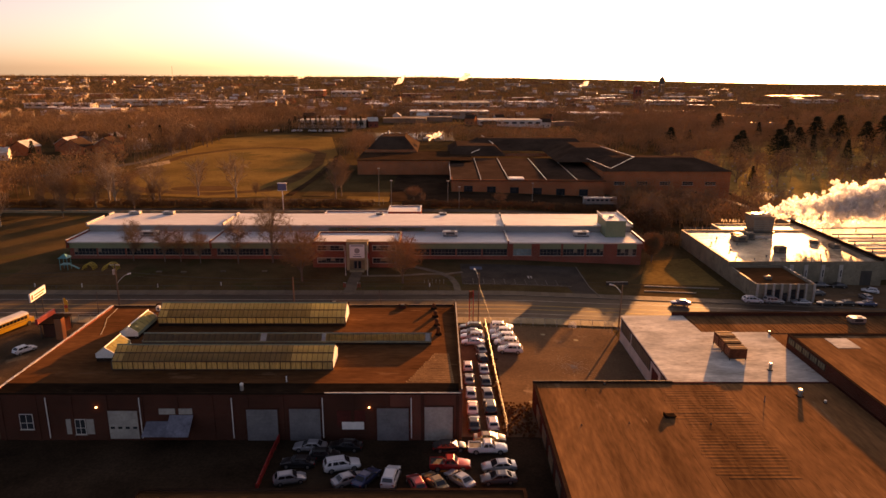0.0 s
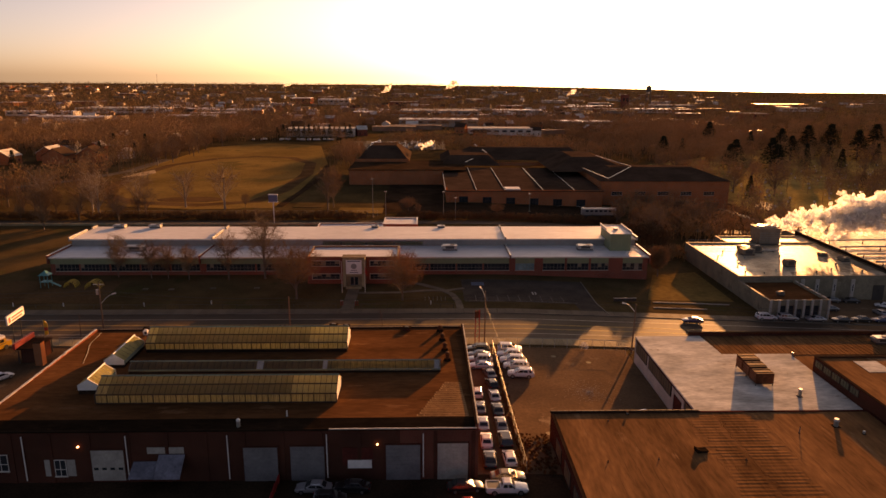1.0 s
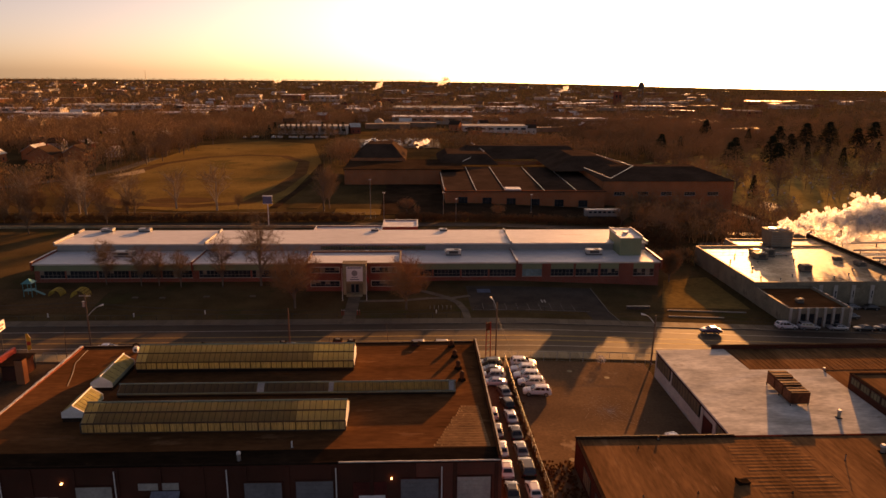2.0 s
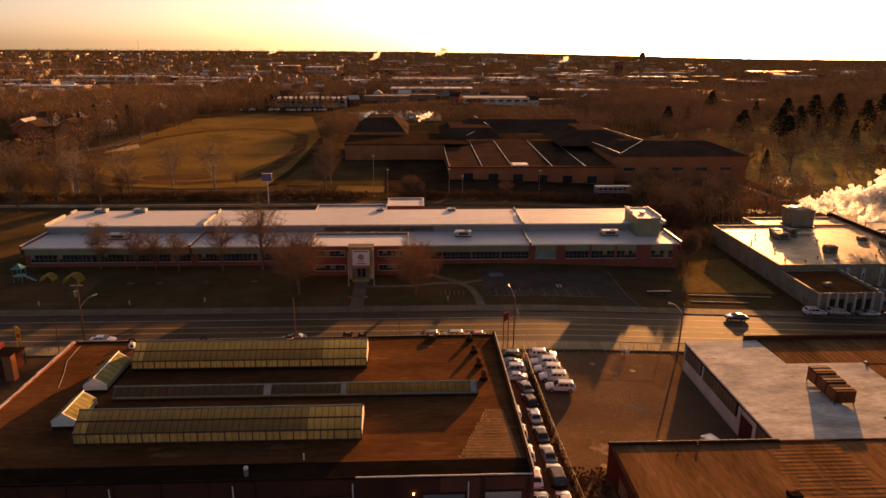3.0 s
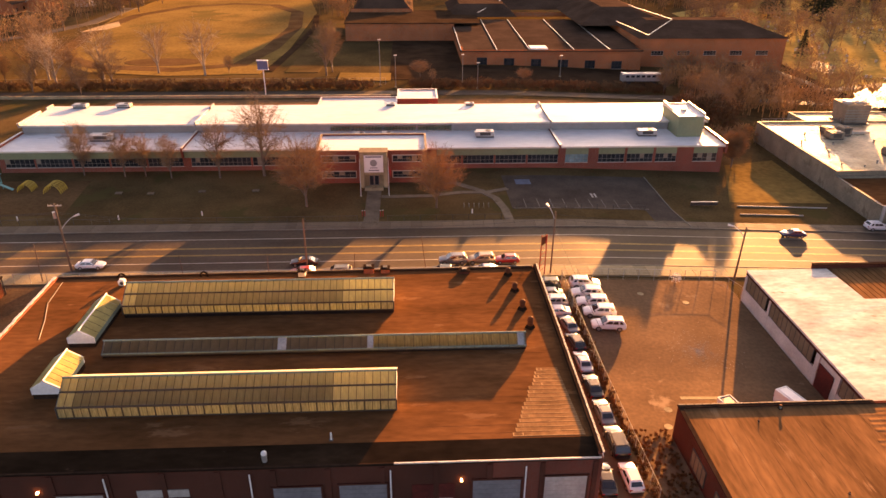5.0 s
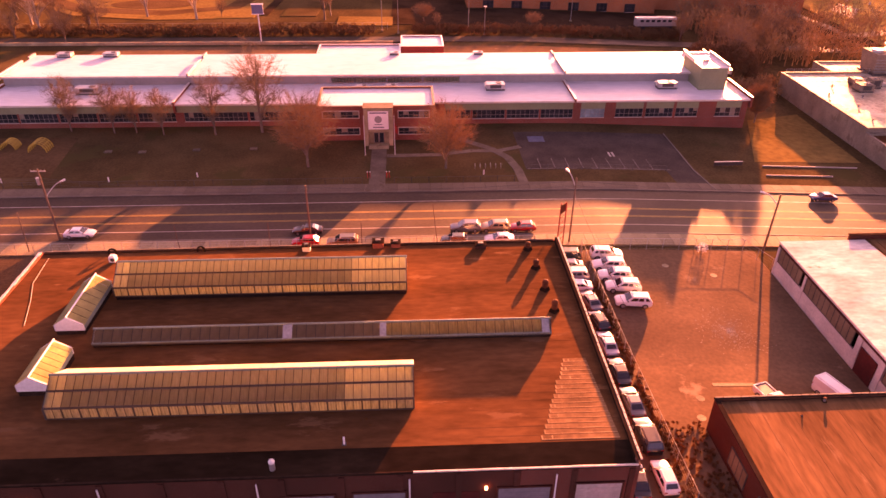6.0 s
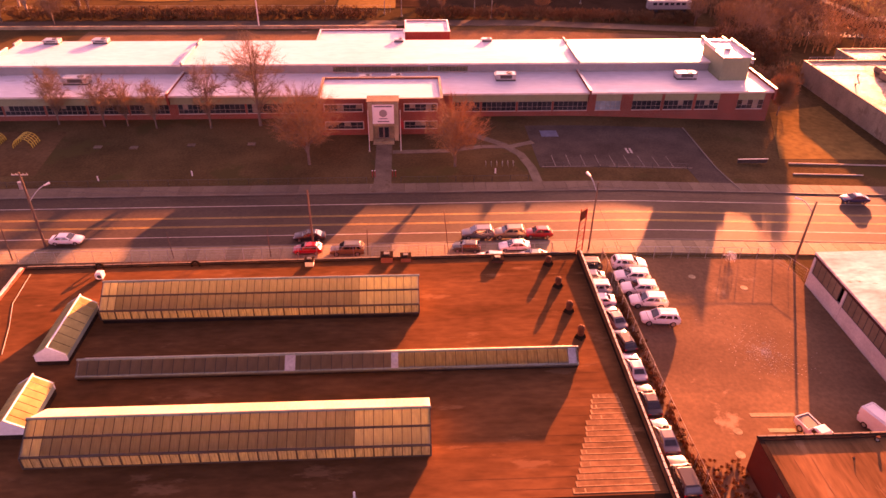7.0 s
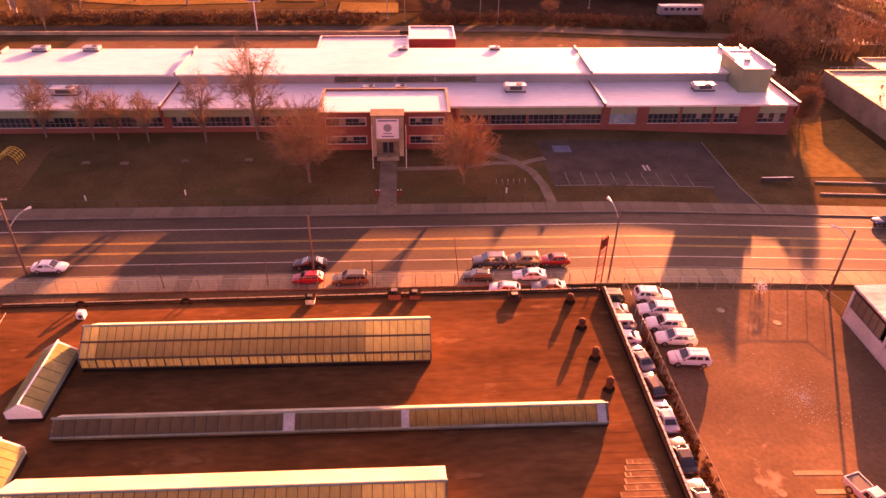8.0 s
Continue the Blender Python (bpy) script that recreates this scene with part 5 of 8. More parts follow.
for x in (-22.5, -16.6):
    f = thing("flagpole", pose(x, 178.6, 0), "slim white flagpole beside the entrance walk", "flagpole", "flagpoles at the school")
    bm = bmesh.new()
    tube(bm, (0, 0, 0), (0, 0, 8.2), 0.07, 0.04)
    part("pole", bm, MAT["white"], f)
    part("base", boxes((-0.2, 0.2, -0.2, 0.2, 0, 0.12)), MAT["concrete"], f)
    bm = bmesh.new()
    bmesh.ops.create_icosphere(bm, subdivisions=1, radius=0.1, matrix=Matrix.Translation((0, 0, 8.25)))
    part("finial", bm, MAT["galv"], f)
    if x > -20:
        bm = bmesh.new()
        for k in range(6):
            box(bm, 0.06 + k * 0.09, 0.15 + k * 0.09, -0.05 + 0.05 * (k % 2), 0.0 + 0.05 * (k % 2), 5.0 - k * 0.13, 6.8 - k * 0.2)
        part("flag", bm, MAT["red"], f, "limp red flag")
for x in (-21.6, -21.15, -18.05, -17.55):
    g = thing("gate_post", pose(x, 168.1, 0), "short red-painted gate post by the school walk", "post", "gate posts at the school walk")
    bm = bmesh.new()
    tube(bm, (0, 0, -0.05), (0, 0, 1.25), 0.08, 0.08, 8)
    part("post", bm, MAT["red"], g)
    part("cap", boxes((-0.1, 0.1, -0.1, 0.1, 1.25, 1.31)), MAT["white"], g)
# rear wings behind the main roof
rear = thing("rear_wing", pose(-38, 221, 0), "rear school wing with a pale flat roof", "school")
block(rear, -38, -15.6, 220.6, 246, -0.3, 4.1, MAT["brick"], 0.35, None, MAT["roof_white"], MAT["coping"], 0.3)
rear2 = thing("stair_head", pose(-15.5, 240.5, 0), "square brick stair head with a pale roof", "school")
block(rear2, -15.5, -3.8, 240.5, 252, -0.3, 4.9, MAT["brick"], 0.35, None, MAT["roof_white"], MAT["coping"], 0.25)


def roof_unit(x, y, z, w, d, h, label="grey rooftop air unit on a raised frame", skin="galv"):
    t = thing("roof_unit", pose(x, y, z), label, "air unit", "rooftop air units")
    part("frame", frame_ring(-w / 2, w / 2, -d / 2, d / 2, 0.12, 0.0, 0.35, lambda a, b, c: (a, b, c)), MAT["dark_metal"], t)
    part("cabinet", boxes((-w / 2, w / 2, -d / 2, d / 2, 0.35, h)), MAT[skin], t)
    part("hood", boxes((-w / 2 - 0.3, -w / 2 + 0.02, -d / 2 + 0.1, d / 2 - 0.1, 0.6, h * 0.85)), MAT[skin], t)
    part("grille", boxes((-w * 0.3, w * 0.3, -d / 2 - 0.02, -d / 2 + 0.01, 0.55, h - 0.2)), MAT["dark_metal"], t)
    bm = bmesh.new()
    tube(bm, (w * 0.18, 0, h), (w * 0.18, 0, h + 0.12), d * 0.3, d * 0.3, 12)
    part("fan_ring", bm, MAT["dark_metal"], t)
    return t


for x, y, z, w, d, h in ((-84, 202.5, 5.22, 5.0, 2.4, 1.5), (6.0, 203.0, 5.22, 4.2, 2.2, 1.5), (45.5, 203.0, 5.22, 4.4, 2.2, 1.5), (-24, 203.4, 5.22, 2.4, 1.6, 1.1), (-17.5, 203.6, 5.22, 2.2, 1.6, 1.1), (-97, 223.4, 7.43, 3.4, 2.0, 1.0), (-86, 223.5, 7.43, 3.4, 2.0, 1.0), (-17, 223.6, 7.43, 2.2, 1.4, 0.7), (4, 223.6, 7.43, 2.2, 1.4, 0.7)):
    roof_unit(x, y, z, w, d, h)

# ---- east buildings: pale-roofed office, ribbed-roof shed, raised hall ----
office = thing("office_building", pose(40.3, 102.8, -1), "one-storey office with a weathered white roof", "office")
RZ = 4.3
part("wall", boxes((40.3, 40.65, 103.0, 135.2, -1.5, 0.0)), MAT["render_pale"], office, "white painted wall base", True)
part("wall", boxes((40.32, 40.63, 103.0, 134.85, 0.0, 1.4)), MAT["render_pale"], office, "white painted wall panels", True)
part("wall", boxes((40.3, 40.65, 103.0, 135.2, 3.75, RZ)), MAT["brick_dark"], office, "", True)
part("wall", boxes((40.3, 66.0, 134.85, 135.2, -2.6, 1.7), (40.3, 66.0, 134.85, 135.2, 3.6, RZ)), MAT["brick_dark"], office, "", True)
part("clerestory_glass", boxes((40.66, 52.9, 134.98, 135.06, 1.7, 3.6)), MAT["glazing_grey"], office, "grimy strip window", True)
for a, b, n in ((103.7, 108.6, 4), (115.1, 126.9, 10), (128.2, 134.6, 5)):
    window_west(office, a, b, 1.42, 3.73, 40.42, n, "glazing_grey", "bar")
for y in (103.1, 108.8, 113.4, 126.95, 134.7):
    part("pier", boxes((40.26, 40.66, y, y + 0.9 if y > 108 and y < 114 else y + 0.45, -1.3, 3.75)), MAT["render_pale"], office, "", True)
part("door", boxes((40.22, 40.298, 109.9, 113.2, -0.85, 2.9)), MAT["red_dull"], office, "dark red loading door", True)
part("wall", boxes((40.38, 40.6, 109.75, 113.35, 1.4, 3.75)), MAT["render_pale"], office, "", True)
ring = [(40.1, 103.0), (66.2, 103.0), (66.2, 125.9), (53.5, 125.9), (53.0, 135.2), (40.1, 135.1)]
bm = bmesh.new()
prism(bm, ring, RZ, RZ + 0.3)
part("roof", bm, MAT["roof_pale"], office, "weathered white roof coat with bare patches", True)
shed = thing("ribbed_shed", pose(53.5, 124.7, -2), "low shed with a ribbed brown roof", "shed")
part("wall", boxes((51.0, 97, 135.7, 136.1, -4, 5.0)), MAT["brick_dark"], shed, "", True)
part("coping", boxes((50.9, 97.1, 135.6, 136.2, 5.002, 5.1)), MAT["coping_dark"], shed, "", True)
part("roof", boxes((53.55, 97, 118.6, 135.7, 3.9, 4.3)), MAT["roof_felt"], shed, "brown ribbed roof", True)
for i in range(46):
    x = 53.9 + i * 0.93
    part("rib", boxes((x, x + 0.8, 126.0, 135.65, 4.302, 4.38)), MAT["roof_felt"], shed, "", True)
hall = thing("raised_hall", pose(66, 60, 0), "raised hall with a brown felt roof and clerestory windows", "hall")
block(hall, 66.3, 110, 60, 118.4, -3, 7.2, MAT["brick_dark"], 0.4, None, MAT["roof_felt"], MAT["coping_dark"], 0.12)
for i in range(5):
    window_west(hall, 105.5 + i * 2.5, 107.7 + i * 2.5, 5.75, 6.9, 66.24, 3, "glazing", "bar")
part("roof_patch", boxes((72, 76, 112, 116.5, 7.09, 7.13)), MAT["roof_pale"], hall, "pale patch on the felt", True)
ware = thing("near_warehouse", pose(17.7, 40, 0), "wide warehouse with a brown ribbed felt roof", "warehouse")
block(ware, 17.7, 66.25, 30, 102.95, -1.0, 5.05, MAT["brick_dark"], 0.4, None, MAT["roof_felt"], None, 0.1)
part("coping", boxes((17.6, 40.2, 102.5, 103.0, 5.052, 5.2), (17.6, 18.1, 30, 102.5, 5.052, 5.14)), MAT["coping_dark"], ware, "tarred parapet coping", True)
for k in range(24):
    part("coping_tile", boxes((17.7 + k * 0.93, 18.52 + k * 0.93, 102.88, 103.03, 5.203, 5.24 + coping_rng.uniform(0, 0.03))), MAT["coping_dull"], ware, "", True)
rib_rng = random.Random(4)
for i in range(30):
    x = 18.7 + i * 1.58 + rib_rng.uniform(-0.25, 0.25)
    y = 30.6
    while y < 101:
        e = min(102.4, y + rib_rng.uniform(6, 20))
        part("felt_lap", boxes((x - 0.03 + rib_rng.uniform(-0.06, 0.06), x + rib_rng.uniform(0.08, 0.3), y, e - rib_rng.uniform(0.02, 2.5), 4.951, 4.953 + rib_rng.uniform(0.002, 0.011))), MAT["roof_felt"], ware, "", True)
        y = e
# wrinkled felt running across the laps
for i in range(33):
    y = 75.5 + i * 0.8 + rib_rng.uniform(-0.08, 0.08)
    h = rib_rng.uniform(0.018, 0.045)
    for x0, x1 in ((37.4 + rib_rng.uniform(-0.6, 1.2), 41.6 + rib_rng.uniform(-0.5, 0.4)), (42.2 + rib_rng.uniform(-0.4, 0.6), 47.4 + rib_rng.uniform(-1.0, 0.9))):
        bm = bmesh.new()
        along_x(bm, [(y - 0.12, 4.935)] + [(y + 0.82 * k / 8, 4.946 + h * math.sin(math.pi * k / 8) ** 2) for k in range(9)] + [(y + 0.94, 4.935)], x0, x1)
        shade(part("felt_wrinkle", bm, MAT["roof_felt"], ware, "", True).data, 60)
for y in (70, 76, 82, 88, 94):
    window_west(ware, y, y + 3.6, 1.6, 3.8, 17.64, 4, "glazing_grey", "bar")
t = thing("rooftop_plant", pose(54.9, 116.0, 4.6), "rusty orange rooftop plant box on steel legs", "plant unit")
for i in range(3):
    y = -3.6 + i * 2.55
    bx = part("casing", boxes((-1.5, 1.5, y, y + 2.4, 0.5 - (0.1 if i == 0 else 0), 2.55 - 0.35 * (2 - i) * 0.5)), MAT["rust_dark"], t, "rusty louvred casing")
    for k in range(5):
        part("louvre", boxes((-1.56, -1.5, y + 0.15, y + 2.25, 0.7 + k * 0.3, 0.86 + k * 0.3)), MAT["rust"], bx)
    for k in range(2):
        part("seam", boxes((-1.52, 1.52, y + 0.6 + k * 1.1, y + 0.7 + k * 1.1, 2.55 - 0.35 * (2 - i) * 0.5, 2.61 - 0.35 * (2 - i) * 0.5)), MAT["rust"], bx)
for x in (-1.4, 1.4):
    for y in (-3.5, 0, 3.9):
        bm = bmesh.new()
        tube(bm, (x, y, 0), (x, y, 0.5), 0.09, n=6)
        part("leg", bm, MAT["dark_metal"], t)
for y in (-3.6, 3.9):
    part("rail", boxes((-1.5, 1.5, y, y + 0.15, 0.3, 0.45)), MAT["dark_metal"], t)


def vent_post(x, y, z, h, label, r=0.16):
    t = thing("vent_post", pose(x, y, z), label, "roof vent", "vents on the felt roofs")
    bm = bmesh.new()
    tube(bm, (0, 0, 0), (0, 0, h), r, n=10)
    part("vent_pipe", bm, MAT["frame_grey"], t)
    part("flashing", boxes((-r * 1.5, r * 1.5, -r * 1.5, r * 1.5, 0, 0.05)), MAT["tar_black"], t)
    bm = bmesh.new()
    tube(bm, (0, 0, h), (0, 0, h + r * 0.9), r * 1.4, r * 1.0, 10)
    part("cap", bm, MAT["galv"] if r > 0.15 else MAT["rust_dark"], t)


for x, y, h, r in ((58.7, 108.4, 1.1, 0.26), (58.5, 98.1, 0.9, 0.32), (61.2, 95.8, 0.35, 0.16), (52.1, 96.2, 0.95, 0.07), (29.7, 89.6, 0.22, 0.06), (41.3, 89.3, 0.2, 0.07), (25.7, 100.2, 0.2, 0.06), (22.8, 89.1, 0.18, 0.07), (29.1, 102.2, 0.4, 0.14), (66.6, 125.6, 0.5, 0.2)):
    vent_post(x, y, 4.3 if y > 120 else 4.6 if y > 103 else 4.95, h, "galvanised roof vent with a pale cap", r)
t = thing("roof_hatch", pose(36.1, 91.5, 4.95, 0, 0, 8), "dark metal roof hatch standing askew", "roof hatch")
part("curb", boxes((-0.75, 0.75, -0.45, 0.45, 0, 0.16)), MAT["tar_black"], t)
bm = bmesh.new()
along_y(bm, [(-0.82, 0.16), (0.82, 0.16), (0.82, 0.3), (-0.25, 0.36), (-0.82, 0.62)], -0.5, 0.5)
part("lid", bm, MAT["tar_black"], t)
roof_unit(87.0, 131.5, 4.38, 2.8, 1.8, 1.3, "pale rooftop air unit on the ribbed roof")

# ---- plant with cooling tower, north-east ----
NZ = 2.4
plant = thing("plant_building", pose(82.5, 183, -4), "pale windowless plant with glare painted into its roof", "factory")
block(plant, 82.5, 125.4, 183.2, 222.0, -5, NZ + 0.35, MAT["render_olive"], 0.4, None, MAT["roof_glare"], MAT["coping_dull"], 0.35, "pale rendered wall")
for i, x in enumerate((99.5, 103.5, 108.2, 113.2)):
    part("pilaster", boxes((x, x + 1.0, 182.95, 183.202, -4.5, 1.9)), MAT["stone"], plant, "", True)
    window_south(plant, x + 0.25, x + 0.75, -1.5, 0.6, 182.9, 1)
part("loading_door", boxes((119.5, 122.5, 183.1, 183.22, -4, 0.2)), MAT["dark_metal"], plant, "dark loading door", True)
plant3 = thing("plant_wing", pose(96, 222.1, -4), "low plant wing behind the cooling tower", "factory")
block(plant3, 96.0, 125.4, 222.05, 231.5, -5, NZ + 0.3, MAT["render_olive"], 0.4, None, MAT["roof_glare"], MAT["coping_dull"], 0.3)
plant2 = thing("plant_annexe", pose(125.5, 183, -4), "second plant hall with a pale pipe-covered roof", "factory")
block(plant2, 125.6, 190, 190, 245, -5.4, 2.2, MAT["render_olive"], 0.4, None, MAT["roof_glare"], MAT["coping_dull"], 0.3)
part("fire_wall", boxes((125.0, 125.6, 183.4, 235, 1.9, 3.6)), MAT["coping_dark"], plant, "dark fire wall between the roofs", True)
lobby = thing("plant_lobby", pose(82.3, 165.6, -4), "low plant lobby with pale fins and dark slots", "office")
block(lobby, 82.4, 97.4, 165.8, 183.1, -4.5, 1.7, MAT["render_olive"], 0.4, None, MAT["roof_tar"], MAT["coping_dull"], 0.5)
for k in range(6):
    part("parapet_cap", boxes((97.0, 97.5, 167.5 + k * 2.6, 168.9 + k * 2.6, 1.782, 1.9)), MAT["stone"], lobby, "", True)
for i in range(8):
    x = 82.5 + i * 2.05
    part("fin", boxes((x, x + 0.5, 165.4, 165.802, -3.2, 1.9)), MAT["stone"], lobby, "", True)
for i in (1, 2, 4, 5):
    window_south(lobby, 82.5 + i * 2.05 + 0.7, 82.5 + i * 2.05 + 1.9, -2.2, 0.4, 165.75, 1, "window", "bar")
part("door", boxes((88.9, 90.5, 165.7, 165.81, -2.9, -0.5)), MAT["window"], lobby, "dark glass door", True)
CZ = NZ + 0.005
cool = thing("cooling_tower", pose(108.8, 223, CZ), "boxy grey cooling tower on the plant roof", "cooling tower")
bm = bmesh.new()
lo = [bm.verts.new(p) for p in ((105.7, 220.0, CZ + 0.3), (112.0, 220.0, CZ + 0.3), (112.0, 226.0, CZ + 0.3), (105.7, 226.0, CZ + 0.3))]
hi = [bm.verts.new(p) for p in ((105.0, 219.4, 7.8), (111.6, 219.4, 7.8), (111.6, 226.4, 7.8), (105.0, 226.4, 7.8))]
bm.faces.new(hi)
bm.faces.new(lo[::-1])
for i in range(4):
    bm.faces.new((lo[i], lo[(i + 1) % 4], hi[(i + 1) % 4], hi[i]))
part("casing", bm, MAT["coping_dull"], cool, "", True)
for k in range(5):
    part("louvre", boxes((105.4 - k * 0.06, 111.9, 219.75 - k * 0.08, 219.95 - k * 0.08, CZ + 0.8 + k * 0.75, CZ + 1.05 + k * 0.75)), MAT["frame_grey"], cool, "", True)
part("skid", boxes((105.2, 112.4, 219.5, 226.4, CZ, CZ + 0.3)), MAT["dark_metal"], cool, "", True)
for x in (106.9, 109.9):
    bm = bmesh.new()
    tube(bm, (x, 222.9, 7.8), (x, 222.9, 8.3), 1.4, 1.3, 20)
    part("fan_stack", bm, MAT["galv"], cool, "", True)
for x, y, w, d, h in ((96, 208, 3.5, 3, 1.8), (100, 210.5, 2.6, 2.4, 2.2), (97, 213, 2.2, 3.2, 1.4), (102, 194.5, 2.8, 2.2, 1.9), (121, 200, 2.4, 2.4, 1.2), (118, 206, 2.0, 1.8, 1.0), (88, 171.5, 1.5, 1.3, 1.0)):
    roof_unit(x, y, NZ if y > 183 else 1.2, w, d, h, "grey rooftop air unit on the plant", "coping_dull")
for i, (x, y, h, r) in enumerate(((86.5, 188, 0.5, 0.2), (91, 186.5, 0.4, 0.18), (95.5, 189, 0.6, 0.2), (88.5, 197, 0.5, 0.22), (93, 203, 0.4, 0.2), (106, 187.5, 0.5, 0.2), (111.5, 190, 0.6, 0.2), (116, 195.5, 0.5, 0.25), (90, 211, 0.6, 0.2), (86, 205, 0.5, 0.2), (104, 204, 0.7, 0.25), (119, 188, 0.5, 0.2))):
    t = thing("roof_vent", pose(x, y, NZ), "small round metal vent on the plant roof", "roof vent", "small vents on the plant roof")
    bm = bmesh.new()
    tube(bm, (0, 0, 0), (0, 0, h), r, n=8)
    part("stub", bm, MAT["galv"], t)
    bm = bmesh.new()
    tube(bm, (0, 0, h), (0, 0, h + 0.15), r * 1.6, r * 1.1, 8)
    part("cap", bm, MAT["dark_metal"], t)
t = thing("roof_railing", pose(83, 221.4, NZ), "thin steel railing along the plant roof edge", "railing")
for i in range(13):
    x = 83.2 + i * 2.0
    part("post", boxes((x, x + 0.07, 221.2, 221.27, NZ, NZ + 1.45)), MAT["galv"], t, "", True)
for z in (0.9, 1.4):
    bm = bmesh.new()
    sweep(bm, [(83.2, 221.24, NZ + z), (107.3, 221.24, NZ + z)], 0.035)
    part("rail", bm, MAT["galv"], t, "", True)
t = thing("roof_duct", pose(98, 211, NZ), "square metal duct between the rooftop units", "duct")
part("duct", boxes((0, 9.0, -0.4, 0.4, 0.25, 0.95)), MAT["galv"], t)
for k in range(3):
    part("support", boxes((1 + k * 3.2, 1.2 + k * 3.2, -0.45, 0.45, 0, 0.25)), MAT["dark_metal"], t)
rack = thing("pipe_rack", pose(128, 200, 2.0), "long rooftop pipe rack with steel posts", "pipes")
for k in range(4):
    bm = bmesh.new()
    tube(bm, (128, 196 + k * 9, 3.2), (176, 197 + k * 9, 3.4), 0.28, n=8)
    part("pipe", bm, MAT["galv"], rack, "", True)
for k in range(4):
    for i in range(5):
        x = 130 + i * 11
        part("post", boxes((x, x + 0.2, 195.9 + k * 9, 196.1 + k * 9 + 0.1 * i, 1.9, 3.0)), MAT["dark_metal"], rack, "", True)

# ---- brick school complex behind ----
back = thing("brick_complex", pose(8, 309, 0), "orange-brick school complex with dark pitched roofs", "school")
O = MAT["brick_orange"]


def hip(parent, x0, x1, y0, y1, ze, zr, inset_x, inset_y, name="hip_roof", mat="shingle"):
    bm = bmesh.new()
    lo = [bm.verts.new(p) for p in ((x0, y0, ze), (x1, y0, ze), (x1, y1, ze), (x0, y1, ze))]
    hi = [bm.verts.new(p) for p in ((x0 + inset_x, y0 + inset_y, zr), (x1 - inset_x, y0 + inset_y, zr), (x1 - inset_x, y1 - inset_y, zr), (x0 + inset_x, y1 - inset_y, zr))]
    bm.faces.new(lo[::-1])
    bm.faces.new(hi)
    for i in range(4):
        bm.faces.new((lo[i], lo[(i + 1) % 4], hi[(i + 1) % 4], hi[i]))
    return part(name, bm, MAT[mat], parent, "", True)


for k, row in enumerate(((8.4, 78, 311, 311.4, -3, 5.3), (8.4, 8.8, 311.4, 379, -1, 5.3), (77.6, 78, 311.4, 379, -3, 5.3), (-40, 8.4, 362, 362.4, -1, 7.6), (-40, -39.6, 362.4, 400, -1, 7.6), (79, 138, 318, 318.4, -5.5, 8.4), (79, 79.4, 318.4, 372, -5, 8.4), (137.6, 138, 318.4, 372, -5.5, 8.4))):
    part("wall", boxes(row), O, back, "orange brick wall", True)
bm = bmesh.new()
along_x(bm, [(310.3, 5.1), (380, 6.6), (380, 5.6), (310.3, 4.8)], 7.6, 78.4)
part("roof", bm, MAT["shingle"], back, "dark low-pitched roof", True)
for x in (8.0, 21.8, 34.4, 51.5, 65.5):
    bm = bmesh.new()
    along_x(bm, [(311.5, 5.12), (379, 6.55), (379, 6.85), (311.5, 5.42)], x - 0.08, x + 0.08)
    part("roof_kerb", bm, MAT["galv"], back, "pale raised roof seam", True)
# White box puts the sunlight on this roof cut into its colour
part("roof_notch", boxes((34.9, 41.5, 312.5, 318.5, 5.2, 5.75)), MAT["roof_white"], back, "roof cut made white for its sunlit face", True)
for i in range(6):
    window_south(back, 14 + i * 10.5, 18 + i * 10.5, -0.4 - i * 0.3, 2.6 - i * 0.3, 310.95, 3, "window", "bar")
# Dark asphalt colour stands in for the hip roof's shadow on this roof
part("flat_roof", boxes((-40.5, 20, 361.4, 402, 7.4, 7.8)), MAT["yard"], back, "grey-brown flat roof", True)
hip(back, -39.5, -9.5, 395, 450, 7.8, 15.2, 8, 18)
part("clerestory", boxes((-39.8, -10.2, 394.6, 395.0, 7.8, 9.4)), O, back, "orange brick strip under the roof", True)
part("chimney", boxes((-28.6, -27.8, 430, 430.8, 11, 17)), MAT["white"], back, "thin white flue", True)
hip(back, 8, 40, 384, 440, 7.0, 11.4, 5, 14)
part("wall", boxes((8.6, 78, 400, 400.4, 5, 7)), O, back, "", True)
hip(back, 78.2, 138.8, 317, 373, 8.4, 12.0, 10, 24)
hip(back, 62, 104, 348, 420, 8.6, 13.6, 14, 22)
hip(back, 20.5, 92, 402, 452, 8.0, 13.2, 6, 22)
for p, q in (((82.1, 318.4, 9.6), (99.0, 341, 12.2)), ((99.0, 341, 12.2), (88.9, 371, 14.2)), ((82.1, 318.4, 9.6), (77.0, 347, 10.6)), ((20.7, 384, 9.0), (34.8, 410, 11.4)), ((34.8, 410, 11.4), (29.4, 438, 13.6))):
    bm = bmesh.new()
    tube(bm, p, q, 0.16, n=5)
    part("ridge_line", bm, MAT["coping"], back, "pale metal ridge", True)
for i in range(5):
    x = 84 + i * 10.6
    window_south(back, x, x + 4.9, 1.9, 3.6, 317.95, 4, "window", "galv", True)
window_south(back, 113, 123, -3.8, -0.9, 317.95, 5, "window", "bar")
t = thing("box_trailer", pose(70.5, 287, ground_z(70, 287)), "long grey trailer with a row of windows by the brick wing", "trailer")
part("box", boxes((-7, 7, -1.3, 1.3, 1.1, 3.8)), MAT["panel_grey"], t)
for k in range(6):
    part("window", boxes((-5.6 + k * 1.9, -4.4 + k * 1.9, -1.33, -1.29, 2.4, 3.2)), MAT["window"], t)
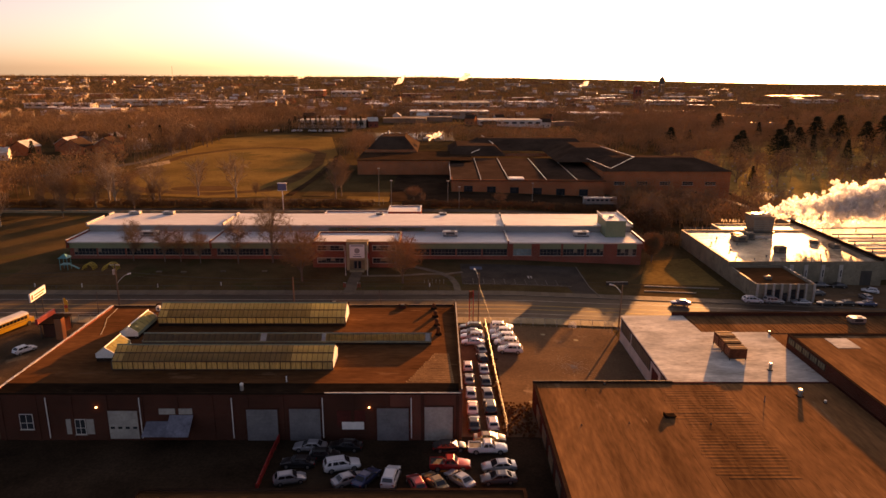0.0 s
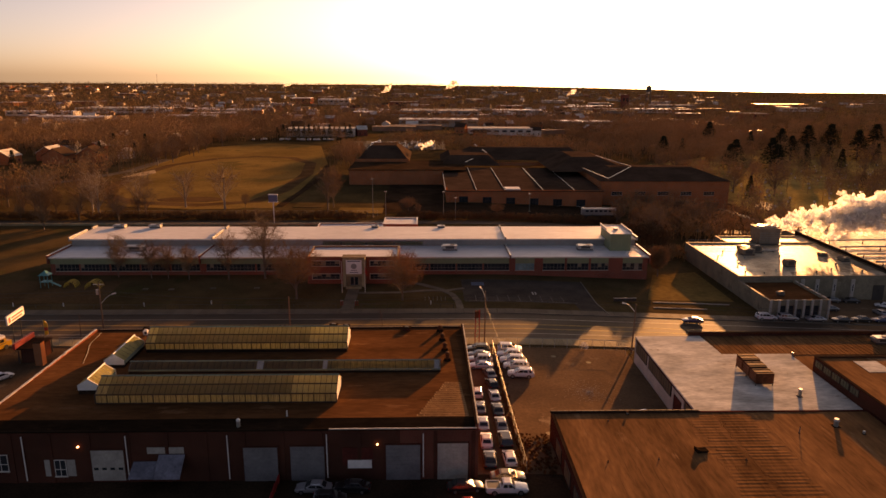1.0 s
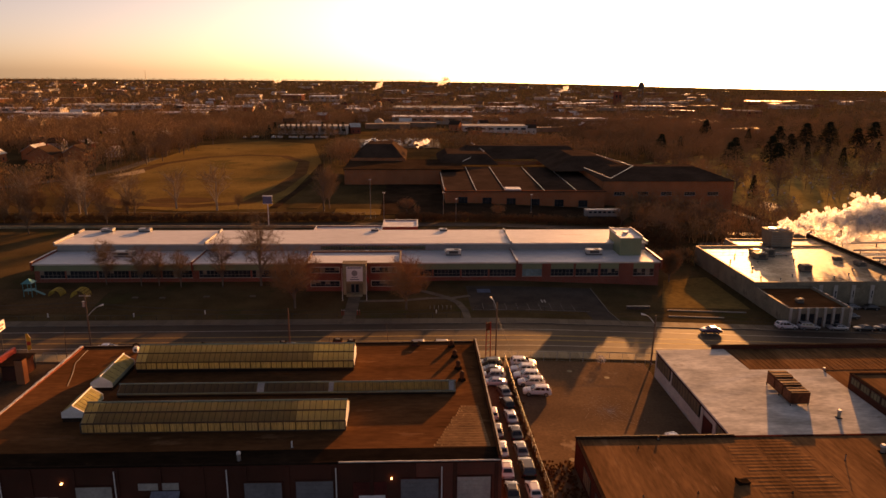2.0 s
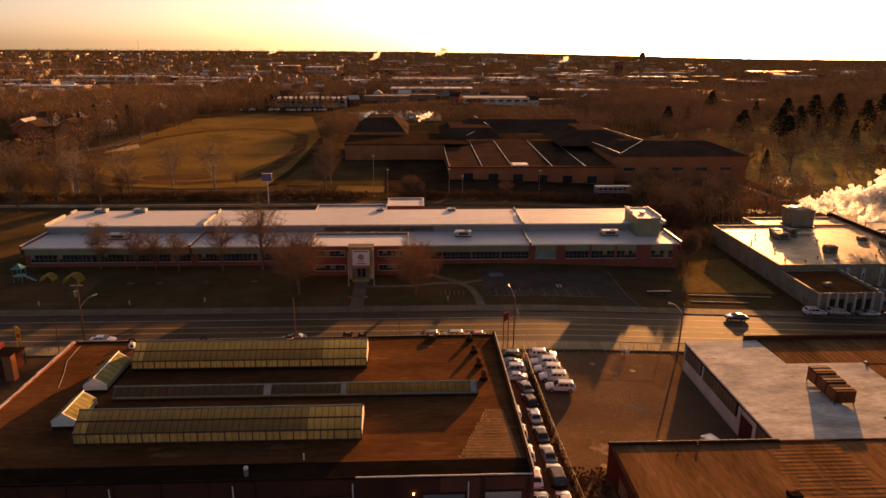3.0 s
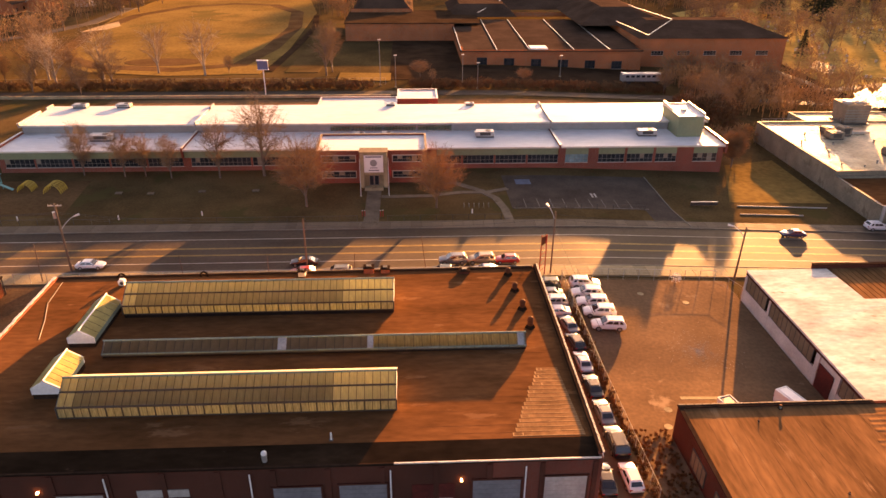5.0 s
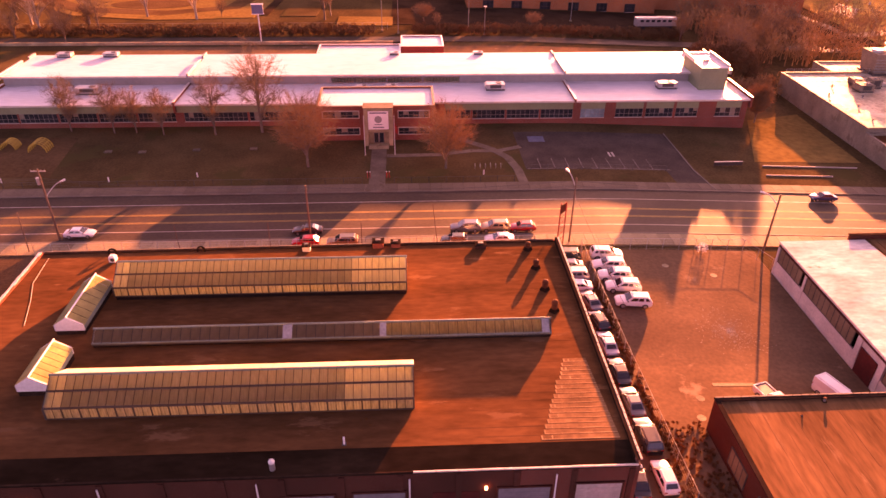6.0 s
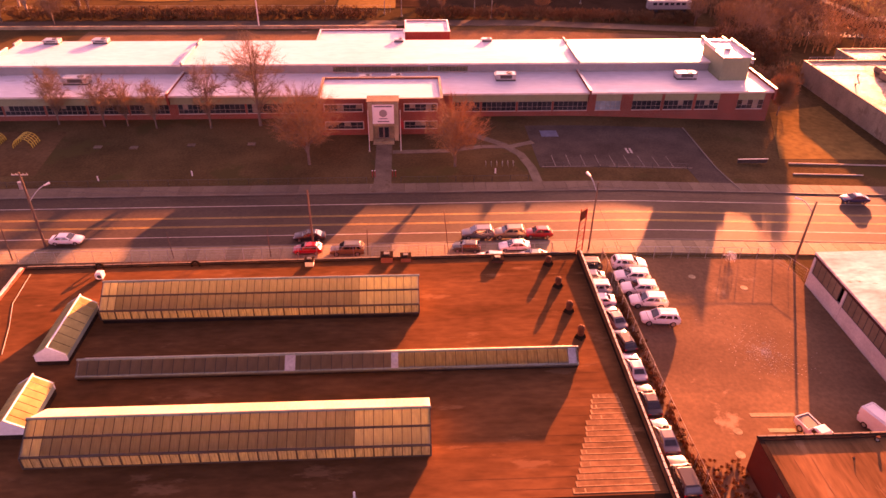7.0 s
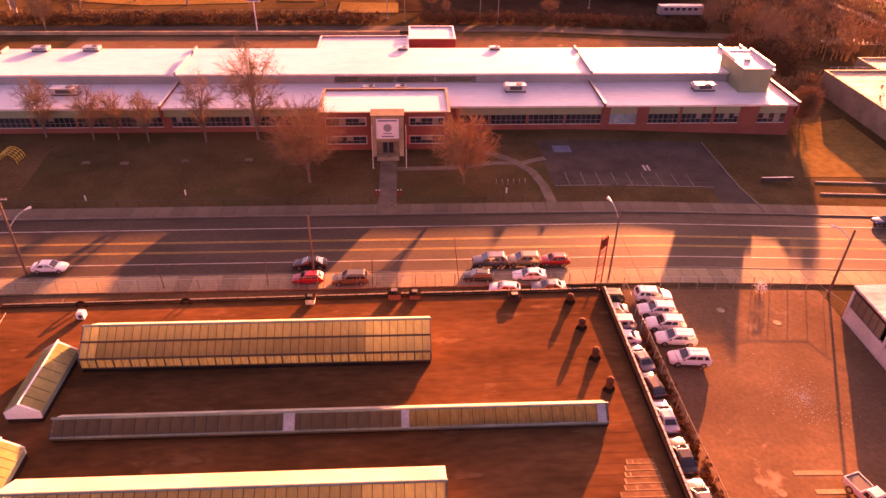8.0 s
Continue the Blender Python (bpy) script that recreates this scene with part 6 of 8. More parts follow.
part("stripe", boxes((-7, 7, -1.32, -1.3, 3.4, 3.62)), MAT["white"], t, "pale stripe")
part("chassis", boxes((-6.5, 6, -1.0, 1.0, 0.8, 1.1)), MAT["dark_metal"], t)
for x in (-5.4, -4.2, 5.0):
    for y in (-1.1, 1.1):
        bm = bmesh.new()
        tube(bm, (x, y - 0.15, 0.5), (x, y + 0.15, 0.5), 0.5, n=14)
        part("wheel", bm, MAT["tyre"], t)

# ---- vehicles ----
CAR_STYLES = {
    # length, half width, belt height, roof height, hood end, windscreen top, rear glass top, rear glass foot, wheel radius
    "sedan": (4.75, 0.91, 0.94, 1.45, 1.12, 0.22, -1.05, -1.85, 0.34),
    "hatch": (4.25, 0.89, 0.95, 1.50, 1.0, 0.3, -1.45, -2.0, 0.32),
    "suv": (4.95, 0.99, 1.14, 1.80, 1.18, 0.30, -1.95, -2.40, 0.41),
    "pickup": (5.6, 0.98, 1.08, 1.80, 1.1, 0.55, -0.55, -0.8, 0.40),
    "van": (5.6, 1.0, 1.25, 2.15, 1.75, 1.15, -2.6, -2.75, 0.36),
}
CAR_MESH = {}


def car_meshes(style):
    if style in CAR_MESH:
        return CAR_MESH[style]
    L, W, belt, top, hood, ws, rt, rf, wr = CAR_STYLES[style]
    h = L / 2
    sill = wr * 0.75
    rows = [(-h, 0.80, sill + 0.22, belt - 0.22), (-h + 0.12, 0.93, sill + 0.08, belt - 0.05), (-h + 0.5, 0.98, sill, belt), (rf + 0.2, 1.0, sill, belt + 0.02), (0.0, 1.0, sill, belt), (hood, 0.99, sill, belt - 0.02), (hood + 0.5, 0.97, sill, belt - 0.08), (h - 0.35, 0.93, sill + 0.03, belt - 0.18), (h - 0.08, 0.84, sill + 0.12, belt - 0.30), (h, 0.70, sill + 0.25, belt - 0.42)]
    if style == "pickup":
        rows[3] = (rf - 0.05, 1.0, sill, belt)
    bm = bmesh.new()
    rings = []
    for x, k, z0, z1 in rows:
        w = W * k
        zm = z0 + (z1 - z0) * 0.55
        ring = [(-w * 0.90, z0), (-w, zm - 0.08), (-w * 0.99, zm + 0.12), (-w * 0.93, z1 - 0.03), (-w * 0.80, z1), (w * 0.80, z1), (w * 0.93, z1 - 0.03), (w * 0.99, zm + 0.12), (w, zm - 0.08), (w * 0.90, z0)]
        rings.append([bm.verts.new((x, y, z)) for y, z in ring])
    for a, b in zip(rings, rings[1:]):
        for i in range(10):
            bm.faces.new((a[i], a[(i + 1) % 10], b[(i + 1) % 10], b[i]))
    bm.faces.new(rings[0][::-1])
    bm.faces.new(rings[-1])
    # cabin in the body colour, rounded along its roof edges
    rw, bw = (W * 0.77, W * 0.91) if style in ("suv", "van", "pickup") else (W * 0.71, W * 0.90)
    zb = belt - 0.03
    base = [Vector(p) for p in ((rf, -bw, zb), (hood, -bw, zb), (hood, bw, zb), (rf, bw, zb))]
    roof = [Vector(p) for p in ((rt, -rw, top - 0.03), (ws, -rw, top - 0.03), (ws, rw, top - 0.03), (rt, rw, top - 0.03))]
    cab = bmesh.new()
    v = [cab.verts.new(p) for p in base + roof]
    for f in ((4, 5, 6, 7), (0, 1, 5, 4), (1, 2, 6, 5), (2, 3, 7, 6), (3, 0, 4, 7)):
        cab.faces.new([v[i] for i in f])
    upper = [e for e in cab.edges if e.verts[0].co.z > belt + 0.1 and e.verts[1].co.z > belt + 0.1]
    bmesh.ops.bevel(cab, geom=upper, offset=0.11, segments=3, affect="EDGES")
    cab_me = bpy.data.meshes.new("cabin")
    cab.to_mesh(cab_me)
    cab.free()
    bm.from_mesh(cab_me)
    bpy.data.meshes.remove(cab_me)
    if style == "pickup":
        for s in (-1, 1):
            box(bm, -h + 0.1, rf - 0.12, s * W * 0.93 - 0.05, s * W * 0.93 + 0.05, belt - 0.15, belt + 0.08)
        box(bm, -h + 0.05, -h + 0.15, -W * 0.9, W * 0.9, belt - 0.15, belt + 0.08)
    body = mesh_of("car_body", bm, None)
    body.materials.append(PAINTS["white"])
    glass = []

    def pane(name, p, q, r, u, u0, u1, v0, v1):
        """Glass slab on a cabin side: p to q along the foot, u to r along the head."""
        bm = bmesh.new()
        ring = []
        for s, t_ in ((u0[0], v0), (u1[0], v0), (u1[1], v1), (u0[1], v1)):
            ring.append(p.lerp(q, s).lerp(u.lerp(r, s), t_))
        out = (ring[1] - ring[0]).cross(ring[3] - ring[0]).normalized()
        a = [bm.verts.new(c + out * 0.014) for c in ring]
        b = [bm.verts.new(c - out * 0.03) for c in ring]
        bm.faces.new(a)
        bm.faces.new(b[::-1])
        for i in range(4):
            bm.faces.new((a[i], b[i], b[(i + 1) % 4], a[(i + 1) % 4]))
        glass.append((name, mesh_of(name, bm, MAT["car_glass"])))

    pane("windscreen", base[1], base[2], roof[2], roof[1], (0.05, 0.07), (0.95, 0.93), 0.08, 0.88)
    pane("rear_window", base[3], base[0], roof[0], roof[3], (0.10, 0.10), (0.90, 0.90), 0.22, 0.84)
    cuts = {"suv": ((0.09, 0.25), (0.32, 0.56), (0.585, 0.90)), "van": ((0.70, 0.93),), "pickup": ((0.10, 0.46), (0.50, 0.90))}.get(style, ((0.12, 0.46), (0.49, 0.90)))
    for c0, c1 in cuts:
        tip = 0.10 if c1 > 0.85 else 0.0
        pane("side_window", base[0], base[1], roof[1], roof[0], (c0, c0 + 0.02), (c1, c1 - tip * 0.4), 0.14, 0.78)
        pane("side_window", base[2], base[3], roof[3], roof[2], (1 - c1, 1 - c1 + tip * 0.4), (1 - c0, 1 - c0 - 0.02), 0.14, 0.78)
    bm = bmesh.new()
    tube(bm, (0, -0.11, 0), (0, 0.11, 0), wr, wr, 18)
    bmesh.ops.bevel(bm, geom=[e for e in bm.edges if abs(e.verts[0].co.y - e.verts[1].co.y) < 0.01], offset=0.03, segments=1, affect="EDGES")
    tyre = mesh_of("tyre", bm, MAT["tyre"])
    bm = bmesh.new()
    tube(bm, (0, -0.118, 0), (0, 0.118, 0), wr * 0.62, wr * 0.62, 10)
    rim = mesh_of("rim", bm, MAT["rim"])
    bm = boxes((-0.07, 0.06, -0.19, 0.19, -0.07, 0.07))
    head = mesh_of("head_lamp", bm, MAT["lamp_clear"])
    bm = boxes((-0.05, 0.05, -0.14, 0.14, -0.1, 0.1))
    tail = mesh_of("tail_lamp", bm, MAT["lamp_red"])
    bm = boxes((-0.08, 0.08, -0.1, 0.1, -0.06, 0.08))
    mirror = mesh_of("mirror", bm, MAT["dark_metal"])
    bed = None
    if style == "pickup":
        bed = mesh_of("load_bed", boxes((-h + 0.16, rf - 0.14, -W * 0.86, W * 0.86, belt - 0.04, belt + 0.02)), MAT["dark_metal"])
    extra = [("grille", mesh_of("grille", boxes((h - 0.1, h + 0.015, -W * 0.42, W * 0.42, belt - 0.56, belt - 0.44)), MAT["dark_metal"])), ("bumper", mesh_of("bumper", boxes((h - 0.16, h + 0.03, -W * 0.72, W * 0.72, sill + 0.12, sill + 0.26)), MAT["dark_metal"])), ("bumper", mesh_of("bumper", boxes((-h - 0.03, -h + 0.16, -W * 0.8, W * 0.8, sill + 0.1, sill + 0.26)), MAT["dark_metal"]))]
    for s in (-1, 1):
        extra.append(("side_trim", mesh_of("side_trim", boxes((-L * 0.20, L * 0.21, s * W * 0.955 - 0.03, s * W * 0.955 + 0.03, sill - 0.03, sill + 0.13)), MAT["dark_metal"])))
        if style == "suv":
            bm = bmesh.new()
            sweep(bm, [(rt + 0.2, s * rw * 0.93, top - 0.03), (rt + 0.3, s * rw * 0.93, top + 0.06), (ws - 0.4, s * rw * 0.93, top + 0.06), (ws - 0.25, s * rw * 0.93, top - 0.03)], 0.018)
            extra.append(("roof_rail", mesh_of("roof_rail", bm, MAT["dark_metal"])))
    shade(body, 32)
    CAR_MESH[style] = (body, glass, tyre, rim, head, tail, mirror, bed, extra)
    return CAR_MESH[style]


CAR_WORDS = {"sedan": "four-door car", "hatch": "compact hatchback", "suv": "tall sport utility car", "pickup": "pickup truck", "van": "boxy van"}


def car(style, paint, x, y, turn, where="parked on the asphalt", group="parked cars", roof_z=None):
    L, W, belt, top, hood, ws, rt, rf, wr = CAR_STYLES[style]
    body, glass, tyre, rim, head, tail, mirror, bed, extra = car_meshes(style)
    z = ground_z(x, y) + 0.035
    slope = math.degrees(math.atan2(ground_z(x + 1, y) - ground_z(x - 1, y), 2))
    t = thing({"pickup": "pickup_truck", "van": "van"}.get(style, "car"), pose(x, y, z) @ pose(0, 0, 0, 0, -slope, 0) @ pose(0, 0, 0, 0, 0, turn), paint + " " + CAR_WORDS[style] + " " + where, {"pickup": "pickup truck", "van": "van"}.get(style, "car"), group)
    b = new("body", body)
    b.parent = t
    b.material_slots[0].link = "OBJECT"
    b.material_slots[0].material = PAINTS[paint]
    for n, me in glass:
        g = new(n, me)
        g.parent = t
    for wx in (L * 0.31, -L * 0.30):
        for s in (-1, 1):
            w = new("wheel", tyre)
            w.parent = t
            w.location = (wx, s * (W - 0.1), wr)
            r = new("rim", rim)
            r.parent = w
    for s in (-1, 1):
        a = new("head_lamp", head)
        a.parent, a.location = t, (L / 2 - 0.13, s * W * 0.62, belt - 0.36)
        a = new("tail_lamp", tail)
        a.parent, a.location = t, (-L / 2 + 0.06, s * W * 0.72, belt - 0.22)
        a = new("mirror", mirror)
        a.parent, a.location = t, (hood - 0.25, s * (W * 0.98), belt + 0.06)
    if style == "van":
        for s in (-1, 1):
            part("side_panel", boxes((rf + 0.1, 0.55, s * 0.90 - 0.06, s * 0.90 + 0.06, belt - 0.05, top - 0.08)), PAINTS[paint], t)
        part("rear_panel", boxes((rf - 0.05, rf + 0.1, -0.9, 0.9, belt - 0.05, top - 0.08)), PAINTS[paint], t)
    for n, me in extra:
        a = new(n, me)
        a.parent = t
    if bed:
        a = new("load_bed", bed)
        a.parent = t
    return t


ROWS_G = "cars parked along the workshop wall"
for y, p, st in ((95.8, "black", "sedan"), (101.4, "white", "sedan"), (107.2, "silver", "sedan"), (113.2, "grey", "sedan"), (119.0, "white", "hatch")):
    car(st, p, 7.9, y, 88, "parked tight along the workshop", ROWS_G)
for y, p, st in ((96.0, "white", "hatch"), (101.6, "black", "suv"), (107.0, "grey", "sedan"), (112.4, "black", "sedan"), (117.8, "silver", "sedan"), (122.6, "black", "hatch"), (127.0, "grey", "sedan")):
    car(st, p, 10.7, y, 92 if y < 120 else 100, "parked in a row by the fence", ROWS_G)
for y, p, st in ((130.6, "white", "sedan"), (133.2, "silver", "suv"), (136.0, "grey", "sedan"), (138.6, "green", "suv")):
    car(st, p, 9.4, y, 178, "parked in a row by the fence", ROWS_G)
for y, dx in ((126.6, 0.5), (130.2, 0.1), (133.0, -0.3), (135.8, -0.5), (138.9, -0.1)):
    car("suv", "white", 16.0 + dx, y, -4 if y > 138 else 175, "in a tight row on the lot", "white cars in a row on the lot")
car("pickup", "white", 27.0, 106.5, 288, "parked behind the warehouse parapet")
car("van", "white", 34.6, 107.2, 292, "parked in the shade of the office")
ST = "parked at the street kerb"
for st, p, x, y, a in (("sedan", "white", -66.1, 148.2, 0), ("sedan", "black", -30.3, 148.0, 180), ("hatch", "red", -30.2, 144.4, 180), ("suv", "gold", -24.4, 144.0, 180), ("suv", "grey", -4.9, 147.8, 180), ("suv", "tan", -0.1, 147.8, 180), ("hatch", "red", 4.4, 147.8, 180), ("sedan", "white", 0.2, 144.2, 180), ("hatch", "green", -6.9, 144.2, 175), ("hatch", "white", -3.6, 141.2, 170), ("sedan", "grey", 2.4, 141.4, 178)):
    car(st, p, x, y, a, ST, "cars along the street")
car("sedan", "blue", 61.4, 159.6, 180, "on the sunlit street", "cars along the street")
for st, p, x, y, a in (("suv", "white", 80.9, 163.6, 0), ("suv", "silver", 86.2, 163.7, 0), ("sedan", "silver", 93.2, 163.8, 180), ("sedan", "black", 99.6, 163.8, 180), ("sedan", "black", 105.0, 164.6, 180), ("sedan", "blue", 110.4, 164.8, 180), ("hatch", "white", 118.4, 176.4, 150), ("sedan", "silver", 101.0, 180.0, 175), ("sedan", "grey", 106.4, 180.0, 175), ("sedan", "black", 111.6, 180.0, 175), ("hatch", "silver", 113.5, 170.5, 90), ("sedan", "grey", 101.5, 172.5, 180)):
    car(st, p, x, y, a, "parked beside the plant", "cars at the plant")
YD = "parked in the dark yard"
for st, p, x, y, a in (("sedan", "silver", -15.8, 88.6, 178), ("sedan", "black", -10.8, 88.8, 175), ("sedan", "black", -16.6, 84.2, 178), ("suv", "white", -10.6, 83.4, 15), ("hatch", "silver", -17.0, 80.4, 15), ("sedan", "silver", -9.2, 80.2, 30), ("suv", "white", -3.8, 80.6, 82), ("hatch", "red", -0.4, 79.2, 110), ("pickup", "red", 4.0, 83.6, 0), ("pickup", "white", 9.4, 88.0, 0), ("sedan", "silver", 10.6, 83.2, 185), ("sedan", "grey", 10.3, 80.4, 185), ("sedan", "silver", 5.2, 80.2, 130), ("sedan", "gold", 2.0, 79.6, 120), ("sedan", "black", 4.0, 88.6, 5), ("sedan", "tan", 9.9, 91.0, 0), ("sedan", "blue", -7.0, 80.6, 60), ("hatch", "black", -13.4, 86.2, 0)):
    car(st, p, x, y, a, YD, "cars in the yard")
car("hatch", "white", -78.4, 126.6, 60, "parked in the dusty side lot")

# school bus
bus = thing("school_bus", pose(-88.3, 137.4, 0.05, 0, 0, 73), "yellow school bus with a white roof", "bus")
bm = bmesh.new()
along_x(bm, [(-1.2, 0.5), (1.2, 0.5), (1.22, 1.6), (1.2, 2.5), (-1.2, 2.5), (-1.22, 1.6)], -5.8, 4.6)
along_x(bm, [(-1.0, 0.5), (1.0, 0.5), (1.0, 1.5), (-1.0, 1.5)], 4.6, 6.0)
part("body", bm, MAT["yellow"], bus)
bm = bmesh.new()
along_x(bm, [(-1.2, 2.5), (1.2, 2.5), (1.05, 2.85), (0.6, 3.0), (-0.6, 3.0), (-1.05, 2.85)], -5.8, 4.6)
part("roof", bm, MAT["white"], bus, "white roof")
for s in (-1, 1):
    for i in range(11):
        x = -5.4 + i * 0.88
        part("window", boxes((x, x + 0.7, s * 1.215 - 0.02, s * 1.215 + 0.02, 1.72, 2.35)), MAT["car_glass"], bus)
    for x in (-3.4, 4.4):
        bm = bmesh.new()
        tube(bm, (x, s * 0.95, 0.5), (x, s * 1.25, 0.5), 0.5, 0.5, 16)
        part("wheel", bm, MAT["tyre"], bus)
    part("trim", boxes((-5.7, 4.5, s * 1.225 - 0.015, s * 1.225 + 0.015, 1.35, 1.45)), MAT["dark_metal"], bus)
part("windscreen", boxes((4.58, 4.64, -1.0, 1.0, 1.6, 2.4)), MAT["car_glass"], bus)


# ---- poles, wires, fences and signs along the street ----
def utility_pole(x, y, h, label, arms=1, lamp=None, transformer=False, lean=0.0, r=0.15):
    z = ground_z(x, y)
    t = thing("utility_pole", pose(x, y, z - 0.1, 0, lean, 0), label, "pole", "poles along the street")
    bm = bmesh.new()
    tube(bm, (0, 0, 0), (0, 0, h), r, r * 0.7, 8)
    part("post", bm, MAT["wood_pole"], t)
    for k in range(arms):
        bm = boxes((-1.1, 1.1, -0.06, 0.06, h - 0.5 - k * 0.8, h - 0.36 - k * 0.8))
        a = part("crossarm", bm, MAT["galv"], t)
        for s in (-1.0, -0.5, 0.5, 1.0):
            bm = bmesh.new()
            tube(bm, (s, 0, h - 0.36 - k * 0.8), (s, 0, h - 0.16 - k * 0.8), 0.05, 0.03, 6)
            part("insulator", bm, MAT["galv"], a)
    if lamp:
        bm = bmesh.new()
        lx, ly, low = lamp
        arm = [Vector((lx * i / 6, ly * i / 6, h * low + 1.5 * math.sin(i / 6 * math.pi * 0.5))) for i in range(7)]
        sweep(bm, arm, 0.07, 6)
        last, ahead = arm[-1], Vector((lx, ly, 0)).normalized()
        part("lamp_arm", bm, MAT["galv"], t)
        bm = bmesh.new()
        tube(bm, last - ahead * 0.15, last + ahead * 0.75 + Vector((0, 0, 0.05)), 0.1, 0.19, 8)
        part("lamp_head", bm, MAT["white"], t)
    if transformer:
        bm = bmesh.new()
        tube(bm, (-0.4, 0, h - 2.6), (-0.4, 0, h - 1.5), 0.28, 0.28, 12)
        part("transformer", bm, MAT["galv"], t)
    return t


utility_pole(-68.9, 147.2, 12.4, "weathered wooden utility pole with lamp and transformer", 1, (1.6, 2.2, 0.62), True, 0.0, 0.2)
utility_pole(-29.6, 146.0, 9.6, "plain wooden utility pole", 0, None, False, 0.0, 0.17)
utility_pole(11.2, 143.6, 11.4, "tall pole with a street lamp arm", 0, (-0.7, 2.4, 0.86))
utility_pole(41.4, 140.6, 10.4, "leaning wooden utility pole with a lamp arm", 0, (-1.7, 1.2, 0.82), False, 1.2, 0.19)
utility_pole(-72.0, 143.6, 7.0, "thin dark pole beside the side lot", 0, None, False, 2.0, 0.1)
for x, h, ln in ((-35.4, 5.0, 0), (-49.2, 4.8, -2), (-21.4, 4.6, 1), (-9.6, 7.6, -6)):
    utility_pole(x, 143.2, h, "slim grey post behind the workshop", 0, None, False, ln, 0.07)


def wire(p, q, sag, r=0.018):
    bm = bmesh.new()
    sweep(bm, [Vector(p).lerp(Vector(q), i / 12) - Vector((0, 0, sag * 4 * (i / 12) * (1 - i / 12))) for i in range(13)], r)
    return single("overhead_wire", bm, MAT["dark_metal"], "thin sagging overhead wire between poles", "wire")


for dz, dy in ((10.6, -0.9), (10.6, 0.9), (9.8, 0.0)):
    wire((-68.9, 147.2 + dy * 0.3, dz), (-29.6, 146.0, dz - 1.4), 0.7)
    wire((-29.6, 146.0, dz - 1.4), (11.2, 143.6, dz + 0.2), 0.8)
    wire((11.2, 143.6, dz + 0.2), (41.9, 141.9, dz - 1.0), 0.5)
    wire((-130, 149, dz), (-68.9, 147.2 + dy * 0.3, dz), 1.0)
    wire((41.9, 141.9, dz - 1.0), (120, 143, dz - 3.4), 1.1)
wire((11.2, 143.6, 8.6), (14.8, 124.0, 1.2), 0.2, 0.03)


def chain_fence(pts, h, label, step=2.6, mat="galv"):
    """Chain-link fence: posts, rails and a few strands."""
    x, y = pts[0]
    t = thing("chain_fence", pose(x, y, ground_z(x, y)), label, "fence")
    for (ax, ay), (bx, by) in zip(pts, pts[1:]):
        d = math.hypot(bx - ax, by - ay)
        n = max(1, round(d / step))
        rail = bmesh.new()
        for i in range(n + 1):
            u = i / n
            px_, py_ = ax + (bx - ax) * u, ay + (by - ay) * u
            z = ground_z(px_, py_)
            bm = bmesh.new()
            tube(bm, (px_, py_, z - 0.1), (px_ + random.uniform(-0.04, 0.04), py_ + random.uniform(-0.04, 0.04), z + h), 0.045, n=6)
            part("post", bm, MAT[mat], t, "", True)
            if i < n:
                qx, qy = ax + (bx - ax) * (i + 1) / n, ay + (by - ay) * (i + 1) / n
                for k in (0.04, 0.28, 0.52, 0.76, 1.0):
                    tube(rail, (px_, py_, z + h * k), (qx, qy, ground_z(qx, qy) + h * k), 0.032 if k == 1.0 else 0.008, n=3, caps=False)
        tagged(part("wire_mesh", rail, MAT[mat], t, "steel rails and strands", True), kind="stuff")
    return t


chain_fence([(-76, 142.8), (5.5, 142.8)], 1.9, "galvanised chain-link fence along the pavement")
chain_fence([(12.6, 141.4), (38.5, 141.4), (40.6, 136)], 1.9, "galvanised chain-link fence at the lot's street side")
chain_fence([(12.5, 140.6), (12.7, 92.8)], 1.9, "rusty chain-link fence beside the parked cars")
chain_fence([(-110, 165.8), (-22.5, 165.8)], 1.2, "low chain-link fence before the school lawn", 3.4, "dark_metal")
chain_fence([(-16.6, 165.8), (5.6, 165.8)], 1.2, "low chain-link fence before the school lawn", 3.4, "dark_metal")
chain_fence([(9.4, 170.6), (35.8, 170.6)], 1.2, "low chain-link fence at the school lot", 3.4, "dark_metal")
chain_fence([(-160, 279), (-20, 279)], 2.2, "chain-link fence along the back street", 4.0)

sign = thing("lattice_sign", pose(9.6, 143.0, 0), "red lattice pylon with a tilted sign frame", "sign")
for x in (-0.45, 0.45):
    bm = bmesh.new()
    tube(bm, (x, 0, 0), (x * 0.9, 0, 7.4), 0.09, n=6)
    part("leg", bm, MAT["red"], sign)
for k in range(7):
    bm = bmesh.new()
    tube(bm, (-0.45, 0, 0.6 + k), (0.45, 0, 1.6 + k * 0.98), 0.04, n=4)
    part("brace", bm, MAT["red"], sign)
bm = bmesh.new()
prism(bm, [(-0.8, -0.1), (0.8, -0.1), (0.8, 0.1), (-0.8, 0.1)], 5.8, 7.3)
bmesh.ops.rotate(bm, verts=bm.verts, cent=(0, 0, 6.5), matrix=Matrix.Rotation(radians(50), 3, "Z"))
part("panel", bm, MAT["rust_dark"], sign, "dull red weathered sign panel")
red_fence = thing("red_barrier", pose(-20.8, 78, 1.4), "low red-painted barrier fence in the yard", "fence")
for i in range(7):
    y = 78.2 + i * 2.1
    part("panel", boxes((-20.86, -20.74, y, y + 2.0, ground_z(-20, y) + 0.15, ground_z(-20, y) + 1.1)), MAT["red"], red_fence, "", True)
    part("post", boxes((-20.9, -20.7, y - 0.08, y - 0.005, ground_z(-20, y), ground_z(-20, y) + 1.2)), MAT["red"], red_fence, "", True)
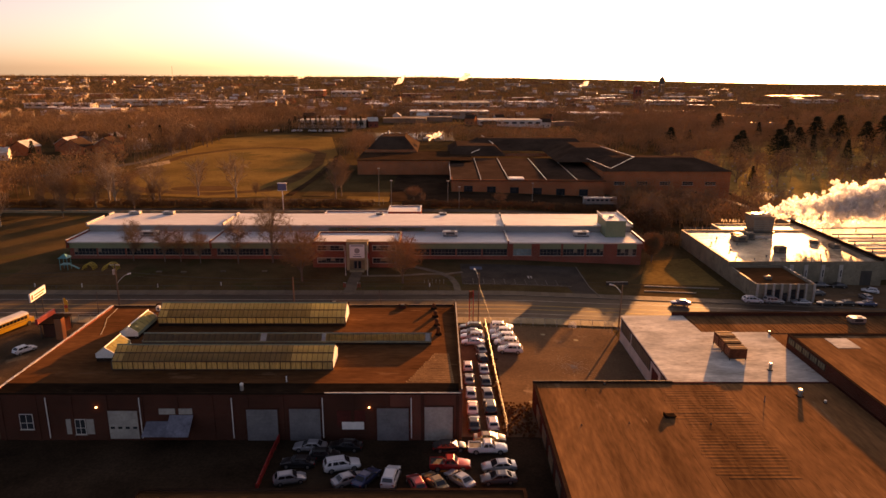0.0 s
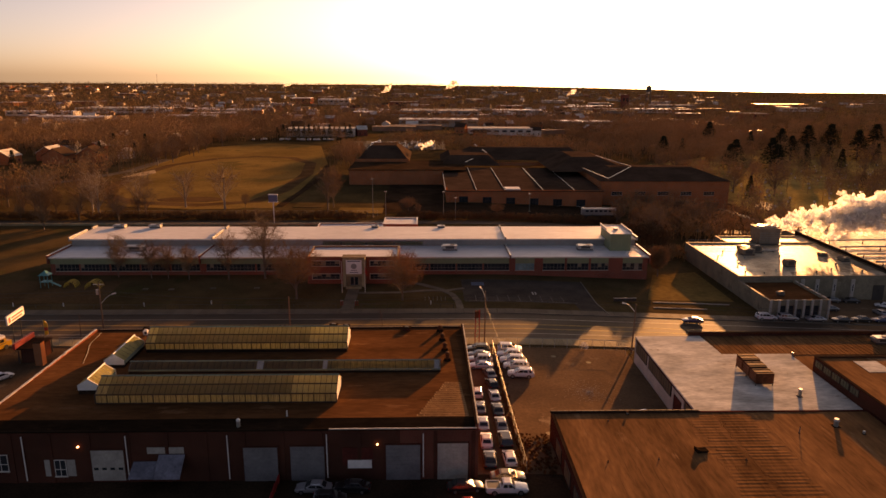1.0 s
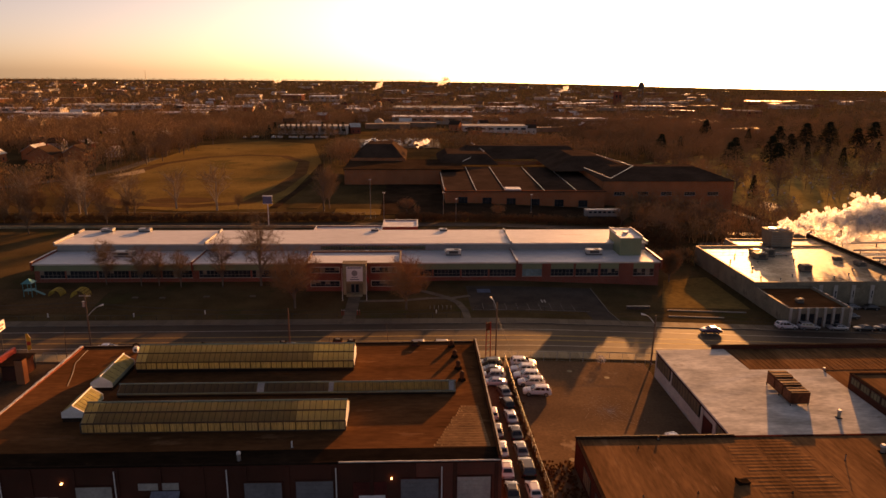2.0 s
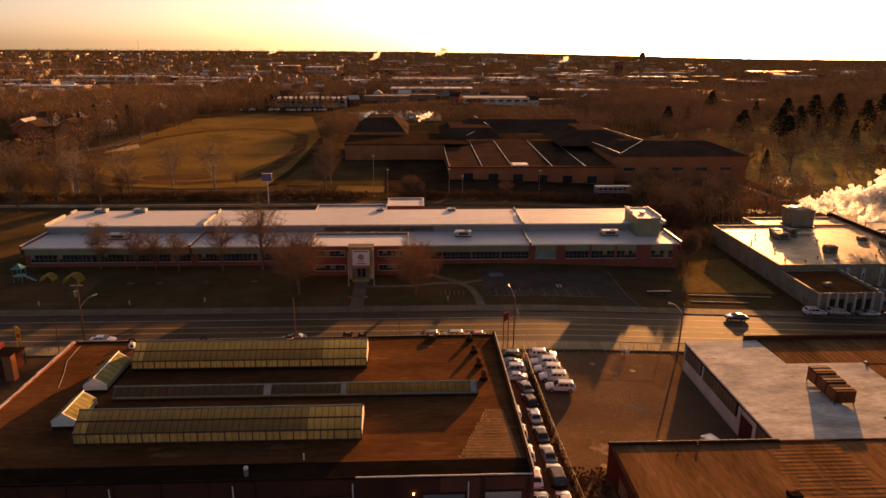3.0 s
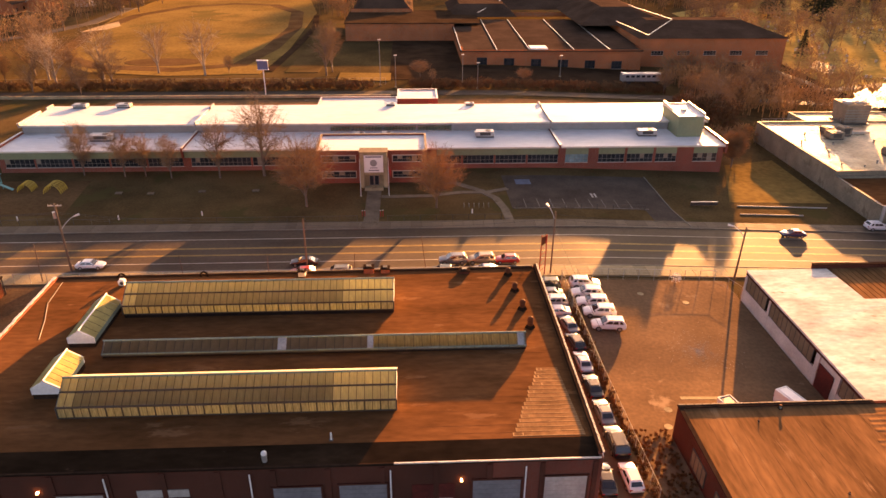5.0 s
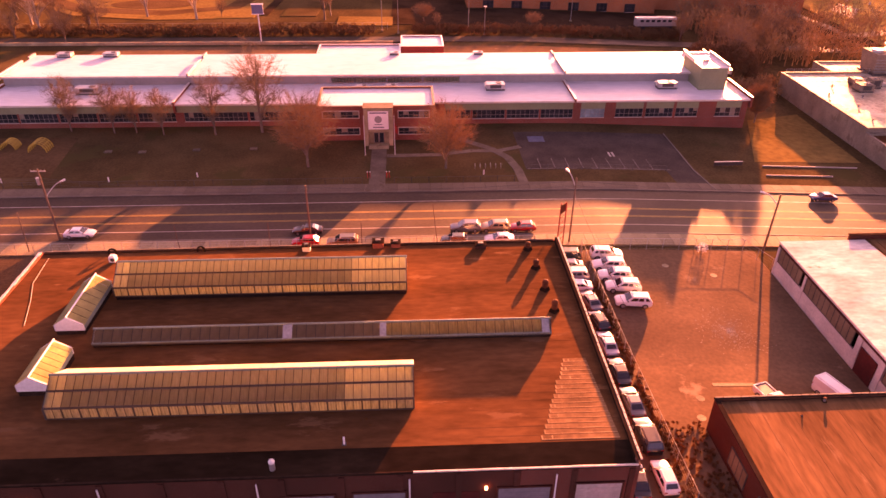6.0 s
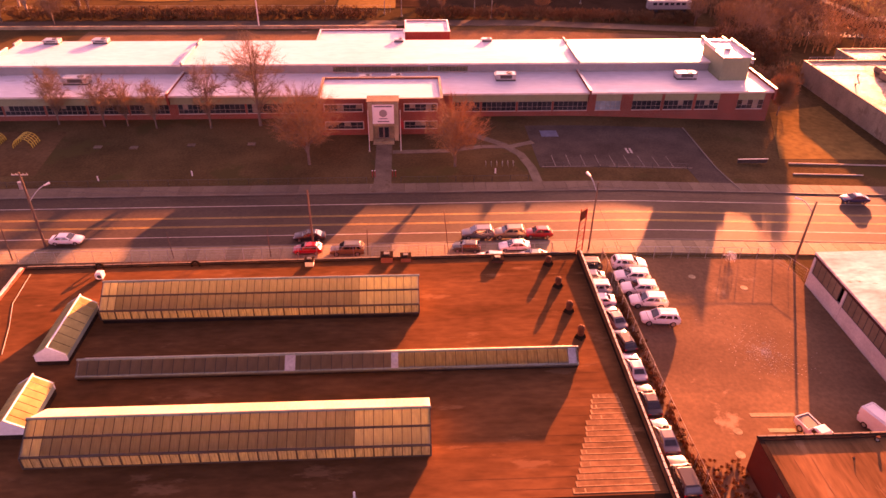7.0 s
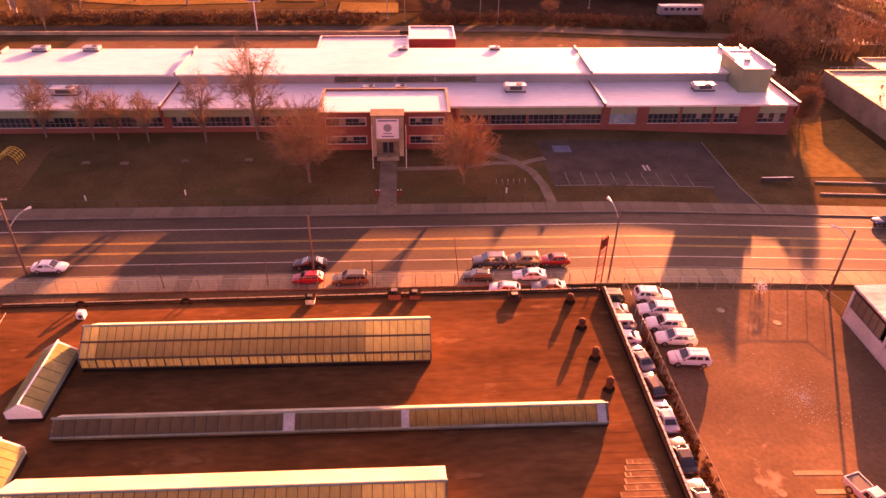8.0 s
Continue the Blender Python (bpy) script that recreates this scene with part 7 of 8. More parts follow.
low = thing("yard_shed", pose(-30, 60, 1.4), "low flat-roofed shed at the yard's edge", "shed")
block(low, -34, 13, 52, 74.4, 1.0, 4.5, MAT["brick_dark"], 0.3, None, MAT["roof_tar"], MAT["coping_dark"], 0.2)
# red canopy, pier, signboard and banner in the side lot
can = thing("kiosk", pose(-78, 136, 0), "small dark kiosk with a red fascia in the side lot", "kiosk")
part("fascia", boxes((-79.9, -79.4, 133.6, 140.4, 3.0, 4.1)), MAT["red"], can, "red fascia board", True)
part("roof", boxes((-79.4, -75.7, 133.9, 140.0, 2.9, 3.1)), MAT["coping_dark"], can, "", True)
part("wall", boxes((-78.9, -76.0, 134.4, 139.6, -0.05, 2.9)), MAT["brick_dark"], can, "", True)
for x, y in ((-79.2, 134.1), (-75.9, 134.1), (-79.2, 139.8), (-75.9, 139.8)):
    bm = bmesh.new()
    tube(bm, (x, y, 0), (x, y, 3.1), 0.1, n=8)
    part("post", bm, MAT["dark_metal"], can, "", True)
pier = thing("brick_pier", pose(-74.9, 133.6, 0), "square orange-brick pier beside the canopy", "pier")
part("shaft", boxes((-0.7, 0.7, -0.7, 0.7, -0.1, 4.6)), MAT["brick_orange"], pier)
part("cap", boxes((-0.8, 0.8, -0.8, 0.8, 4.6, 4.75)), MAT["coping_dark"], pier)
brd = thing("sign_board", pose(-83.4, 141.6, 0, 0, 0, 95), "white and red sign board on two poles", "sign")
for x in (-1.6, 1.6):
    bm = bmesh.new()
    tube(bm, (x, 0, 0), (x, 0, 6.2), 0.1, n=8)
    part("post", bm, MAT["dark_metal"], brd)
f = part("face", boxes((-3.4, 3.4, -0.15, 0.15, 6.2, 8.0)), MAT["sign_white"], brd, "white sign face")
part("print", boxes((-3.0, -2.2, -0.17, -0.152, 6.5, 7.6)), MAT["red"], f, "red printed mark")
part("print", boxes((-1.8, 2.9, -0.17, -0.152, 7.1, 7.4)), MAT["red"], f, "bar of red print")
part("print", boxes((-1.8, 2.4, -0.17, -0.152, 6.5, 6.8)), MAT["red"], f, "bar of red print")
flag = thing("feather_banner", pose(-80.6, 146.0, 0), "tall yellow and red feather banner", "banner")
bm = bmesh.new()
tube(bm, (0, 0, 0), (0, 0, 4.6), 0.03, n=6)
part("pole", bm, MAT["galv"], flag)
bm = bmesh.new()
along_y(bm, [(0.04, 1.2), (0.8, 1.4), (0.85, 3.8), (0.4, 4.6), (0.04, 4.6)], -0.02, 0.02)
part("cloth", bm, MAT["yellow"], flag, "yellow cloth")
part("stripe", boxes((0.06, 0.8, -0.03, -0.021, 2.2, 3.0)), MAT["red"], flag, "red stripe")
blue = thing("pole_sign", pose(-57.6, 263.4, 0), "blue box sign on a tall pale pole", "sign")
bm = bmesh.new()
tube(bm, (0, 0, 0), (0, 0, 8.6), 0.18, n=8)
part("pole", bm, MAT["white"], blue)
part("box", boxes((-1.6, 1.6, -0.4, 0.4, 8.6, 11.2)), MAT["sign_blue"], blue, "blue sign box")
part("border", boxes((-1.75, 1.75, -0.43, 0.43, 11.2, 11.4), (-1.75, 1.75, -0.43, 0.43, 8.45, 8.6)), MAT["white"], blue)
for x0, x1, y in ((56.8, 76.5, 174.0), (55.5, 69.0, 169.6)):
    single("low_kerb_wall", patch(x0, x1, y, y + 0.12, 0.25, 8, 1, 0.5), MAT["stone"], "low pale kerb wall beside the lawn", "wall", "structure")
t = thing("bin_enclosure", pose(46.6, 173.6, ground_z(46.6, 173.6)), "low dark bin enclosure with a pale top rail", "enclosure")
for i in range(6):
    part("board", boxes((i * 0.95, i * 0.95 + 0.9, 0, 0.08, 0.1, 0.85)), MAT["dark_metal"], t)
    part("post", boxes((i * 0.95 - 0.06, i * 0.95 - 0.005, -0.05, 0.1, -0.1, 0.9)), MAT["dark_metal"], t)
part("top_rail", boxes((-0.06, 5.7, -0.05, 0.12, 0.905, 0.97)), MAT["coping"], t)
for x, y in ((30.9, 134.0), (19.0, 107.9), (17.9, 104.7), (24.4, 136.5)):
    bm = bmesh.new()
    tube(bm, (0, 0, 0), (0, 0, 0.05), 0.5, 0.5, 18)
    t = single("manhole_cover", bm, MAT["concrete"], "round pale manhole cover in the asphalt", "manhole", at=pose(x, y, ground_z(x, y) + 0.02))
for x, y in ((-73.8, 181.8), (-67.0, 181.4), (-56.5, 182.2), (-45.2, 182.4)):
    t = single("ground_hatch", boxes((-0.7, 0.7, -0.5, 0.5, 0, 0.22)), MAT["walk"], "low concrete hatch in the lawn", "hatch", at=pose(x, y, 0.02))
for x, y in ((-68.8, 168.1), (-53.2, 169.6), (0.2, 169.0), (-100, 168.4), (-88, 168.2)):
    bm = bmesh.new()
    tube(bm, (0, 0, 0), (0, 0, 0.9), 0.14, 0.12, 8)
    single("marker_post", bm, MAT["white"], "short white marker post in the lawn", "post", at=pose(x, y, 0.02))
for i in range(6):
    bm = bmesh.new()
    for s in (-0.4, 0.4):
        tube(bm, (s, 0, 0), (s, 0, 0.8), 0.03, n=5)
    tube(bm, (-0.4, 0, 0.8), (0.4, 0, 0.8), 0.03, n=5)
    single("bike_hoop", bm, MAT["galv"], "plain steel bike hoop on the lawn", "bike rack", group="bike hoops", at=pose(-1.2 + i * 1.0, 172.0, 0.02, 0, 0, 90))

GRIT = (27.8, 120.8)
SILLS = ((21.4, 26.4, 110.0), (22.4, 25.4, 107.7))
# pale grit scattered over the lot, thickest at its middle
grit_rng = random.Random(52)
verts, faces = [], []
for k in range(700):
    a, d = grit_rng.uniform(0, 6.28), abs(grit_rng.gauss(0, 1))
    x, y = GRIT[0] + 2.6 * d * math.cos(a), GRIT[1] + 3.0 * d * math.sin(a)
    z, w = ground_z(x, y) + 0.045, grit_rng.uniform(0.03, 0.095)
    j = len(verts)
    verts += [(x - w, y - w, z - 0.03), (x + w, y - w * 0.6, z - 0.03), (x + w * 0.7, y + w, z - 0.03), (x - w * 0.8, y + w * 0.8, z - 0.03), (x, y, z + w * 0.35)]
    faces += [(j, j + 1, j + 4), (j + 1, j + 2, j + 4), (j + 2, j + 3, j + 4), (j + 3, j, j + 4)]
me = bpy.data.meshes.new("grit")
me.from_pydata(verts, [], faces)
me.materials.append(MAT["stone"])
tagged(new("grit", me), "pale grit and glass scattered on the lot", "grit", "", "stuff")
# Pale colour of these flat strips stands in for raised edges catching sun
for x0, x1, y in SILLS:
    single("concrete_sill", patch(x0, x1, y, y + 0.55, 0.06, 6, 2, 0.2), MAT["concrete"], "flat concrete strip in the lot, pale for caught sun", "strip", "structure")
shrub_rng = random.Random(31)
t = thing("shrub", pose(31.5, 140.6, ground_z(31.5, 140.6)), "pale frosted shrub tangled in the lot fence", "shrub")
bm = bmesh.new()
for k in range(9):
    a, r = shrub_rng.uniform(0, 6.28), shrub_rng.uniform(0.2, 0.7)
    tube(bm, (0, 0, -0.05), (r * math.cos(a), r * math.sin(a), shrub_rng.uniform(0.7, 1.3)), 0.025, 0.01, 4)
part("stem", bm, MAT["bark"], t)
bm = bmesh.new()
for k in range(170):
    a, r, z = shrub_rng.uniform(0, 6.28), 0.85 * math.sqrt(shrub_rng.random()), shrub_rng.uniform(0.25, 1.6)
    r *= 1.15 - abs(z - 0.8) * 0.6
    c = Vector((r * math.cos(a), r * math.sin(a), z))
    d1, d2 = (Vector((shrub_rng.uniform(-1, 1), shrub_rng.uniform(-1, 1), shrub_rng.uniform(-1, 1))).normalized() * w for w in (0.16, 0.05))
    bm.faces.new([bm.verts.new(p) for p in (c - d1, c + d2, c + d1, c - d2)])
part("foliage", bm, MAT["sign_white"], t, "pale frosted leaves")

# climbing frames
for x, y, s in ((-87.6, 183.4, 0.75), (-94.0, 184.6, 0.62)):
    t = thing("climbing_dome", pose(x, y, 0.05), "yellow tubular climbing frame in the play court", "playground")
    for k in range(5):
        bm = bmesh.new()
        sweep(bm, [(2.4 * s * math.cos(math.pi * i / 8), -2.0 * s + k * 1.0 * s, 2.6 * s * math.sin(math.pi * i / 8)) for i in range(9)], 0.07, 6)
        part("arch", bm, MAT["play_yellow"], t)
    for i in range(1, 8):
        a = math.pi * i / 8
        bm = bmesh.new()
        tube(bm, (2.4 * s * math.cos(a), -2.0 * s, 2.6 * s * math.sin(a)), (2.4 * s * math.cos(a), 2.0 * s, 2.6 * s * math.sin(a)), 0.05, n=5)
        part("rung", bm, MAT["play_yellow"], t)
t = thing("play_tower", pose(-100.2, 184.0, 0.05), "teal play tower with a slide", "playground")
for x in (-1, 1):
    for y in (-1, 1):
        bm = bmesh.new()
        tube(bm, (x, y, 0), (x, y, 3.4), 0.08, n=6)
        part("post", bm, MAT["play_teal"], t)
part("deck", boxes((-1.1, 1.1, -1.1, 1.1, 1.5, 1.62)), MAT["play_teal"], t)
bm = bmesh.new()
bmesh.ops.create_cone(bm, cap_ends=True, segments=4, radius1=1.9, radius2=0.05, depth=1.1, matrix=Matrix.Translation((0, 0, 3.95)) @ Matrix.Rotation(radians(45), 4, "Z"))
part("roof", bm, MAT["play_teal"], t)
bm = bmesh.new()
along_y(bm, [(1.0, 1.5), (3.6, 0.2), (3.6, 0.3), (1.0, 1.6)], -0.4, 0.4)
part("slide", bm, MAT["play_teal"], t)

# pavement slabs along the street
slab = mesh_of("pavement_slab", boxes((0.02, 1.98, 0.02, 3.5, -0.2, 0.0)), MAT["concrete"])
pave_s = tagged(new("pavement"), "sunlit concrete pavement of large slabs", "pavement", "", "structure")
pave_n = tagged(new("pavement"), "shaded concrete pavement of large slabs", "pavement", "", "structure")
# North slabs take grimier, darker concrete that also holds their shade
slab_grimy_shaded = slab.copy()
slab_grimy_shaded.materials.clear()
slab_grimy_shaded.materials.append(MAT["walk"])
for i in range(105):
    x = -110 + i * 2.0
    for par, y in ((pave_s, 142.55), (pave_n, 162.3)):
        ob = new("slab", slab if par is pave_s else slab_grimy_shaded)
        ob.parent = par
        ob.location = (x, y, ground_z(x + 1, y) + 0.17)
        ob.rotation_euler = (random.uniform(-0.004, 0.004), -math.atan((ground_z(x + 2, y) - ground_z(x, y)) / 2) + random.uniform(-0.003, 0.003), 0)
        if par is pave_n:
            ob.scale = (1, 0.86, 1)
single("pavement_rest", patch(100, 420, 142.6, 146.1, 0.15, 30, 1), MAT["concrete"], "concrete pavement farther along the street", "pavement", "structure")

for x, y, h in ((-21.7, 277.3, 15.0), (-16.5, 274.4, 10.5), (6.3, 280.5, 9.5), (10.7, 272.0, 8.5), (42.8, 293.1, 7.5)):
    t = thing("light_pole", pose(x, y, ground_z(x, y)), "slim pale light pole behind the school", "light pole", "light poles behind the school")
    bm = bmesh.new()
    tube(bm, (0, 0, -0.1), (0, 0, h), 0.13, 0.07, 8)
    part("pole", bm, MAT["frame_grey"], t)
    part("lamp_head", boxes((-0.5, 0.5, -0.2, 0.2, h, h + 0.22)), MAT["galv"], t)
    part("base", boxes((-0.35, 0.35, -0.35, 0.35, -0.1, 0.4)), MAT["concrete"], t)

# ---- trees ----
def bare_tree(seed, h, width, trunk_r, limbs, branches, twigs, base=0.2):
    """Trunk, limbs and branches as one mesh; fine twigs as corners and faces of another."""
    rng = random.Random(seed)
    wood = bmesh.new()
    verts, faces = [], []
    mid, rad = Vector((0, 0, h * 0.60)), Vector((width / 2, width / 2, h * 0.40))

    def inside(low):
        while True:
            v = Vector((rng.uniform(-1, 1), rng.uniform(-1, 1), rng.uniform(-0.75, 1)))
            if low < v.length < 1:
                k = 1 - 0.35 * max(0.0, -v.z)
                return mid + Vector((v.x * rad.x * k, v.y * rad.y * k, v.z * rad.z))

    def curve(p, c, q, n):
        return [(p * (1 - u) ** 2 + c * 2 * u * (1 - u) + q * u * u) for u in (i / n for i in range(n + 1))]

    def limb(pts, r0, r1, sides):
        n = len(pts) - 1
        for i in range(n):
            tube(wood, pts[i], pts[i + 1], r0 + (r1 - r0) * i / n, r0 + (r1 - r0) * (i + 1) / n, sides, caps=False)

    lean = Vector((rng.uniform(-0.4, 0.4), rng.uniform(-0.4, 0.4), h * 0.62))
    stem = curve(Vector((0, 0, -0.3)), Vector((0, 0, h * 0.3)), lean, 6)
    limb(stem, trunk_r, trunk_r * 0.35, 7)
    arms = []
    for i in range(limbs):
        u = base + (0.95 - base) * rng.random() ** 1.4
        p = stem[min(5, int(u * 6))].lerp(stem[min(6, int(u * 6) + 1)], u * 6 % 1)
        q = inside(0.55)
        if q.z < p.z + 0.6:
            q.z = p.z + rng.uniform(0.6, 2.0)
        c = Vector((p.x + (q.x - p.x) * 0.34, p.y + (q.y - p.y) * 0.34, p.z + (q.z - p.z) * 0.62)) + (q - p).cross(Vector((0, 0, 1))) * rng.uniform(-0.1, 0.1)
        pts = curve(p, c, q, 6)
        limb(pts, trunk_r * 0.36 * (1.15 - u), 0.018, 5)
        arms.append(pts)
    for i in range(branches):
        tip = inside(0.25)
        pts = min((a for a in rng.sample(arms, min(6, len(arms)))), key=lambda a: (a[4] - tip).length)
        k = rng.randint(1, 5)
        p = pts[k]
        c = p.lerp(tip, 0.45) + Vector((rng.uniform(-0.4, 0.4), rng.uniform(-0.4, 0.4), rng.uniform(-0.1, 0.5)))
        path = curve(p, c, tip, 4)
        limb(path, 0.03, 0.01, 3)
        for j in range(twigs):
            u = rng.uniform(0.2, 1.0)
            e = path[min(3, int(u * 4))].lerp(path[min(4, int(u * 4) + 1)], u * 4 % 1)
            w = ((tip - mid).normalized() * 0.5 + Vector((rng.uniform(-1, 1), rng.uniform(-1, 1), rng.uniform(-0.3, 1.0)))).normalized()
            ln = rng.uniform(0.4, 1.3)
            side = w.orthogonal().normalized() * rng.uniform(0.007, 0.016)
            n = len(verts)
            verts += [tuple(e - side), tuple(e + side), tuple(e + w * ln)]
            faces.append((n, n + 1, n + 2))
    return mesh_of("trunk", wood, MAT["bark"]), verts, faces


def twig_mesh(verts, faces, mat):
    me = bpy.data.meshes.new("crown")
    me.from_pydata(verts, [], faces)
    me.materials.append(mat)
    return me


TREES = {}
for key, seed, h, width, r, limbs, branches, twigs, mat, bark in (("slim", 3, 9.5, 7.0, 0.17, 15, 150, 30, "twig", "bark"), ("tall", 8, 15.0, 12.5, 0.28, 22, 240, 32, "twig", "bark"), ("round", 14, 10.5, 15.0, 0.26, 22, 300, 50, "twig_red", "bark"), ("dense", 41, 9.8, 6.6, 0.2, 26, 420, 90, "twig_red", "bark"), ("pale", 21, 14.0, 11.0, 0.3, 16, 150, 26, "twig", "bark_pale"), ("wide", 33, 12.0, 12.5, 0.32, 16, 130, 32, "twig", "bark")):
    trunk, v, f = bare_tree(seed, h, width, r, limbs, branches, twigs)
    trunk.materials[0] = MAT[bark]
    TREES[key] = (trunk, twig_mesh(v, f, MAT[mat]))
TREE_WORDS = {"dense": "dense round-topped shrubby tree", "slim": "slim bare street tree with fine twigs", "tall": "tall bare tree with upright branches", "round": "round-crowned tree with russet twigs", "pale": "bare tree with pale mottled bark", "wide": "wide bare tree with brown twigs"}


def tree(key, x, y, scale=1.0, turn=0.0, where="", tall=1.0):
    trunk, crown = TREES[key]
    t = thing("tree", pose(x, y, ground_z(x, y), 0, 0, turn) @ Matrix.Diagonal((scale, scale, scale * tall, 1)), TREE_WORDS[key] + where, "tree", "bare trees")
    for n, me in (("trunk", trunk), ("crown", crown)):
        o = new(n, me)
        o.parent = t
    return t


SCH = " before the school"
for key, x, y, s, a in (("slim", -85.5, 193.2, 1.2, 10), ("slim", -76.0, 191.8, 1.1, 80), ("slim", -71.5, 192.0, 1.0, 200), ("slim", -65.4, 190.6, 1.0, 140), ("slim", -54.6, 190.4, 1.4, 250), ("tall", -45.0, 191.4, 1.25, 20), ("round", -33.2, 173.4, 1.08, 0), ("round", -6.8, 171.9, 0.95, 130)):
    tree(key, x, y, s, a, SCH, 1.35 if key == "round" else 1.1)
for key, x, y, s, a in (("pale", -118, 289, 1.45, 0), ("wide", -112, 281, 1.1, 50), ("pale", -102, 298, 1.4, 100), ("pale", -84.5, 294, 1.55, 200), ("slim", -76.8, 297, 0.7, 20), ("pale", -136, 288, 1.4, 70), ("wide", -144, 295, 1.3, 170), ("pale", -128, 276, 1.5, 250), ("pale", -153, 284, 1.5, 310), ("tall", -150, 276, 1.0, 10), ("wide", -133, 270, 0.9, 290), ("tall", -126, 284, 1.0, 220), ("wide", -158, 286, 1.1, 10), ("slim", -4, 281, 0.55, 40), ("round", -8, 290, 0.6, 60), ("round", 28, 283, 0.5, 10)):
    tree(key, x, y, s, a, " by the field")
tree("dense", 66.0, 198.6, 1.0, 0, " beside the school")
tree("wide", -41.5, 293, 1.05, 30, " by the field", 1.5)
tree("slim", -40.0, 299, 1.6, 120, " by the field", 1.2)
rng = random.Random(5)
for i in range(34):
    x, y = rng.uniform(-215, -112), rng.uniform(225, 300)
    if x > -118 and y < 262:
        continue
    tree(rng.choice(("wide", "tall", "slim", "pale")), x, y, rng.uniform(0.7, 1.15), rng.uniform(0, 360), " in a thicket")
for i in range(26):
    x, y = rng.uniform(64, 82), rng.uniform(226, 300)
    tree(rng.choice(("wide", "tall", "slim")), x + rng.uniform(0, 1) * (y - 226) * 0.7, y, rng.uniform(0.7, 1.05), rng.uniform(0, 360), " behind the plant")
for i in range(16):
    tree(rng.choice(("wide", "tall")), rng.uniform(-178, -160), rng.uniform(320, 560), rng.uniform(0.9, 1.3), rng.uniform(0, 360), " by the field")
for i in range(44):
    tree(rng.choice(("wide", "tall", "wide", "pale")), rng.uniform(140, 330), rng.uniform(230, 480), rng.uniform(0.8, 1.35), rng.uniform(0, 360), " on dry grass")


def woods(name, n, region, hmin, hmax, blades, blade, label, mat, seed, avoid=(), fat=0.10):
    """Far bare woodland as one mesh of trunks and brush-like crowns."""
    r = np.random.RandomState(seed)
    verts, faces = [], []
    k = 0
    made = 0
    while made < n:
        x, y = region(r)
        if any(a <= x <= b and c <= y <= d for a, b, c, d in avoid):
            continue
        made += 1
        z = ground_z(x, y) + (noise.noise((x * 0.004, y * 0.004, 3.1)) * 2.0) * smooth(230, 900, max(abs(x), abs(y - 150)))
        h = r.uniform(hmin, hmax)
        w = h * r.uniform(0.28, 0.42)
        q = min(0.2, h * 0.04)
        verts += [(x - q, y, z - 0.3), (x + q, y, z - 0.3), (x, y, z + h * 0.7)]
        faces.append((k, k + 1, k + 2))
        k += 3
        for _ in range(blades):
            a, u = r.uniform(0, 2 * math.pi), r.uniform(0.15, 1) ** 0.6
            cz = z + h * r.uniform(0.3, 0.86)
            rad = w * u * math.sin(math.pi * min(0.95, max(0.12, (cz - z) / h - 0.02)))
            cx, cy = x + rad * math.cos(a), y + rad * math.sin(a)
            ln = blade * r.uniform(0.6, 1.3)
            dx, dy = math.cos(a) * 0.5 + r.uniform(-0.4, 0.4), math.sin(a) * 0.5 + r.uniform(-0.4, 0.4)
            b = r.uniform(0, math.pi)
            t = blade * fat * r.uniform(0.6, 1.5)
            tx, ty = math.cos(b) * t, math.sin(b) * t
            verts += [(cx - tx, cy - ty, cz), (cx + tx, cy + ty, cz), (cx + dx * ln, cy + dy * ln, cz + ln * r.uniform(0.3, 1.0))]
            faces.append((k, k + 1, k + 2))
            k += 3
    me = bpy.data.meshes.new(name)
    me.from_pydata(verts, [], faces)
    me.materials.append(MAT[mat])
    return tagged(new(name, me), label, "woods", "", "stuff")


KEEP = ((-275, -205, 425, 492), (-262, -188, 345, 430), (-172, -36, 262, 600), (-46, 142, 262, 470), (-60, 20, 470, 520), (-135, -60, 630, 700))
woods("west_woods", 5600, lambda r: (r.uniform(-620, -165), r.uniform(215, 760)), 9, 17, 70, 1.5, "brown bare woodland west of the school", "woods", 1, KEEP)
woods("north_woods", 4600, lambda r: (r.uniform(-330, 340), r.uniform(500, 900)), 8, 15, 52, 1.8, "brown bare woodland beyond the field", "woods", 2, KEEP + ((-70, 140, 600, 780),))
woods("east_woods", 1050, lambda r: (r.uniform(140, 640), r.uniform(300, 900)), 10, 20, 320, 0.85, "scattered bare trees on dry grass to the east", "woods", 3, KEEP, 0.2)
woods("thicket", 260, lambda r: (r.uniform(82, 150), r.uniform(228, 318)), 5, 11, 50, 1.5, "bare thicket behind the plant", "woods", 7, ((78, 192, 180, 246), (60, 140, 300, 420)))
woods("hedge", 1500, lambda r: (r.uniform(-190, 75), r.uniform(271, 278)), 0.8, 3.2, 44, 0.7, "scrubby bare hedge along the back street", "woods_dark", 9, ((-24, -12, 270, 290),), 0.14)
woods("far_woods", 15000, lambda r: (lambda y: (r.uniform(-0.85, 0.95) * y, y))(900 + 3900 * r.uniform(0, 1) ** 1.3), 9, 17, 14, 4.5, "far brown woodland towards the horizon", "woods", 4)
woods("grove", 70, lambda r: (r.uniform(-60, -44), r.uniform(425, 520)), 8, 14, 110, 1.3, "grove of bare trees beside the playing field", "woods", 15)
woods("lot_brush", 260, lambda r: (12.6 + r.normal(0, 0.35), r.uniform(93, 132)), 0.3, 0.75, 70, 0.2, "rust-brown dry brush along the fence", "brush", 11, (), 0.22)
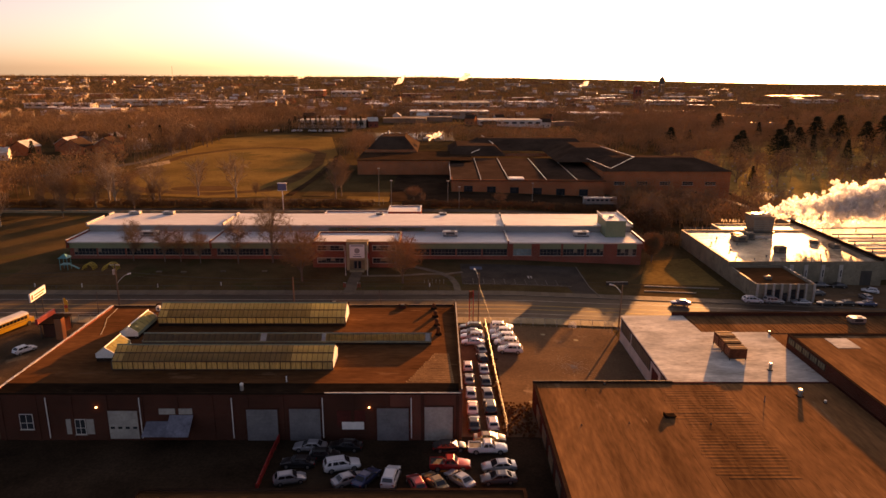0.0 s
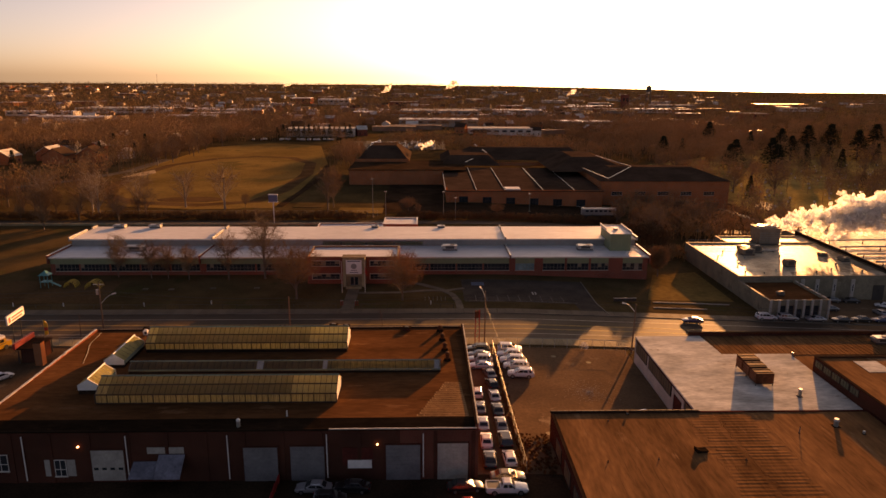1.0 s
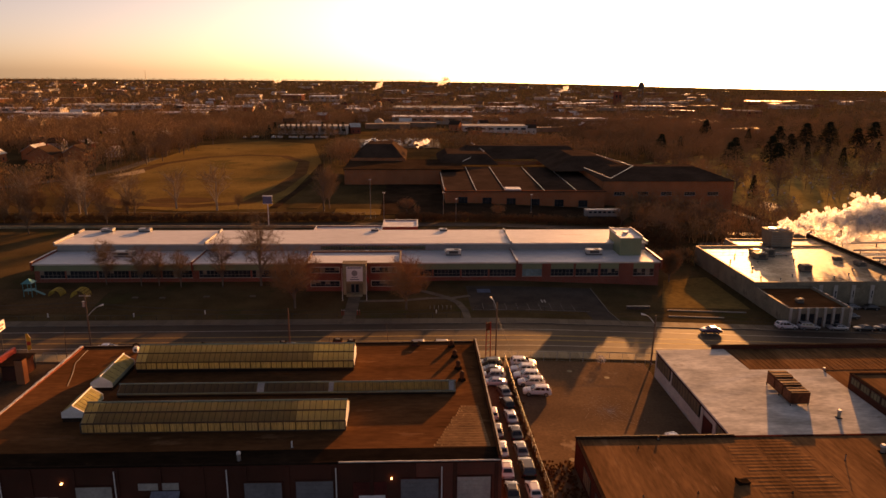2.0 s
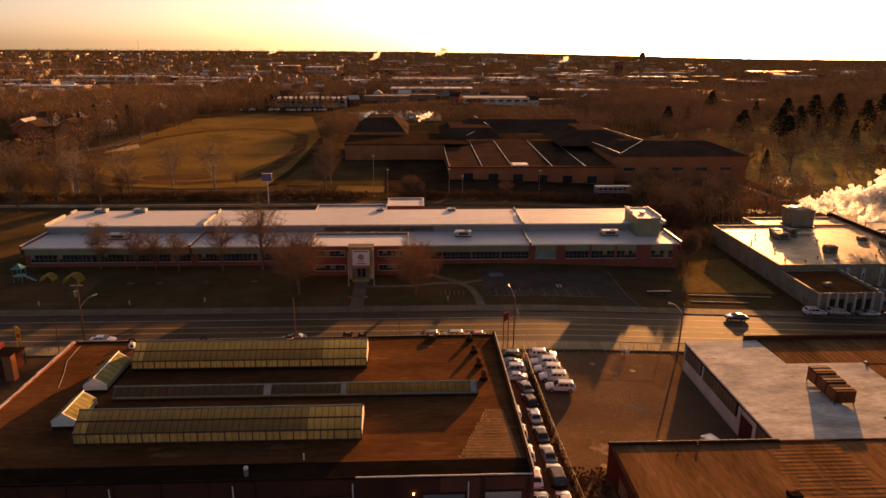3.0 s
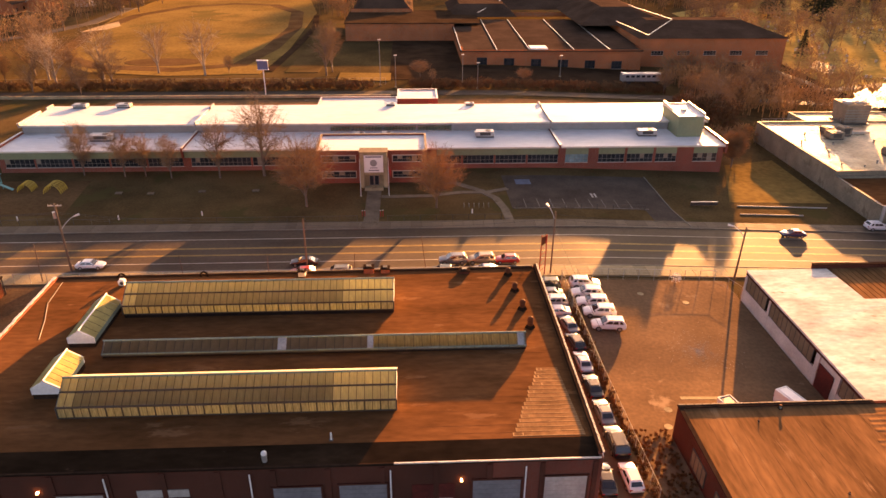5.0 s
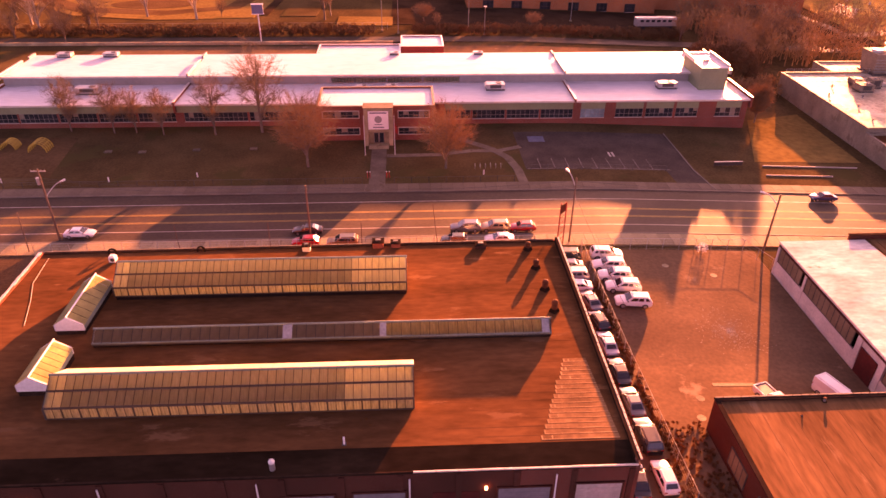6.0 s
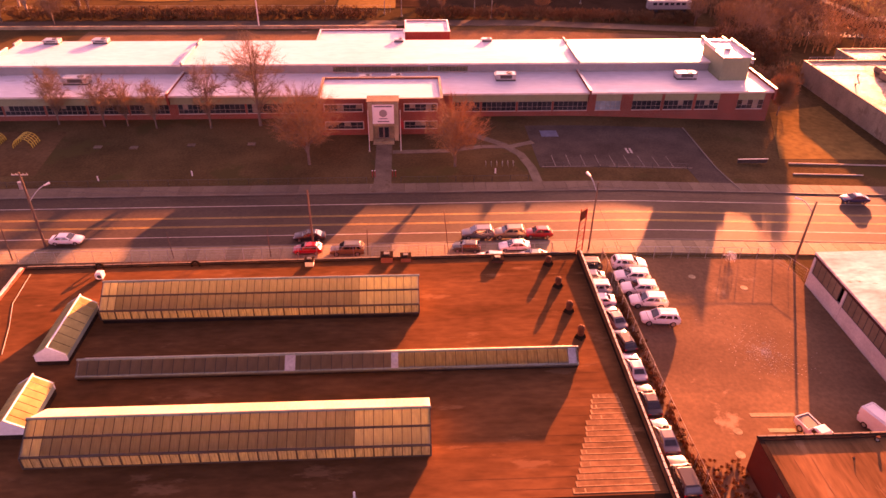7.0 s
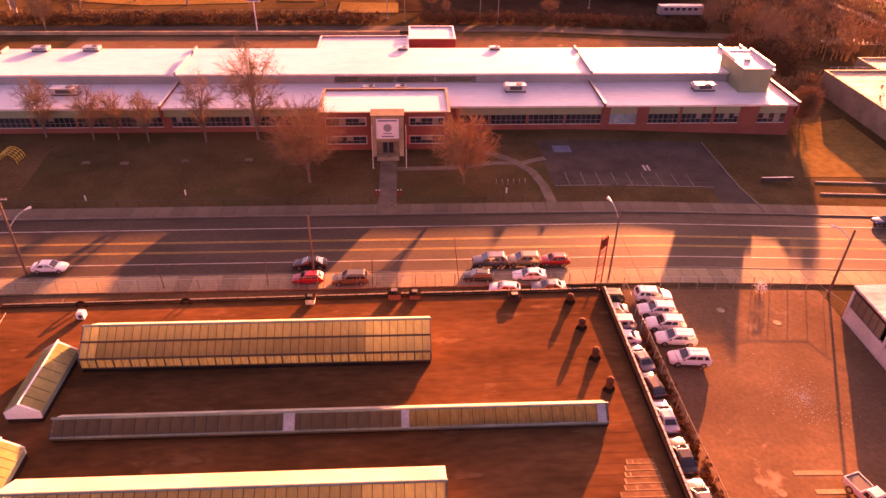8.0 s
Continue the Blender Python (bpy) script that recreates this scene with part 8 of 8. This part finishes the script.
woods("corner_brush", 150, lambda r: (r.uniform(13, 17.4), r.uniform(92, 104)), 0.25, 0.6, 60, 0.2, "dry brush in the corner by the warehouse", "brush", 12, (), 0.22)
woods("gap_trees", 22, lambda r: (r.uniform(66, 80), r.uniform(224, 242)), 7, 11, 150, 1.0, "bare trees between school and plant", "woods_dark", 16, (), 0.16)
woods("wall_brush", 60, lambda r: (r.uniform(64, 82), 222 + r.normal(0, 2)), 2, 5, 40, 1.0, "bare shrubs between school and plant", "woods", 13)
single("cemetery_lawn", sheet([(142, 240), (420, 232), (560, 520), (420, 700), (150, 480)], 0.08), MAT["cemetery"], "wide pale dry grass under scattered trees", "lawn", "structure")
single("cemetery_road", ribbon([(140, 285), (190, 300), (240, 330), (300, 340), (380, 390)], 5.0, 0.14), MAT["concrete"], "pale winding drive through dry grass", "road", "structure")
# Pale sheet stands in for bright glare off a wet road
single("pale_court", sheet([(154, 309), (166, 326), (163, 337), (153, 324)], 0.2), MAT["concrete"], "pale patch for glare on wet road among bare trees", "pavement", "structure")
single("pale_drive", ribbon([(138, 284), (138, 300), (136, 312), (135, 324), (128, 332)], 3.0, 0.16), MAT["concrete"], "pale drive beside the brick wing", "road", "structure")
stones = np.random.RandomState(8)
bm = bmesh.new()
for i in range(420):
    x, y = stones.uniform(160, 420), stones.uniform(260, 480)
    z = ground_z(x, y)
    box(bm, x, x + stones.uniform(0.6, 1.2), y, y + 0.25, z, z + stones.uniform(0.6, 1.3))
tagged(single("marker_stones", bm, MAT["stone"], "rows of small pale stones in dry grass", "stones"), kind="stuff")


def conifer(x, y, h, label="dark upright conifer", broad=1.0):
    if "conifer" not in TREES:
        r = np.random.RandomState(2)
        verts, faces = [], []
        for i in range(900):
            u = r.uniform(0, 1) ** 0.8
            a = r.uniform(0, 2 * math.pi)
            z = 0.06 + 0.94 * u
            rad = 0.24 * (1 - u) * r.uniform(0.55, 1.1) + 0.01
            p = np.array((rad * math.cos(a), rad * math.sin(a), z))
            o = np.array((math.cos(a), math.sin(a), -0.35)) * 0.07 * r.uniform(0.5, 1.2)
            s = np.array((-math.sin(a), math.cos(a), r.uniform(-0.3, 0.3))) * 0.022
            k = len(verts)
            verts += [tuple(p - s), tuple(p + s), tuple(p + o)]
            faces.append((k, k + 1, k + 2))
        bm = bmesh.new()
        tube(bm, (0, 0, -0.02), (0, 0, 0.95), 0.022, 0.004, 6)
        TREES["conifer"] = (mesh_of("trunk", bm, MAT["bark"]), twig_mesh(verts, faces, MAT["conifer"]))
    t = thing("conifer", pose(x, y, ground_z(x, y), 0, 0, x * 7 % 360) @ Matrix.Diagonal((h * broad, h * broad, h, 1)), label, "tree", "conifers")
    for n, me in zip(("trunk", "crown"), TREES["conifer"]):
        o = new(n, me)
        o.parent = t


for i in range(15):
    conifer(-132 + i * 4.6 + rng.uniform(-0.8, 0.8), 634 + rng.uniform(-2, 2), rng.uniform(10, 13), "dark conifer in a row before a pale hall")
for i in range(16):
    conifer(rng.uniform(150, 420), rng.uniform(300, 560), rng.uniform(11, 20), "dark conifer among pale dry grass")
for i in range(7):
    conifer(rng.uniform(-330, -190), rng.uniform(300, 620), rng.uniform(9, 14), "dark conifer in brown woods")

# broad evergreens standing dark over the pale grass
for x, y, h in ((199, 457, 17), (208, 470, 19), (224, 444, 18), (233, 470, 20), (262, 500, 19), (294, 538, 24), (312, 538, 25), (320, 515, 22), (348, 539, 25), (259, 640, 20), (285, 560, 20), (240, 380, 9), (176, 520, 17)):
    conifer(x, y, h, "broad dark evergreen on pale dry grass", 1.75)
# dark pile of bulk material in the far yards
bm = bmesh.new()
rings = []
for k in range(5):
    u = k / 4
    rings.append([bm.verts.new((17 * (1 - u) * math.cos(2 * math.pi * i / 20) * (1 + 0.06 * math.sin(i * 2.3)) + 0.3, 14 * (1 - u) * math.sin(2 * math.pi * i / 20) + 0.2, 11.5 * u ** 0.9)) for i in range(20)])
for a, b in zip(rings, rings[1:]):
    for i in range(20):
        bm.faces.new((a[i], a[(i + 1) % 20], b[(i + 1) % 20], b[i]))
single("bulk_pile", bm, MAT["shingle"], "dark conical pile of bulk material in far yards", "pile", at=pose(-2, 905, -1.0))

# ---- far town ----
def far_hall(name, x, y, w, d, h, wall, roof, label, windows=0, turn=0.0):
    z = ground_z(x, y) - 2.0
    t = thing(name, pose(x, y, z, 0, 0, turn), label, "building", "far buildings")
    part("wall", boxes((-w / 2, w / 2, -d / 2, d / 2, 0, h + 2)), MAT[wall], t)
    part("roof", boxes((-w / 2 - 0.3, w / 2 + 0.3, -d / 2 - 0.3, d / 2 + 0.3, h + 2.0, h + 2.4)), MAT[roof], t)
    for i in range(windows):
        c = -w / 2 + (i + 0.5) * w / windows
        part("window", boxes((c - w / windows * 0.3, c + w / windows * 0.3, -d / 2 - 0.05, -d / 2 + 0.05, h * 0.45 + 2, h * 0.75 + 2)), MAT["window"], t)
    return t


def far_house(x, y, w, d, h, wall, turn=0.0, label="small gabled house with a pale roof"):
    z = ground_z(x, y) - 1.0
    t = thing("house", pose(x, y, z, 0, 0, turn), label, "house", "far houses")
    bm = bmesh.new()
    along_x(bm, [(-d / 2, 0), (d / 2, 0), (d / 2, h + 1), (0, h + 1 + d * 0.32), (-d / 2, h + 1)], -w / 2, w / 2)
    part("wall", bm, MAT[wall], t)
    for s in (-1, 1):
        bm = bmesh.new()
        e = d / 2 + 0.4
        along_x(bm, [(0, h + 1.12 + d * 0.32), (s * e, h + 0.92), (s * e, h + 1.1), (0, h + 1.3 + d * 0.32)], -w / 2 - 0.3, w / 2 + 0.3)
        part("roof", bm, MAT["shingle"] if rng.random() < 0.5 else MAT["roof_pale"], t)
    for i in range(2):
        part("window", boxes((-w / 4 + i * w / 2 - 0.6, -w / 4 + i * w / 2 + 0.6, -d / 2 - 0.05, -d / 2 + 0.05, 2.2, 3.8)), MAT["window"], t)
    part("chimney", boxes((w * 0.2, w * 0.2 + 0.8, -0.4, 0.4, h + 1, h + 2.2 + d * 0.32)), MAT["brick"], t)


far_hall("long_hall", -97, 664, 62, 24, 7, "render_pale", "roof_pale", "long pale hall behind a row of conifers", 10)
far_hall("low_hall", -236, 636, 26, 12, 5, "render_pale", "roof_pale", "low pale hall among bare trees", 4)
for x, y, w, d in ((-232, 452, 15, 14), (-216, 462, 13, 14), (-246, 470, 16, 12), (-262, 446, 14, 12)):
    far_house(x, y, w, d, 5, "brick_orange", 90, "orange-brick gabled house with a pale roof")
far_hall("yellow_hall", -255, 340, 22, 18, 9, "render_pale", "roof_pale", "pale apartment block among bare trees", 5)
for x, y, w, d, h in ((-448, 1075, 130, 46, 7), (-290, 1045, 100, 30, 6), (-180, 1420, 60, 40, 10), (-250, 1450, 40, 40, 11), (15, 815, 90, 30, 7), (75, 720, 64, 26, 6), (190, 860, 70, 30, 7), (20, 1020, 110, 60, 8), (150, 1150, 80, 40, 7), (400, 1250, 70, 30, 6), (520, 1480, 90, 40, 6), (860, 1700, 120, 40, 6), (720, 1350, 70, 30, 6), (-420, 860, 80, 20, 6), (-520, 980, 90, 24, 6)):
    far_hall("warehouse", x, y, w, d, h, rng.choice(("render_pale", "brick", "panel_grey")), rng.choice(("roof_white", "roof_white", "roof_pale")), "far low warehouse with a pale flat roof", rng.randint(5, 9))
for i in range(125):
    y = 880 + 2600 * rng.random() ** 1.4
    x = rng.uniform(-0.72, 0.8) * y
    far_hall("town_block", x, y, rng.uniform(16, 60), rng.uniform(14, 34), rng.uniform(4, 7.5), rng.choice(("render_pale", "brick", "panel_grey", "brick_orange")), rng.choice(("roof_white", "roof_white", "roof_tar", "roof_pale")), "far town building with a flat roof", rng.randint(0, 3), rng.choice((0, 0, 8, -12, 25)))
for i in range(70):
    y = rng.uniform(640, 1300)
    x = rng.choice((rng.uniform(-0.55, -0.1), rng.uniform(-0.1, 0.25))) * y
    far_house(x, y, rng.uniform(9, 14), rng.uniform(8, 11), rng.uniform(4, 6.5), rng.choice(("render_pale", "brick", "brick_orange")), rng.choice((0, 90, 15, -20)))
for i in range(12):
    far_house(rng.uniform(-330, -200), rng.uniform(400, 640), rng.uniform(9, 13), rng.uniform(8, 10), rng.uniform(4, 6), rng.choice(("render_pale", "brick")), rng.choice((0, 90, 20)))


def town(name, n, region, label, seed, mat):
    """Far roofs of a low town: gabled and flat houses, too small to pick apart, in one mesh."""
    r = np.random.RandomState(seed)
    verts, faces = [], []
    for _ in range(n):
        x, y = region(r)
        z = ground_z(x, y) + (noise.noise((x * 0.004, y * 0.004, 3.1)) * 2.0) * smooth(230, 900, max(abs(x), abs(y - 150))) - 0.5
        w, d, h = r.uniform(4, 6.5), r.uniform(3, 4.5), r.uniform(4, 6)
        flat = r.uniform() < 0.45
        if flat:
            w, d, h = w * r.uniform(1.5, 5), d * r.uniform(1, 2.2), r.uniform(4, 6)
        a = r.choice((0, 0.25, -0.35, 1.57, 1.8))
        c, sn = math.cos(a), math.sin(a)
        k = len(verts)
        ring = [(-w, -d), (w, -d), (w, d), (-w, d)]
        for zz in (0, h):
            verts += [(x + u * c - v * sn, y + u * sn + v * c, z + zz) for u, v in ring]
        faces += [(k, k + 1, k + 5, k + 4), (k + 1, k + 2, k + 6, k + 5), (k + 2, k + 3, k + 7, k + 6), (k + 3, k, k + 4, k + 7)]
        if flat:
            faces.append((k + 4, k + 5, k + 6, k + 7))
        else:
            verts += [(x - w * c, y - w * sn, z + h + d * 0.6), (x + w * c, y + w * sn, z + h + d * 0.6)]
            faces += [(k + 4, k + 5, k + 9, k + 8), (k + 6, k + 7, k + 8, k + 9), (k + 5, k + 6, k + 9), (k + 7, k + 4, k + 8)]
    me = bpy.data.meshes.new(name)
    me.from_pydata(verts, [], faces)
    me.materials.append(MAT[mat])
    return tagged(new(name, me), label, "houses", "", "stuff")


for i, mat in enumerate(("town_pale", "town_brown", "town_white")):
    town("far_roofs", (110, 420, 40)[i], lambda r: (lambda y: (r.uniform(-0.75, 0.45) * y, y))(720 + 3300 * r.uniform(0, 1) ** 1.2), "many small far roofs among bare trees", 60 + i, mat)

bm = bmesh.new()
for i in range(140):
    x, y = rng.uniform(-45, 5), 545 + rng.randint(0, 5) * 9.5 + rng.uniform(-0.6, 0.6)
    if rng.random() < 0.25:
        x, y = rng.uniform(-150, -80), 612 + rng.uniform(-3, 3)
    z = ground_z(x, y) + 0.6
    box(bm, x, x + 1.9, y, y + 4.5, z, z + 0.7)
    box(bm, x + 0.2, x + 1.7, y + 1.2, y + 3.6, z + 0.7, z + 1.3)
tagged(single("far_cars", bm, PAINTS["silver"], "rows of silver cars parked far off by the field", "cars"), kind="stuff")
single("far_lot", patch(-60, 15, 535, 605, 0.35, 4, 4), MAT["asphalt"], "far parking lot behind the brick complex", "lot", "structure")

tower = thing("water_tower", pose(515, 1625, -6), "tall water tower with a round tank", "water tower")
for s in ((-5, -5), (5, -5), (5, 5), (-5, 5)):
    bm = bmesh.new()
    tube(bm, (s[0], s[1], 0), (s[0] * 0.7, s[1] * 0.7, 30), 0.7, n=6)
    part("leg", bm, MAT["dark_metal"], tower)
bm = bmesh.new()
tube(bm, (0, 0, 29), (0, 0, 40), 6.5, 6.5, 18)
tube(bm, (0, 0, 40), (0, 0, 45), 6.5, 0.8, 18)
part("tank", bm, MAT["dark_metal"], tower)
for k in range(3):
    part("ring", boxes((-4.6 + k * 0.4, 4.6 - k * 0.4, -4.8, -4.5, 8 + k * 8, 8.6 + k * 8)), MAT["dark_metal"], tower)
far_hall("grain_block", 415, 1465, 14, 12, 26, "brick", "roof_tar", "tall dark block on the skyline", 2)
for x, y, h in ((92, 1525, 44), (-708, 1905, 62), (205, 1750, 34), (640, 1900, 30)):
    t = thing("mast", pose(x, y, -4), "thin lattice mast on the skyline", "mast", "far masts")
    for s in (-0.5, 0.5):
        bm = bmesh.new()
        tube(bm, (s, 0, 0), (s * 0.3, 0, h), 0.35, 0.2, 4)
        part("leg", bm, MAT["dark_metal"], t)
    bm = bmesh.new()
    for k in range(int(h / 5)):
        tube(bm, (-0.5, 0, k * 5), (0.5, 0, k * 5 + 5), 0.15, n=3)
    part("bracing", bm, MAT["dark_metal"], t)


# ---- steam ----
def plume(name, at, drift, n, r0, r1, seed, label):
    """A drifting bank of steam: billows of many thin flakes in one mesh."""
    r = random.Random(seed)
    verts, faces = [], []
    for i in range(n):
        u = r.random() ** 0.8
        rad = r0 + (r1 - r0) * u
        c = Vector(drift) * u + Vector((r.gauss(0, 1), r.gauss(0, 0.25), r.gauss(0, 1))) * rad * 0.42
        billow = rad * r.uniform(0.3, 0.6)
        for k in range(34):
            d = Vector((r.gauss(0, 1), r.gauss(0, 0.7), r.gauss(0, 0.9))) * billow * 0.45
            p = c + d
            p += Vector((noise.noise(p * 0.5), 0, noise.noise(p * 0.5 + Vector((9, 0, 0))))) * billow * 0.8
            s = billow * r.uniform(0.2, 0.55)
            a = Vector((r.gauss(0, 1), r.gauss(0, 0.5), r.gauss(0, 1))).normalized() * s
            b = a.cross(Vector((r.gauss(0, 0.3), 1, r.gauss(0, 0.3)))).normalized() * s * r.uniform(0.5, 1.0)
            j = len(verts)
            verts += [tuple(p - a), tuple(p + b), tuple(p + a), tuple(p - b)]
            faces.append((j, j + 1, j + 2, j + 3))
    me = bpy.data.meshes.new(name)
    me.from_pydata(verts, [], faces)
    me.materials.append(MAT["steam"])
    ob = new(name, me)
    ob.location = at
    return tagged(ob, label, "steam", "", "stuff")


plume("steam_plume", (107.5, 222.5, 8.6), (46, -6, 5.5), 210, 1.3, 7.5, 4, "white steam drifting from the cooling tower")
plume("steam_plume", (127.6, 222.4, 2.6), (9, -4, 13), 60, 1.2, 4.6, 14, "white steam rising beside the plant roofs")
plume("roof_steam", (-4, 440, 12.0), (7, 1, 2), 26, 1.2, 2.0, 6, "white steam puff above the brick complex")
for i, (x, y, k) in enumerate(((-110, 1750, 1.0), (-520, 2600, 1.0), (60, 2300, 1.6), (330, 1650, 0.7))):
    plume("far_steam", (x, y, 14), (26 * k, 8, 14 * k), 26, 2.0 * k, 7.0 * k, 20 + i, "small white steam trail on the skyline")
